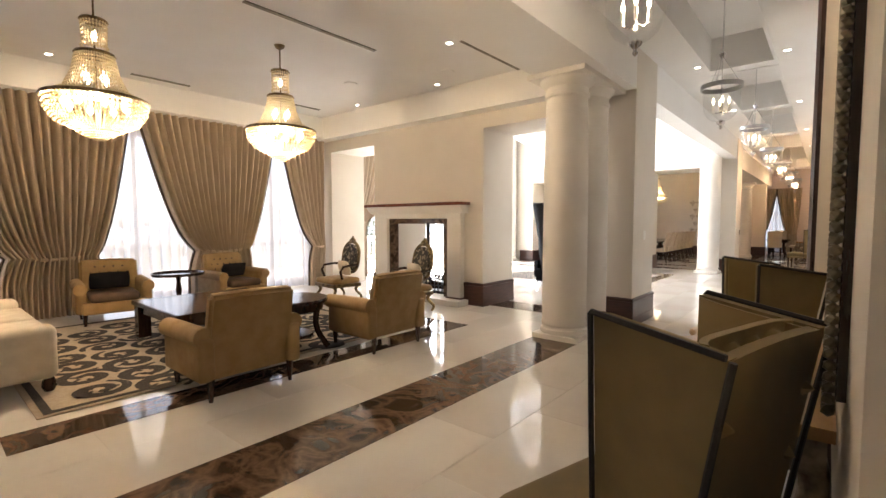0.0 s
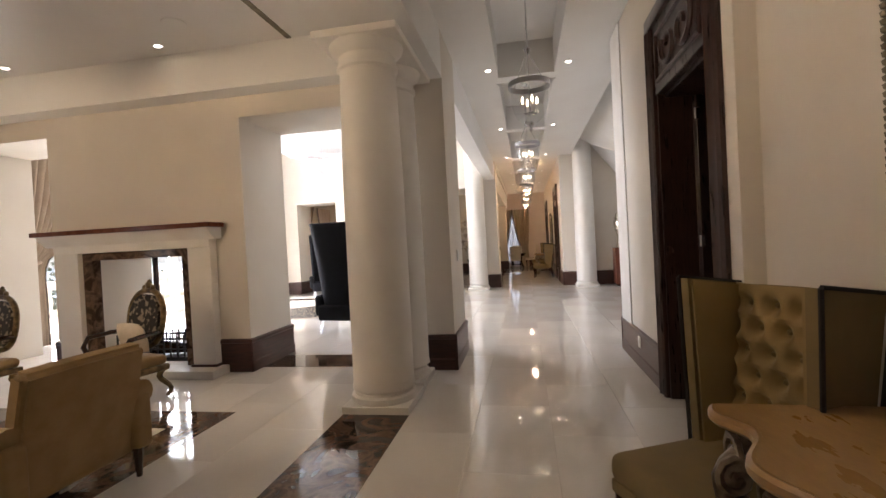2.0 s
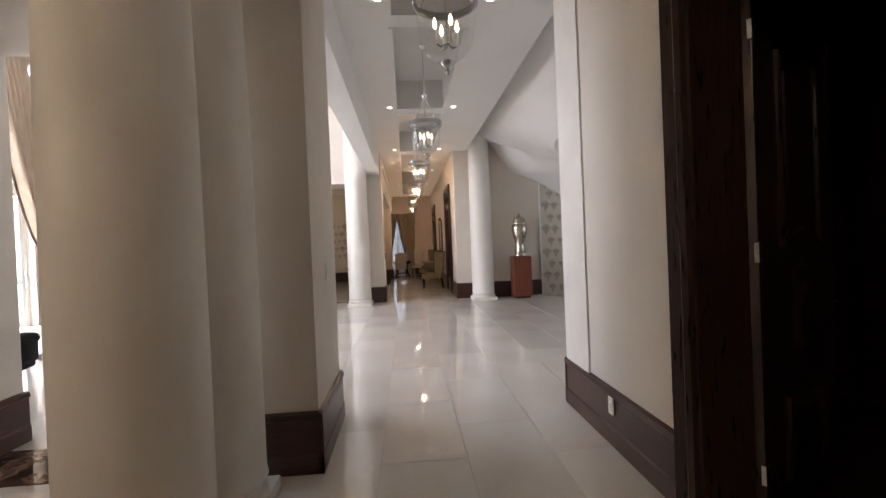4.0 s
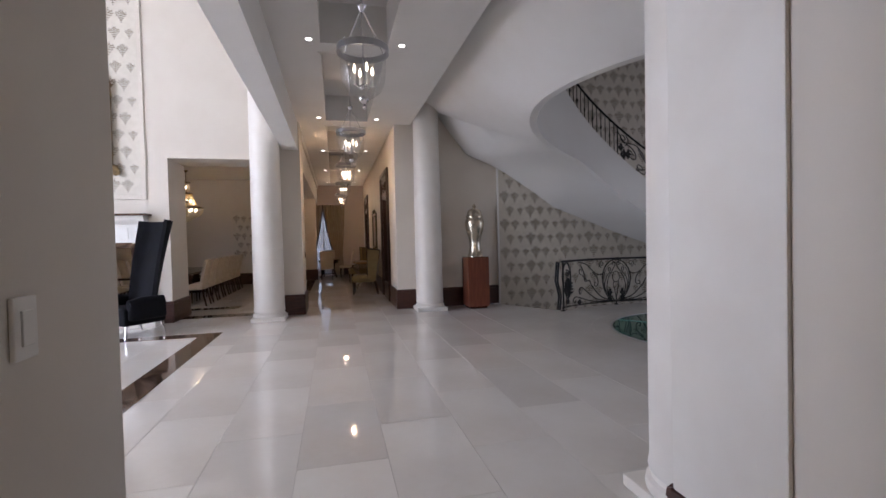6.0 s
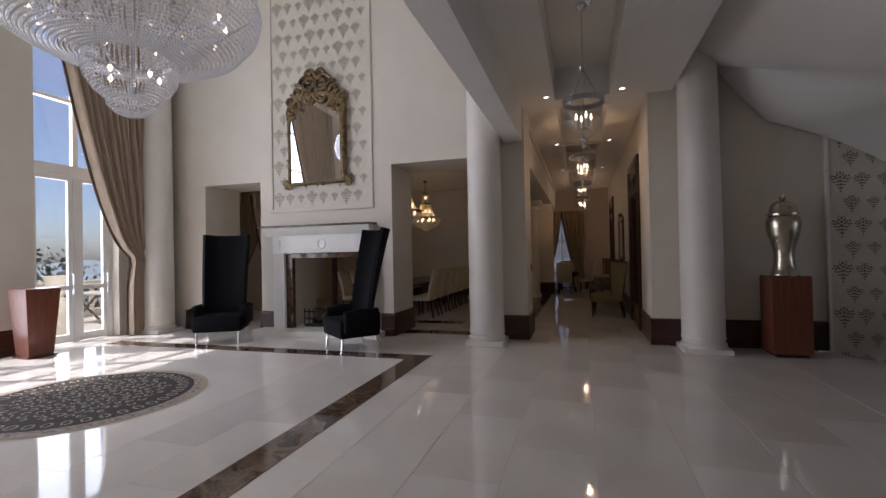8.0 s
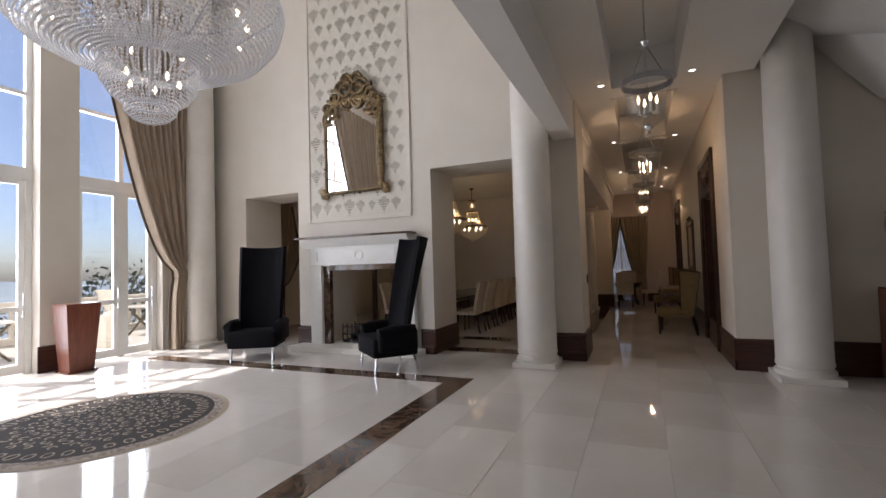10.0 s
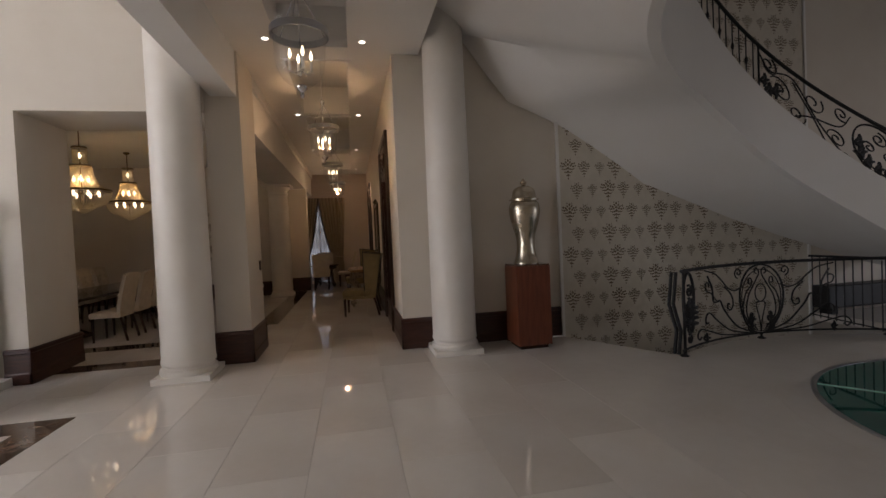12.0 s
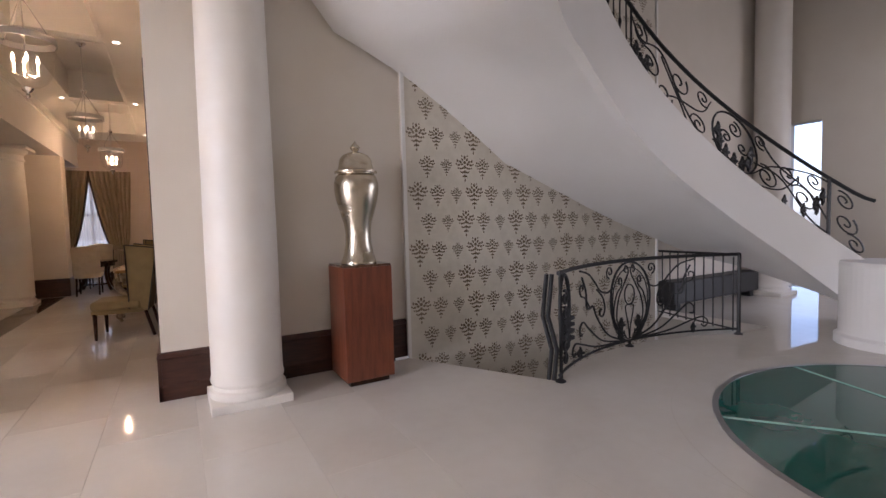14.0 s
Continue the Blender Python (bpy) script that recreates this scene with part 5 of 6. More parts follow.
doorway(0.42, 4.10, 5.30, 2.70, 3.30, "dark stained wooden door casing with carved overpanel")
doorway(0.33, 16.75, 18.1, 2.62, 3.16, "dark wooden door casing in the far corridor")
doorway(0.33, 23.5, 24.9, 2.62, 3.16, "dark wooden door casing at the corridor's end")
for y0, y1, label in ((16.78, 18.07, "closed dark stained wooden door in the far corridor"), (23.53, 24.87, "closed dark stained wooden door at the corridor's end")):
    shut = thing("door", label, "door")
    part("leaf", box(0.52, 0.565, y0 + 0.003, y1 - 0.003, 0.012, 2.585, bevel=0.004), M_DOOR, shut, smooth=False)
    for z0, z1 in ((0.2, 0.9), (1.15, 2.4)):
        part("raised_panel", box(0.505, 0.522, y0 + 0.2, y1 - 0.2, z0, z1, bevel=0.012), M_DOOR, shut, smooth=False)
    part("handle", tube([(0.52, y1 - 0.09, 1.05), (0.46, y1 - 0.09, 1.05), (0.46, y1 - 0.21, 1.05)], 0.011, 8), M_CHROME, shut, "steel lever handle")

door = thing("door", "open dark stained panelled wooden door with oval panel", "door", pose(0.69, 5.26, 0, rz=30))
part("leaf", box(0.0, 1.10, -0.045, 0.0, 0.012, 2.66, bevel=0.004), M_DOOR, door, smooth=False)
for y in (-0.052,):
    part("oval_panel", lathe([(0.0, 0.035), (0.12, 0.03), (0.15, 0.0), (0.19, 0.012), (0.22, 0.0)], 32, squash=1.35), M_DOOR, door, "raised oval panel", m=pose(0.55, -0.045, 1.02, 90))
    for z0, z1, arch in ((1.42, 2.45, -0.10), (0.18, 0.62, 0.10)):
        loop = [(0.28, z0), (0.40, z0 + (0.06 if arch < 0 else 0)), (0.55, z0 + (0.09 if arch < 0 else 0)), (0.70, z0 + (0.06 if arch < 0 else 0)), (0.82, z0), (0.82, z1), (0.70, z1 - (0.06 if arch > 0 else 0)), (0.55, z1 - (0.09 if arch > 0 else 0)), (0.40, z1 - (0.06 if arch > 0 else 0)), (0.28, z1)]
        part("panel_moulding", tube([(u, -0.047, v) for u, v in loop], 0.022, 8, closed=True), M_DOOR, door)
        part("raised_panel", prism([(0.55 + (u - 0.55) * 0.72, (z0 + z1) / 2 + (v - (z0 + z1) / 2) * 0.82) for u, v in loop], "y", -0.058, -0.04), M_DOOR, door, smooth=False)
for z in (0.29, 1.4, 2.50):
    part("hinge", box(-0.02, 0.025, -0.055, -0.03, z - 0.05, z + 0.05, bevel=0.003), M_CHROME, door, "bright steel hinge", smooth=False)
part("handle", tube([(1.02, -0.05, 1.05), (1.02, -0.10, 1.05), (0.90, -0.10, 1.05)], 0.011, 8), M_CHROME, door, "steel lever handle")


def plate(x, y, z, w, h, axis, label, dark=False):
    ob = thing("wall_plate", label, "socket")
    m = M_EBONY if dark else M_PLASTIC
    if axis == "x":
        part("plate", box(x - 0.012, x, y - w / 2, y + w / 2, z - h / 2, z + h / 2, bevel=0.003), m, ob, smooth=False)
        part("rocker", box(x - 0.017, x - 0.01, y - w / 5, y + w / 5, z - h / 4, z + h / 4, bevel=0.002), m, ob, smooth=False)
    else:
        part("plate", box(x - w / 2, x + w / 2, y - 0.012, y, z - h / 2, z + h / 2, bevel=0.003), m, ob, smooth=False)
        part("rocker", box(x - w / 5, x + w / 5, y - 0.017, y - 0.01, z - h / 4, z + h / 4, bevel=0.002), m, ob, smooth=False)
    return ob


plate(0.392, 6.24, 0.30, 0.075, 0.12, "x", "white socket plate in the dark skirting")
plate(-3.0, 23.57, 0.30, 0.12, 0.08, "y", "white socket plate on the dining room skirting")
sw = thing("light_switch", "cream light switch plate on the pier", "light switch")
part("plate", box(-1.66, -1.648, 6.69, 6.77, 1.26, 1.40, bevel=0.003), M_PLASTIC, sw, smooth=False)
part("rocker", box(-1.65, -1.643, 6.71, 6.75, 1.29, 1.37, bevel=0.002), M_PLASTIC, sw, smooth=False)
sw = thing("light_switch", "black light switch plate on the far pier", "light switch")
part("plate", box(-1.63, -1.618, 16.15, 16.23, 1.15, 1.29, bevel=0.003), M_EBONY, sw, smooth=False)

# ---------------------------------------------------------------- stair hall: vase, railings, glass disc, table
ped = thing("pedestal", "tall red-brown wooden display pedestal against the wall", "pedestal", pose(1.98, 14.99, 0.0))
part("recess", box(-0.19, 0.19, -0.19, 0.19, 0.0, 0.05), M_EBONY, ped, smooth=False)
part("body", box(-0.23, 0.23, -0.23, 0.23, 0.05, 1.085, bevel=0.003), M_PLINTHW, ped, smooth=False)
part("top_slab", box(-0.225, 0.225, -0.225, 0.225, 1.085, 1.105, bevel=0.003), M_DARK, ped, "dark stone top", smooth=False)
vase = thing("ginger_jar", "champagne metallic lidded jar standing on the pedestal", "vase", pose(1.98, 14.99, 1.105))
part("jar", lathe([(0.138, 0.0), (0.167, 0.005), (0.165, 0.03), (0.156, 0.04), (0.138, 0.10), (0.121, 0.20), (0.118, 0.28), (0.130, 0.38), (0.160, 0.48), (0.189, 0.58), (0.206, 0.68), (0.206, 0.75), (0.189, 0.81), (0.165, 0.835), (0.165, 0.845)], 48), M_SILVGOLD, vase)
part("lid", lathe([(0.165, 0.845), (0.198, 0.848), (0.198, 0.862), (0.182, 0.868), (0.165, 0.885), (0.156, 0.92), (0.149, 0.97), (0.121, 1.01), (0.066, 1.035), (0.039, 1.04), (0.022, 1.05), (0.039, 1.065), (0.047, 1.085), (0.033, 1.105), (0.011, 1.13), (0.002, 1.15)], 48), M_SILVGOLD, vase, "domed lid with a pointed knob")


def smooth_line(pts, n=8):
    """A soft line through a few control points."""
    p = [Vector(q) for q in pts]
    p = [p[0] * 2 - p[1]] + p + [p[-1] * 2 - p[-2]]
    out = []
    for i in range(1, len(p) - 2):
        for k in range(n):
            t = k / n
            out.append(0.5 * ((2 * p[i]) + (p[i + 1] - p[i - 1]) * t + (2 * p[i - 1] - 5 * p[i] + 4 * p[i + 1] - p[i + 2]) * t * t + (3 * p[i] - p[i - 1] - 3 * p[i + 1] + p[i + 2]) * t ** 3))
    return out + [p[-2]]


def curl(cx, cz, r, start, turns, n=22):
    """A flat spiral from its rim inwards, as (along, height) pairs."""
    return [(cx + r * (1 - 0.82 * k / n) * math.cos(start + turns * 2 * math.pi * k / n), cz + r * (1 - 0.82 * k / n) * math.sin(start + turns * 2 * math.pi * k / n)) for k in range(n + 1)]


def leaf_cluster(bm, place, r):
    for k in range(5):
        a = k * 1.2566
        bmesh.ops.create_icosphere(bm, subdivisions=1, radius=r * 0.5, matrix=Matrix.Translation(Vector(place) + Vector((0.4 * r * math.cos(a), 0, 0.6 * r * math.sin(a)))) @ Matrix.Rotation(a, 4, "Y") @ Matrix.Diagonal((1.5, 0.5, 0.6, 1)))


fence = thing("well_railing", "black wrought iron scrollwork railing round the stair well", "railing")
MPD = R_IN * math.pi / 180          # metres a degree along the rim


def on_floor(s, h):
    """s metres along the rim from the railing's middle, towards the wall jar; h above the floor."""
    return (*rim(90 + s / MPD, R_IN - 0.04), h)


def iron(name, pts, r, host, place, label="", closed=False):
    return part(name, tube([place(*p) for p in pts], r, 6, closed=closed), M_IRON, host, label)


half = 1.60
iron("handrail", [(half - 2 * half * k / 40, 0.99) for k in range(41)], 0.021, fence, on_floor, "iron top rail")
iron("bottom_rail", [(half - 2 * half * k / 40, 0.07) for k in range(41)], 0.013, fence, on_floor)
for s in (-half, 0.0, half - 0.04):
    part("foot", lathe([(0.05, 0.0), (0.05, 0.01), (0.015, 0.03), (0.015, 0.07)], 12, on_floor(s, 0)[:2]), M_IRON, fence)
iron("end_post", [(-half, 0.0), (-half, 1.0)], 0.022, fence, on_floor)
iron("end_post", [(half - 0.06, 0.0), (half - 0.06, 1.0)], 0.018, fence, on_floor)
oval = [(0.34 * math.sin(a) * (1 - 0.10 * math.cos(a)), 0.52 - 0.45 * math.cos(a)) for a in [2 * math.pi * k / 40 for k in range(40)]]
iron("oval_hoop", oval, 0.013, fence, on_floor, closed=True)
iron("oval_hoop", [(0.9 * x, 0.5 + (z - 0.52) * 0.90) for x, z in oval], 0.007, fence, on_floor, closed=True)
iron("ring", [(0.085 * math.cos(a), 0.60 + 0.115 * math.sin(a)) for a in [2 * math.pi * k / 24 for k in range(24)]], 0.008, fence, on_floor, closed=True)
for d in (-1, 1):
    def lines(pts, d=d):
        return [(d * p.x, p.y) for p in (q.to_2d() for q in smooth_line([(x, z, 0) for x, z in pts]))]
    iron("tulip_bar", lines([(0.0, 0.10), (0.02, 0.25), (0.07, 0.46), (0.0, 0.485)]), 0.008, fence, on_floor)
    iron("lyre_bar", lines([(0.06, 0.12), (0.22, 0.32), (0.20, 0.55), (0.10, 0.72), (0.02, 0.86), (0.06, 0.93), (0.09, 0.88), (0.06, 0.85)]), 0.009, fence, on_floor)
    iron("lyre_bar", lines([(0.10, 0.12), (0.28, 0.36), (0.24, 0.60), (0.15, 0.70), (0.14, 0.78), (0.18, 0.80), (0.19, 0.74), (0.165, 0.73)]), 0.009, fence, on_floor)
    iron("scroll", [(d * x, z) for x, z in curl(0.14, 0.32, 0.05, 3.6, 1.2)], 0.007, fence, on_floor)
    iron("scroll", [(d * x, z) for x, z in curl(0.14, 0.17, 0.055, 2.6, 1.3)], 0.007, fence, on_floor)
    iron("shoulder_scroll", lines([(0.30, 0.70), (0.42, 0.66), (0.55, 0.70), (0.66, 0.80), (0.80, 0.90), (1.0, 0.95)]), 0.010, fence, on_floor)
    iron("shoulder_scroll", [(d * x, z) for x, z in curl(0.36, 0.88, 0.07, -1.4, 1.3)], 0.009, fence, on_floor)
    iron("side_scroll", lines([(0.62, 0.72), (0.50, 0.62), (0.46, 0.50), (0.50, 0.42), (0.56, 0.44), (0.55, 0.50), (0.52, 0.49)]), 0.010, fence, on_floor)
    iron("sweep", lines([(0.12, 0.09), (0.40, 0.20), (0.62, 0.42), (0.70, 0.55), (0.76, 0.545), (0.84, 0.56), (0.86, 0.72), (0.95, 0.88)]), 0.011, fence, on_floor)
    iron("sweep", lines([(0.12, 0.08), (0.50, 0.15), (0.78, 0.32), (0.92, 0.42), (1.0, 0.38), (1.0, 0.30), (0.95, 0.30)]), 0.010, fence, on_floor)
    iron("sweep", lines([(0.20, 0.08), (0.62, 0.11), (0.95, 0.20), (1.12, 0.24), (1.2, 0.18), (1.16, 0.12), (1.11, 0.15)]), 0.010, fence, on_floor)
    iron("hook", lines([(0.78, 0.56), (0.88, 0.66), (0.98, 0.70), (1.0, 0.78), (0.94, 0.80), (0.93, 0.75)]), 0.009, fence, on_floor)
    bm = bmesh.new()
    for s, h, r in ((0.15, 0.26, 0.07), (1.0, 0.12, 0.06), (0.17, 0.14, 0.05)):
        leaf_cluster(bm, on_floor(d * s, h), r)
    part("leaves", bm, M_IRON, fence, "cast iron leaves")
# thick scrolled end beside the wallpaper
iron("scroll_end", [(1.42 + 0.14 * math.cos(a), 0.66 + 0.30 * math.sin(a)) for a in [2 * math.pi * k / 30 for k in range(30)]], 0.018, fence, on_floor, closed=True)
for cz, r in ((0.74, 0.075), (0.60, 0.06), (0.30, 0.08), (0.17, 0.06)):
    iron("end_curl", curl(1.40, cz, r, 1.2, 1.4), 0.014, fence, on_floor)
bm = bmesh.new()
for h in (0.35, 0.42, 0.48, 0.54):
    leaf_cluster(bm, on_floor(1.36, h), 0.10)
part("acanthus_leaf", bm, M_IRON, fence, "cast acanthus leaf")
a0 = Vector(on_floor(half, 0))
away = (Vector((2.75, 15.1, 0)) - a0).normalized()
for w in (0.0, 0.05):
    part("return_bar", tube([a0 + away * (0.05 + w) + Vector((0, 0, 0.02)), a0 + away * (0.02 + w) + Vector((0, 0, 0.3)), a0 + away * (0.10 + w) + Vector((0, 0, 0.6)), a0 + away * (0.06 + w) + Vector((0, 0, 0.98))], 0.02, 8), M_IRON, fence, "flat twisted end bar")
# second run down the far side of the well
for k in range(9):
    x = 6.44 + 0.03 * k
    part("bar", tube([(x, 13.9 + 0.14 * k, 0.02 - 0.0 * k), (x, 13.9 + 0.14 * k, 0.95)], 0.009, 6), M_IRON, fence)
part("side_rail", tube([(6.42, 13.86, 0.98), (6.72, 15.1, 0.96)], 0.018, 6), M_IRON, fence)
part("side_base", tube([(6.42, 13.86, 0.05), (6.72, 15.1, 0.05)], 0.012, 6), M_IRON, fence)

# flight down to the basement
for i in range(14):
    a0, a1 = 118 - i * 4.6, 118 - (i + 1) * 4.6
    z = -0.19 * (i + 1)
    part("lower_step", prism([rim(a0, R_IN + 0.03), rim(a1, R_IN + 0.03), rim(a1, outer_rim(a1) - 0.03), rim(a0, outer_rim(a0) - 0.03)], "z", z - 0.2, z), M_TILE, stair, smooth=False)
part("well_wall", lathe([(R_IN + 0.0, -2.9), (R_IN + 0.0, -0.12)], 40, CEN, a0=40, a1=125), M_WALL, stair)

# railing of the stair itself
hrail = thing("stair_railing", "black wrought iron stair railing with scrollwork and bars", "railing")


def on_stair(s, h):
    a = 34 + s / MPD
    return (*rim(a, R_IN - 0.02 + 0.06), stair_top(a) + 0.04 + h)


iron("handrail", [(k * 0.09 - 0.12, 0.71 + 0.05 * math.exp(-k)) for k in range(52)], 0.022, hrail, on_stair, "iron handrail")
iron("base_rail", [(k * 0.09, 0.03) for k in range(52)], 0.012, hrail, on_stair)
for k in range(20):
    s = 2.84 + k * 0.105
    b = part("baluster", tube([on_stair(s, 0.0), on_stair(s, 0.71)], 0.009, 6), M_IRON, hrail)
    if k % 2:
        p = on_stair(s, 0.36)
        part("knop", lathe([(0.009, -0.05), (0.022, 0), (0.009, 0.05)], 8), M_IRON, b, m=pose(*p))
iron("newel", [(0.30, 0.0), (0.30, 0.72)], 0.02, hrail, on_stair)
iron("newel", [(2.76, 0.0), (2.76, 0.71)], 0.014, hrail, on_stair)
iron("medallion", [(1.33 + 0.27 * math.cos(a), 0.36 + 0.31 * math.sin(a)) for a in [2 * math.pi * k / 36 for k in range(36)]], 0.013, hrail, on_stair, closed=True)
bm = bmesh.new()
for k in range(7):
    a = math.pi + k * math.pi / 6
    leaf_cluster(bm, on_stair(1.33 + 0.20 * math.cos(a), 0.36 + 0.22 * math.sin(a)), 0.09)
for s, h, r in ((2.62, 0.22, 0.10), (2.52, 0.30, 0.09), (2.68, 0.32, 0.08), (0.55, 0.14, 0.08), (0.42, 0.30, 0.10), (0.36, 0.45, 0.09), (0.75, 0.10, 0.07)):
    leaf_cluster(bm, on_stair(s, h), r)
part("leaves", bm, M_IRON, hrail, "cast iron leaves")
for cx, cz, r, st_, tn in ((2.62, 0.56, 0.12, 2.0, 1.4), (2.46, 0.36, 0.15, 0.5, 1.5), (2.25, 0.20, 0.11, 3.0, 1.4), (2.05, 0.50, 0.13, 2.4, 1.3), (1.78, 0.22, 0.11, 0.0, 1.5), (1.72, 0.58, 0.09, 4.0, 1.3),
                            (1.33, 0.52, 0.09, 1.5, 1.5), (1.23, 0.36, 0.07, 3.0, 1.3), (1.43, 0.36, 0.07, 0.0, 1.3), (1.02, 0.60, 0.08, 4.2, 1.4), (0.95, 0.24, 0.13, 1.0, 1.6), (0.72, 0.44, 0.12, 2.6, 1.4),
                            (0.55, 0.28, 0.14, 0.4, 1.6), (0.45, 0.56, 0.09, 3.2, 1.4), (0.16, 0.55, 0.10, 1.0, 1.5), (0.14, 0.30, 0.12, 2.2, 1.5), (0.05, 0.12, 0.10, 0.8, 1.4)):
    iron("scroll", curl(cx, cz, r, st_, tn), 0.010, hrail, on_stair)
for pts in ([(2.76, 0.62), (2.6, 0.50), (2.3, 0.62), (2.0, 0.30), (1.7, 0.06)], [(2.3, 0.58), (2.05, 0.30), (1.9, 0.08)], [(2.4, 0.05), (2.1, 0.28), (1.75, 0.40), (1.62, 0.62)], [(1.7, 0.10), (1.45, 0.04), (1.1, 0.06), (0.8, 0.20), (0.6, 0.5)],
            [(1.6, 0.2), (1.2, 0.10), (0.9, 0.40), (0.5, 0.62), (0.3, 0.66)], [(1.05, 0.66), (0.85, 0.48), (0.5, 0.40), (0.3, 0.2)], [(1.1, 0.3), (0.8, 0.34), (0.5, 0.1), (0.3, 0.05)]):
    iron("vine", [(p.x, p.y) for p in smooth_line([(x, z, 0) for x, z in pts])], 0.010, hrail, on_stair)

setting("stair_end_block", lathe([(0.49, 0.0), (0.49, 0.09), (0.46, 0.11), (0.45, 0.12), (0.45, 0.88), (0.44, 0.92), (0.0, 0.92)], 48, (7.17, 12.63)), M_CEIL, "round white plaster block at the foot of the stair", "stair")

bench = thing("low_bench", "long low black bench along the wall below the stair", "bench", pose(8.3, 15.20, 0.0))
part("seat_slab", box(-1.27, 1.27, -0.14, 0.14, 0.10, 0.46, bevel=0.03, seg=3), M_IRON, bench, smooth=False)
for x in (-1.1, 1.1):
    part("foot", box(x - 0.06, x + 0.06, -0.10, 0.10, 0.0, 0.10), M_IRON, bench, smooth=False)

# glass disc in the floor
setting("floor_joint_ring", lathe([(2.030, 0.0), (2.030, 0.0006), (2.034, 0.0006), (2.034, 0.0)], 96, CEN, caps=False), M_GROUT, "circular joint in the marble round the glass disc", "floor")
disc = thing("glass_floor_disc", "round dark green glass panel let into the marble floor", "glass floor", pose(CEN[0], CEN[1], 0))
part("glass_panel", lathe([(0.0, 0.0), (1.72, 0.0), (1.72, -0.06)], 96), M_GREENGL, disc, "green glass")
part("rim", lathe([(1.705, 0.003), (1.75, 0.003), (1.75, -0.03), (1.705, -0.03), (1.705, 0.003)], 96), M_STEEL, disc, "dark steel rim")
for a in (8, 68, 128):
    c, s = math.cos(radians(a)), math.sin(radians(a))
    part("joint_strip", tube([(-1.7 * c, -1.7 * s, -0.006), (1.7 * c, 1.7 * s, -0.006)], 0.016, 6), M_JOINTGL, disc, "pale green joint strip")

rt = thing("round_table", "round polished mahogany table with silvered carved pedestal", "table", pose(CEN[0] + 0.26, CEN[1] - 0.16, 0.002))
part("tabletop", lathe([(0.70, 0.74), (0.78, 0.745), (0.80, 0.77), (0.79, 0.80), (0.0, 0.80)], 56), M_MAHOG, rt, "polished mahogany top")
part("beading", lathe([(0.72, 0.725), (0.745, 0.73), (0.74, 0.745)], 56), M_SILVER, rt)
part("pedestal", lathe([(0.16, 0.10), (0.12, 0.16), (0.10, 0.22), (0.17, 0.30), (0.10, 0.36), (0.12, 0.44), (0.20, 0.52), (0.21, 0.62), (0.12, 0.70), (0.2, 0.74)], 28), M_SILVER, rt, "silvered fluted pedestal")
for k in range(3):
    a = k * 2.094 + 0.5
    c, s = math.cos(a), math.sin(a)
    part("foot", tube([(0.10 * c, 0.10 * s, 0.22), (0.28 * c, 0.28 * s, 0.26), (0.42 * c, 0.42 * s, 0.14), (0.52 * c, 0.52 * s, 0.04), (0.60 * c, 0.60 * s, 0.045)], 0.05, 10, taper=lambda t: 1.1 - 0.5 * t), M_MAHOG, rt, "scrolled mahogany foot")


# ---------------------------------------------------------------- the tall hall
def tall_chair(label, m, first=None):
    if first:
        return tagged(copy_thing(first, m), label)
    ob = thing("high_back_chair", label, "chair", m, "black high back chairs")
    part("seat", box(-0.40, 0.40, -0.30, 0.38, 0.22, 0.50, bevel=0.04, seg=3), M_BLACKFAB, ob)
    rows = []
    for i in range(17):
        k = i / 16
        z, y = 0.30 + 1.62 * k, -0.26 - 0.38 * k ** 1.3
        w = 0.37 + 0.05 * k
        rows.append([(w * u, y + 0.22 * (0.55 + 0.6 * k) * abs(u) ** 3.2 + 0.02, z + (0.03 * abs(u) ** 3 if i == 16 else 0)) for u in [j / 9 - 1 for j in range(19)]])
    part("backrest", grid(rows, thick=0.06), M_BLACKFAB, ob, "tall curved winged back")
    for s in (-1, 1):
        part("arm", box(s * 0.40 - 0.07, s * 0.40 + 0.07, -0.28, 0.32, 0.30, 0.62, bevel=0.05, seg=3), M_BLACKFAB, ob)
        part("arm_pad", tube([(s * 0.41, -0.24, 0.60), (s * 0.41, 0.1, 0.61), (s * 0.41, 0.31, 0.57)], 0.07, 10), M_BLACKFAB, ob)
        for y, t in ((0.31, 0.03), (-0.25, -0.05)):
            part("leg", tube([(s * 0.34, y, 0.23), (s * (0.34), y + t, 0.0)], 0.026, 8, taper=lambda q: 1.1 - 0.35 * q), M_CHROME, ob, "bright metal leg")
    return ob


TC = tall_chair("black velvet high back wing chair facing the hall", pose(-6.98, 14.30, 0.004, rz=208))
tall_chair("black velvet high back wing chair turned beside the fireplace", pose(-4.32, 14.26, 0.004, rz=140), TC)
tall_chair("black velvet high back chair with its back to the lounge", pose(-4.05, 8.75, 0.004, rz=-8), TC)
tall_chair("black velvet high back chair near the lounge opening", pose(-5.9, 8.6, 0.004, rz=12), TC)

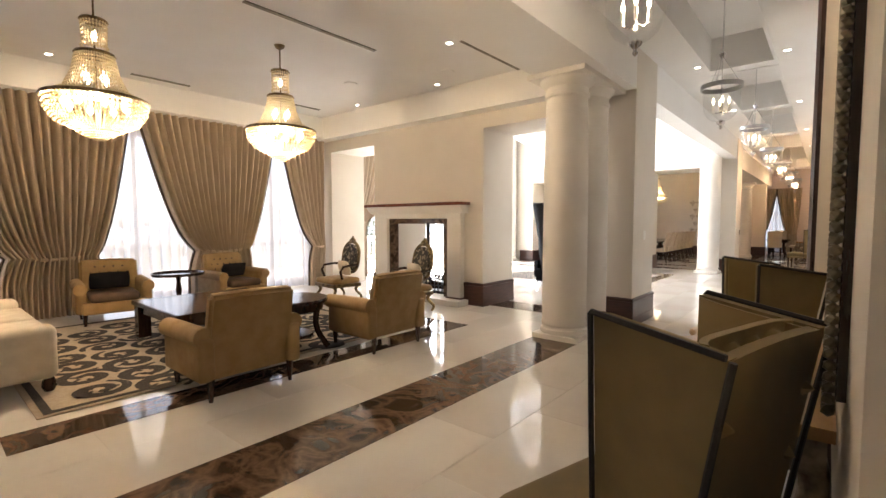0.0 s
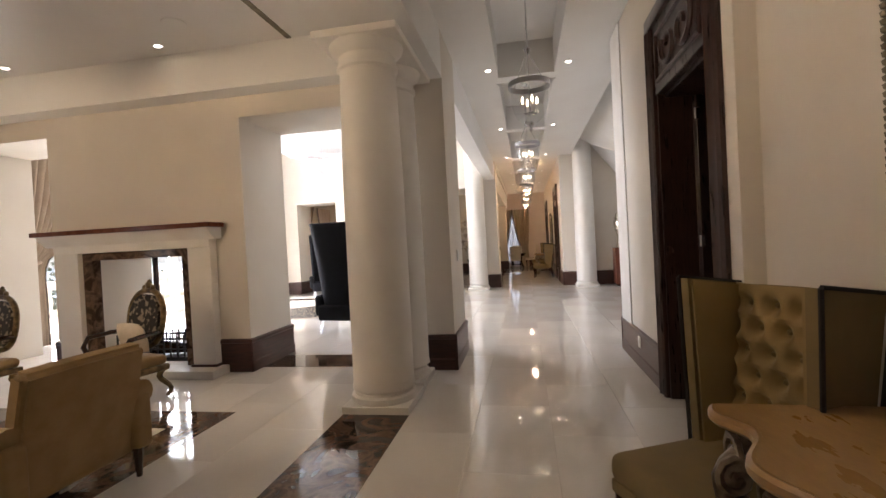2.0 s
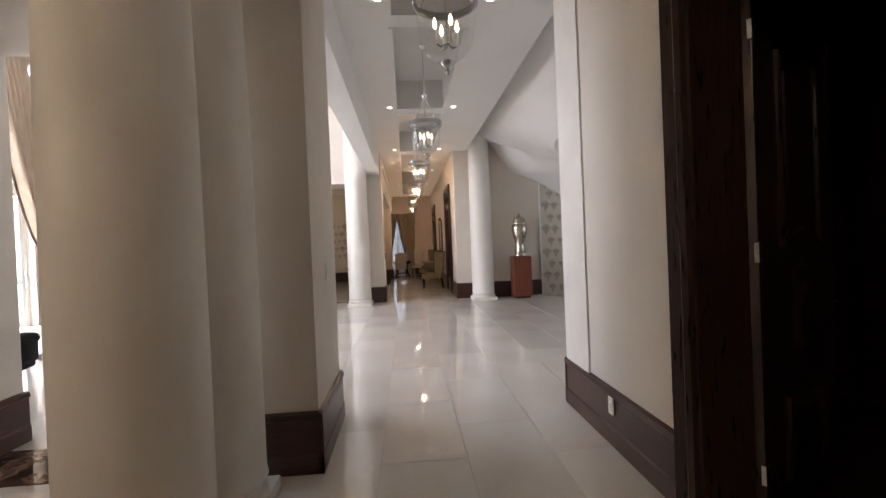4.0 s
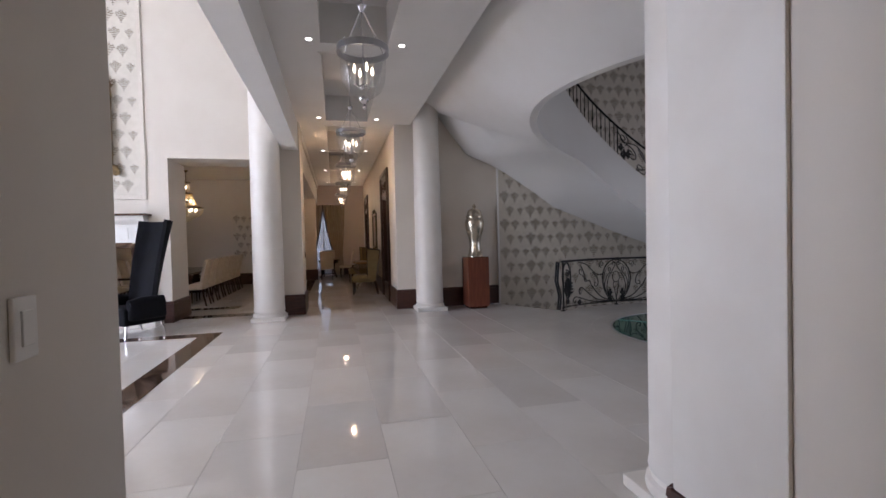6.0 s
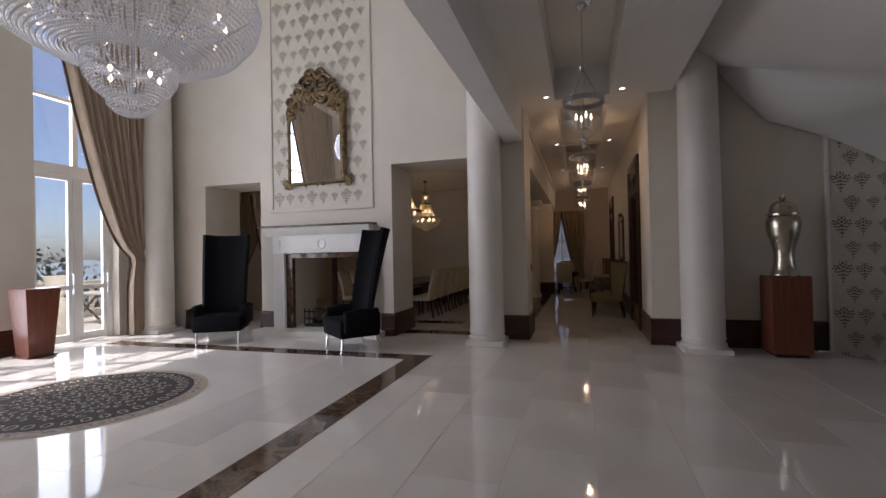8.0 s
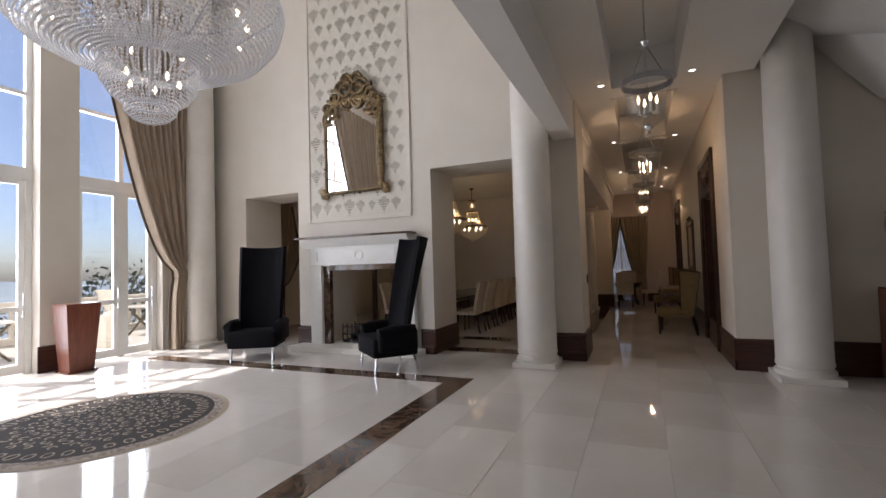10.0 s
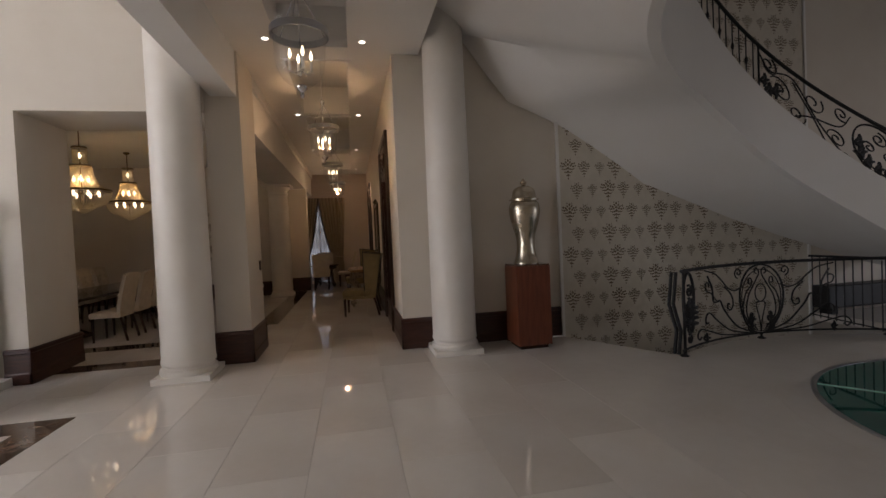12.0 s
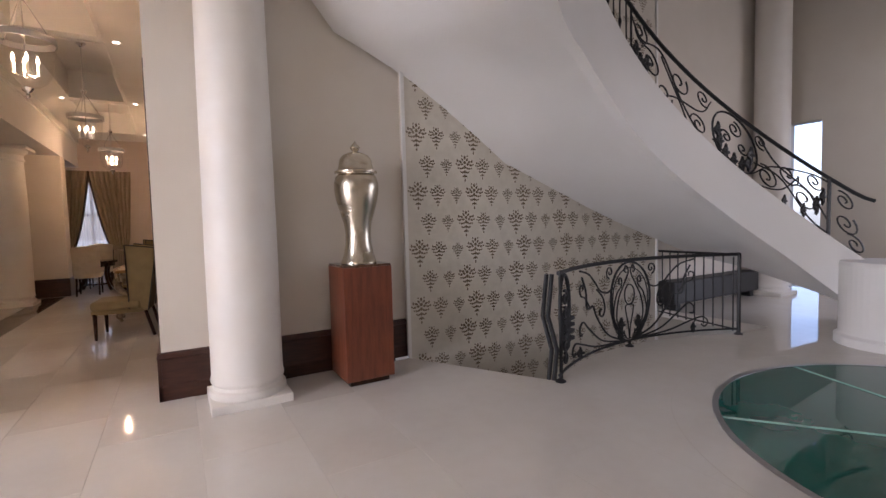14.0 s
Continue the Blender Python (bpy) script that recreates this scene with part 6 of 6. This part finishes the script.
gm = thing("gilt_mirror", "ornate carved gilt mirror over the fireplace", "mirror")
gy = 15.37
gx0, gx1, gz0, gz1 = -6.28, -4.96, 2.88, 4.55
gc = (gx0 + gx1) / 2
arch = [(gc + 0.60 * math.cos(a), gz1 - 0.12 + 0.24 * math.sin(a)) for a in [math.pi * k / 16 for k in range(17)]]
outline = [(gx0 + 0.06, gz0 + 0.06), (gx1 - 0.06, gz0 + 0.06)] + arch
glass = prism(outline, "y", gy - 0.050, gy - 0.040)
for v in glass.verts:
    v.co.y += (v.co.x - gc) * 0.030
part("glass", glass, M_MIRROR, gm, "mirror glass", smooth=False)
part("back_board", prism([(gc + (x - gc) * 1.04, z) for x, z in outline], "y", gy - 0.035, gy - 0.006), M_GOLD, gm, smooth=False)
part("frame", tube([(x, gy - 0.05, z) for x, z in outline], 0.055, 8, closed=True), M_GOLD, gm, "carved gilt frame")
random.seed(11)
bm = bmesh.new()
for k in range(64):
    t = k / 64 * len(outline)
    p, q = outline[int(t)], outline[(int(t) + 1) % len(outline)]
    x, z = p[0] + (q[0] - p[0]) * (t % 1), p[1] + (q[1] - p[1]) * (t % 1)
    bmesh.ops.create_icosphere(bm, subdivisions=1, radius=random.uniform(0.026, 0.05), matrix=Matrix.Translation((x + random.uniform(-0.03, 0.03), gy - 0.07, z + random.uniform(-0.03, 0.03))) @ Matrix.Rotation(random.uniform(0, 3), 4, "Y") @ Matrix.Diagonal((1.5, 0.5, 0.7, 1)))
part("carved_leaves", bm, M_GOLD, gm)
bm = bmesh.new()
for d in (-1, 1):
    for cx, cz, r, st_ in ((0.16, 4.86, 0.20, 0.3), (0.38, 4.74, 0.16, 1.2), (0.55, 4.58, 0.13, 1.6), (0.14, 4.62, 0.14, 2.4), (0.40, 4.48, 0.14, 3.6), (0.54, 4.36, 0.12, 4.0), (0.10, 5.04, 0.12, 0.2)):
        tube([(gc + d * x, gy - 0.07, z) for x, z in curl(cx, cz, r, st_, 1.4)], 0.036, 6, bm)
    for k in range(16):
        u = random.uniform(0.02, 0.62)
        z = 4.5 + random.uniform(0.0, 1.0) * max(0.05, 0.68 - u)
        bmesh.ops.create_icosphere(bm, subdivisions=1, radius=random.uniform(0.04, 0.075), matrix=Matrix.Translation((gc + d * u, gy - 0.06, z)) @ Matrix.Rotation(random.uniform(0, 3), 4, "Y") @ Matrix.Diagonal((1.6, 0.5, 0.6, 1)))
tagged(part("crest", bm, M_GOLD, gm, "pierced carved gilt crest"), kind="stuff")
bm = bmesh.new()
for x in (gx0 + 0.04, gx1 - 0.04):
    for k in range(7):
        bmesh.ops.create_icosphere(bm, subdivisions=1, radius=0.06, matrix=Matrix.Translation((x + random.uniform(-0.09, 0.09), gy - 0.06, gz0 + 0.05 + random.uniform(-0.09, 0.12))) @ Matrix.Diagonal((1.3, 0.5, 0.8, 1)))
tagged(part("corner_carving", bm, M_GOLD, gm), kind="stuff")

pl = thing("planter_stand", "tapered glossy red-brown wooden stand by the window", "stand", pose(-9.1, 12.62, 0.004, rz=-4))
part("foot", box(-0.2, 0.2, -0.2, 0.2, 0, 0.03), M_MAHOG, pl, smooth=False)
bm = box(-0.24, 0.24, -0.24, 0.24, 0.03, 1.08, bevel=0.004)
for v in bm.verts:
    k = 0.70 + 0.30 * v.co.z / 1.1
    v.co.x, v.co.y = v.co.x * k, v.co.y * k
part("body", bm, M_PLINTHW, pl, smooth=False)

# round rug
rr = thing("round_rug", "round oriental rug with dark border on the hall floor", "rug", pose(-5.95, 11.2, 0.004))
part("pile", lathe([(0.0, 0.010), (1.10, 0.010), (1.13, 0.0)], 72), M_RUGMID, rr)
part("dark_border", lathe([(0.80, 0.0115), (1.03, 0.0115), (1.03, 0.009)], 72), M_RUGDARK, rr, "black border")
bm = bmesh.new()
for k in range(40):
    a = 2 * math.pi * k / 40
    tube([((0.915 + (0.05 + 0.02 * t / 8) * math.cos(t * 0.7)) * math.cos(a + 0.045 * math.sin(t * 0.7)), (0.915 + 0.06 * math.cos(t * 0.7)) * math.sin(a + 0.045 * math.sin(t * 0.7)), 0.011) for t in range(9)], 0.012, 4, bm)
for k in range(130):
    r, a = 0.76 * math.sqrt((k + 0.5) / 130), k * 2.39996
    c = (r * math.cos(a), r * math.sin(a))
    tube([(c[0] + 0.035 * math.cos(t * 0.9 + k), c[1] + 0.035 * math.sin(t * 0.9 + k), 0.0105) for t in range(6)], 0.012, 4, bm)
for v in bm.verts:
    v.co.z = min(0.0128, max(0.009, v.co.z))
part("woven_pattern", bm, M_RUGPALE, rr, "cream woven flowers", smooth=False)
part("fringe", lathe([(1.12, 0.002), (1.18, 0.001)], 72), M_RUGPALE, rr)


# hall windows with glazed doors
def hall_window(y0, y1, posts, label):
    w = tagged(thing("window_hall", label, "window"), kind="structure")
    x0, x1 = -9.86, -9.78
    for y in posts:
        part("mullion", box(x0, x1, y - 0.045, y + 0.045, 0.0, 6.9), M_WHITE, w, smooth=False)
    for z, h in ((3.18, 0.10), (4.48, 0.03), (5.75, 0.03), (6.85, 0.05)):
        part("transom", box(x0 - 0.01, x1 + 0.01, y0, y1, z - h, z + h), M_WHITE, w, smooth=False)
    for a, b in zip(posts, posts[1:]):
        leaf = part("door_leaf", box(x0 + 0.01, x1 - 0.01, a + 0.05, b - 0.05, 0.02, 0.16), M_WHITE, w, "white glazed door", smooth=False)
        for u, v, c, d in ((a + 0.05, a + 0.13, 0.16, 3.08), (b - 0.13, b - 0.05, 0.16, 3.08), (a + 0.13, b - 0.13, 0.98, 1.06), (a + 0.13, b - 0.13, 3.0, 3.08)):
            part("stile", box(x0 + 0.01, x1 - 0.01, u, v, c, d), M_WHITE, leaf, smooth=False)
        g = part("pane", box(-9.823, -9.817, a + 0.05, b - 0.05, 0.16, 6.85), M_GLASS, w, "clear pane", smooth=False)
        g.visible_shadow = False
        part("pull_handle", tube([(-9.75, b - 0.09, 0.9), (-9.72, b - 0.09, 0.92), (-9.72, b - 0.09, 1.25), (-9.75, b - 0.09, 1.27)], 0.010, 6), M_CHROME, leaf, "steel pull handle")
    return w


hall_window(7.7, 12.34, (7.74, 8.66, 9.57, 10.48, 11.38, 12.30), "tall white framed hall window with glazed doors")
hall_window(12.9, 14.4, (12.94, 13.72, 14.36), "tall narrow white framed hall window with glazed doors")
drape("hall_curtain", -9.35, 12.95, 14.75, 6.9, (14.48, 14.80, 1.55), (14.42, 14.82), "tall taupe drape with fringed edge tied beside the column", folds=11, bound=(0,), amp=0.12)
drape("hall_curtain", -9.35, 7.25, 10.3, 6.9, (7.25, 7.72, 1.55), (7.2, 7.76), "tall taupe drape with fringed edge at the hall window's far side", folds=13, bound=(1,), amp=0.06)
drape("passage_curtain", -8.2, 16.6, 17.6, 3.0, (17.2, 17.55, 1.2), (17.15, 17.55), "taupe drape seen through the small opening", folds=8, bound=(0,))

# ---------------------------------------------------------------- dining room and far corridor
def dining_chair(label, m, first=None):
    if first:
        return tagged(copy_thing(first, m), label)
    ob = thing("dining_chair", label, "chair", m, "dining chairs")
    part("seat", box(-0.25, 0.25, -0.24, 0.26, 0.40, 0.50, bevel=0.035, seg=2), M_PALEFAB, ob, "cream padded seat")
    rows = [[(0.25 * u * (1 + 0.06 * i / 10), -0.22 - 0.14 * (i / 10) ** 1.4 - 0.02 * (1 - u * u), 0.42 + 0.68 * i / 10 + (0.04 * (1 - u * u) if i == 10 else 0)) for u in [j / 4 - 1 for j in range(9)]] for i in range(11)]
    part("backrest", grid(rows, thick=0.06), M_PALEFAB, ob, "tall cream back")
    for x in (-0.21, 0.21):
        part("front_leg", lathe([(0.016, 0), (0.026, 0.4)], 8, (x, 0.21)), M_EBONY, ob)
        part("back_leg", tube([(x, -0.30, 0.0), (x, -0.21, 0.42)], 0.02, 6), M_EBONY, ob)
    return ob


dt = thing("dining_table", "long dark polished dining table with glassware", "table", pose(-5.3, 20.0, 0.004))
part("tabletop", box(-0.62, 0.62, -2.4, 2.4, 0.71, 0.76, bevel=0.012), M_EBONY, dt, smooth=False)
for y in (-1.5, 1.5):
    part("pedestal", lathe([(0.30, 0), (0.28, 0.05), (0.10, 0.14), (0.13, 0.4), (0.09, 0.55), (0.2, 0.71)], 20, (0, y)), M_EBONY, dt)
DCH = dining_chair("cream upholstered dining chair with dark legs at the table", pose(-4.38, 17.95, 0.004, rz=90))
for k in range(1, 7):
    dining_chair("cream upholstered dining chair with dark legs at the table", pose(-4.38, 17.95 + 0.68 * k, 0.004, rz=90), DCH)
for k in range(7):
    dining_chair("cream upholstered dining chair on the table's far side", pose(-6.22, 17.95 + 0.68 * k, 0.004, rz=-90), DCH)
for k in range(3):
    h = thing("glass_vase", "clear glass vase standing on the dining table", "vase", pose(-5.3, 18.4 + 0.5 * k, 0.766))
    part("bowl", lathe([(0.05, 0), (0.07, 0.02), (0.10, 0.14), (0.06, 0.26), (0.08, 0.30)], 20), M_BELL, h)
drape("dining_curtain", -9.5, 17.0, 19.0, 3.6, (17.1, 17.6, 1.1), (17.05, 17.65), "taupe drape of the dining room window", folds=12)
for tie, y0, y1, low, bound in (((0.46, 0.80, 1.0), 0.0, 0.95, (0.42, 0.84), (0,)), ((-0.80, -0.46, 1.0), -0.95, 0.0, (-0.84, -0.42), (1,))):
    ec = drape("end_curtain", 0.0, y0, y1, 3.12, tie, low, "taupe drape swept aside at the corridor's end window", folds=8, bound=bound)
    ec.matrix_basis = pose(-1.45, 26.42, 0, rz=-90)
ew = tagged(thing("window_end", "white framed window at the corridor's end", "window"), kind="structure")
for a, b, c, d in ((-2.08, -2.01, 0.25, 3.0), (-0.89, -0.82, 0.25, 3.0), (-1.49, -1.42, 0.25, 3.0), (-2.01, -0.89, 1.9, 1.98), (-2.01, -0.89, 0.25, 0.33)):
    part("window_frame", box(a, b, 26.7, 26.76, c, d), M_WHITE, ew, smooth=False)
rows = [[(-2.07 + 1.24 * j / 60, 26.54 + 0.02 * math.sin(j * 1.2), z) for j in range(61)] for z in (0.1, 2.9)]
es = thing("sheer_curtain", "translucent white voile at the end window", "curtain")
part("voile", grid(rows), M_SHEER, es)
tb = round_table(pose(-1.25, 25.0, 0.004), 0.45, 0.75, "small round dark table near the end window", M_EBONY)
for x, y, r in ((-0.55, 25.0, 90), (-1.3, 24.3, 0), (-1.25, 25.75, 180)):
    dining_chair("cream upholstered chair round the small far table", pose(x, y, 0.004, rz=r), DCH)
sc = thing("wall_sconce", "small lit wall sconce with a pale shade", "wall lamp", pose(-3.34, 23.6, 2.15))
part("back_plate", box(-0.04, 0.04, -0.015, 0.0, -0.1, 0.1, bevel=0.005), M_GOLD, sc, smooth=False)
part("arm", tube([(0, 0, -0.05), (0, -0.08, -0.07), (0, -0.1, 0.0)], 0.008, 6), M_GOLD, sc)
part("shade", lathe([(0.03, 0.0), (0.055, 0.03), (0.05, 0.11), (0.035, 0.13)], 16, (0, -0.1)), glow("lit_shade", (1.0, 0.8, 0.55), 2.5), sc, "lit shade")
round_table(pose(-3.37, 23.2, 0.004), 0.28, 0.62, "small dark side table below the sconce", M_EBONY)

# ---------------------------------------------------------------- outside
setting("terrace", box(-15.0, -9.9, -6.0, 24.0, -0.30, -0.05), M_TERRACE, "pale stone terrace outside the windows", "terrace")
setting("ground", box(-900, -15.0, -700, 700, -9.0, -8.0), M_HAZELAND, "land falling away to the horizon, haze put into its colour", "ground")
# added out of view so that no direct sun enters the lounge
setting("porch_roof", box(-13.2, -9.86, -6.0, 6.9, 3.7, 4.1), M_FACADE, "unseen slab over the lounge terrace, added to keep sun out", "roof")


def balustrade(x, y0, y1):
    ob = thing("balustrade", "pale stone balustrade along the terrace edge", "balustrade")
    part("plinth_course", box(x - 0.14, x + 0.14, y0, y1, -0.05, 0.10), M_FACADE, ob, smooth=False)
    part("coping", box(x - 0.16, x + 0.16, y0, y1, 0.82, 0.95, bevel=0.02), M_FACADE, ob, smooth=False)
    n = int((y1 - y0) / 0.30)
    for k in range(n):
        part("baluster", lathe([(0.07, 0.10), (0.05, 0.16), (0.085, 0.32), (0.05, 0.58), (0.06, 0.74), (0.075, 0.82)], 8, (x, y0 + 0.15 + 0.30 * k)), M_FACADE, ob)
    return ob


balustrade(-14.6, -4.0, 20.0)
wing = thing("terrace_wing", "pale rendered terrace wing with balcony and columns", "building")
part("upper_wall", box(-14.8, -10.8, 18.6, 22.0, 3.1, 4.35), M_FACADE, wing, smooth=False)
part("back_wall", box(-14.8, -10.8, 21.7, 22.0, -0.05, 3.1), M_FACADE, wing, smooth=False)
for x in (-14.4, -12.9, -11.3):
    part("column", lathe([(0.26, -0.05), (0.26, 0.1), (0.2, 0.16), (0.18, 2.8), (0.25, 2.95), (0.25, 3.1)], 20, (x, 18.95)), M_FACADE, wing)
for k in range(26):
    part("balcony_bar", tube([(-14.7 + k * 0.15, 18.7, 4.35), (-14.7 + k * 0.15, 18.7, 5.25)], 0.012, 5), M_IRON, wing)
part("balcony_rail", tube([(-14.75, 18.7, 5.25), (-10.85, 18.7, 5.25)], 0.025, 6), M_IRON, wing)


def terrace_table(x, y, label):
    ob = thing("terrace_table", label, "table", pose(x, y, -0.05))
    part("tabletop", box(-0.65, 0.65, -0.4, 0.4, 0.72, 0.76, bevel=0.008), M_TERRACE, ob, smooth=False)
    for s in (-1, 1):
        for d in (-1, 1):
            part("cross_leg", tube([(s * 0.45, d * 0.32, 0.0), (s * 0.45, -d * 0.32, 0.72)], 0.03, 6), M_BRONZE, ob)
    return ob


terrace_table(-12.2, 12.6, "small crossed leg table on the terrace")
terrace_table(-12.6, 16.2, "crossed leg table farther along the terrace")
urn = thing("terrace_urn", "pale stone urn on the terrace", "urn", pose(-11.6, 14.6, -0.05))
part("foot", box(-0.22, 0.22, -0.22, 0.22, 0, 0.7), M_FACADE, urn, smooth=False)
part("bowl", lathe([(0.15, 0.7), (0.08, 0.8), (0.2, 1.0), (0.26, 1.2), (0.3, 1.25), (0.24, 1.25)], 24), M_FACADE, urn)


def tree(x, y, h, seed):
    random.seed(seed)
    ob = thing("tree", "bare branched garden tree beyond the terrace", "tree", pose(x, y, -8.0), "garden trees")
    limbs, tips = bmesh.new(), []
    tube([(0, 0, 0), (0.1, 0, h * 0.3), (0, 0.1, h * 0.55)], 0.22, 8, limbs, taper=lambda t: 1 - 0.5 * t)
    for k in range(12):
        a, e = k * 2.4, random.uniform(0.5, 1.1)
        p0 = Vector((0, 0.05, h * random.uniform(0.3, 0.55)))
        p2 = p0 + Vector((math.cos(a) * math.cos(e), math.sin(a) * math.cos(e), math.sin(e))) * h * random.uniform(0.3, 0.45)
        tube([p0, (p0 + p2) / 2 + Vector((0, 0, 0.2)), p2], 0.07, 5, limbs, taper=lambda t: 1 - 0.8 * t)
        for q in range(4):
            p3 = p2.lerp(p0, random.uniform(0, 0.5)) + Vector((random.uniform(-1, 1), random.uniform(-1, 1), random.uniform(0.1, 1))) * h * 0.13
            tube([p2.lerp(p0, 0.4), p3], 0.025, 4, limbs)
            tips.append(p3)
    part("trunk", limbs, M_BRONZE, ob)
    leaves = bmesh.new()
    for p in tips:
        for q in range(14):
            c = p + Vector((random.gauss(0, 0.5), random.gauss(0, 0.5), random.gauss(0, 0.4)))
            d, e = Vector((random.uniform(-1, 1), random.uniform(-1, 1), random.uniform(-1, 1))).normalized() * 0.16, Vector((random.uniform(-1, 1), random.uniform(-1, 1), random.uniform(-1, 1))).normalized() * 0.12
            leaves.faces.new([leaves.verts.new(c + d), leaves.verts.new(c + e), leaves.verts.new(c - d), leaves.verts.new(c - e)])
    part("crown", leaves, M_LEAF, ob, smooth=False)
    return ob


for i, (x, y, h) in enumerate(((-26, 15, 10.5), (-30, 24, 10.8), (-34, 31, 11.0), (-24, 21, 9.2), (-40, 12, 11.5), (-28, 6, 9.6))):
    tree(x, y, h, 20 + i)
bm = bmesh.new()
rows = [[(-300 - 60 * i + 25 * math.sin(j * 0.7), -500 + 25 * j, -8.5 + (0, 6 + 4 * math.sin(j * 0.5) + 3 * math.sin(j * 1.3), 2)[i]) for j in range(45)] for i in range(3)]
# the hills' blue is haze painted into their material
setting("backdrop_hills", grid(rows), M_HAZELAND, "low hills on the horizon, coloured blue by painted haze", "hill")

# ---------------------------------------------------------------- floor tiles, last
TW, TL, GAP = 0.61, 1.20, 0.0008
FLOOR = bpy.data.objects["floor"]


def tile_mesh(w, l):
    bm = bmesh.new()
    c = 0.0012
    lo = [(-w / 2, -l / 2), (w / 2, -l / 2), (w / 2, l / 2), (-w / 2, l / 2)]
    a = [bm.verts.new((x, y, -0.02)) for x, y in lo]
    b = [bm.verts.new((x, y, -c)) for x, y in lo]
    d = [bm.verts.new((x * (1 - 2 * c / w), y * (1 - 2 * c / l), 0.0)) for x, y in lo]
    for p, q in ((a, b), (b, d)):
        for i in range(4):
            bm.faces.new((p[i], p[(i + 1) % 4], q[(i + 1) % 4], q[i]))
    bm.faces.new(d)
    me = bpy.data.meshes.new("tile")
    bm.to_mesh(me)
    bm.free()
    me.materials.append(M_TILE)
    return me


TILE = tile_mesh(TW - GAP * 2, TL - GAP * 2)
rest = bmesh.new()
count = 0
for i in range(-14, 6):
    x0 = -1.265 + TW * i
    for j in range(-4, 30):
        y0 = 9.86 + TL * (j - 8) - (0.0 if i % 2 == 0 else 0.6)
        x1, y1 = x0 + TW, y0 + TL
        if x1 > 1.83 or y1 > 27.4 or y1 < -3.9 or (x0 > 0.2 and y0 > 15.2) or (x0 > 0.5 and y1 < 7.4) or (y0 > 15.4 and x1 > 0.6):
            continue
        if -4.4 < x0 and 0.5 < y0 < 19.0 and count < 300:
            t = new("tile", TILE)
            t.parent = FLOOR
            t.location = (x0 + TW / 2, y0 + TL / 2, 0.0)
            count += 1
        else:
            g = GAP
            v = [rest.verts.new(p) for p in ((x0 + g, y0 + g, 0), (x1 - g, y0 + g, 0), (x1 - g, y1 - g, 0), (x0 + g, y1 - g, 0), (x0 + g, y0 + g, -0.01), (x1 - g, y0 + g, -0.01), (x1 - g, y1 - g, -0.01), (x0 + g, y1 - g, -0.01))]
            for f in ((0, 1, 2, 3), (0, 4, 5, 1), (1, 5, 6, 2), (2, 6, 7, 3), (3, 7, 4, 0)):
                rest.faces.new([v[k] for k in f])
ob = part("far_tiles", rest, M_TILE, FLOOR, "polished cream marble tiles", smooth=False)
tagged(ob, kind="stuff")
bm = box(0.55, 1.80, 7.2, 15.38, -0.10, -0.0025)
setting("floor_edge", bm, M_TILE, "cream marble floor strip beside the stair hall", "floor")
joints = bmesh.new()


def joint(x0, y0, x1, y1):
    """A fine joint line on the stair hall's marble, left out inside the ring and over the well."""
    n = 60
    for k in range(n):
        ax, ay, bx, by = x0 + (x1 - x0) * k / n, y0 + (y1 - y0) * k / n, x0 + (x1 - x0) * (k + 1) / n, y0 + (y1 - y0) * (k + 1) / n
        mx, my = (ax + bx) / 2 - CEN[0], (ay + by) / 2 - CEN[1]
        if math.hypot(mx, my) < 2.03 or (math.hypot(mx, my) > 2.85 and my > 0.8) or (ay > 14.9 and ax > 2.5):
            continue
        w = 0.001
        vertical = abs(x1 - x0) < 1e-6
        p = ((ax - w, ay), (ax + w, ay), (bx + w, by), (bx - w, by)) if vertical else ((ax, ay - w), (bx, by - w), (bx, by + w), (ax, ay + w))
        joints.faces.new([joints.verts.new((u, v, 0.0005)) for u, v in p])


for i in range(6, 15):
    x0 = -1.265 + TW * i
    joint(x0, 7.5, x0, 15.3)
    for j in range(6):
        y0 = 8.06 + TL * j - (0.0 if i % 2 == 0 else 0.6)
        if 7.5 < y0 < 15.3:
            joint(x0, y0, x0 + TW, y0)
tagged(part("tile_joint", joints, M_GROUT, bpy.data.objects["floor_stair_hall"], "fine joint lines", smooth=False), kind="stuff")
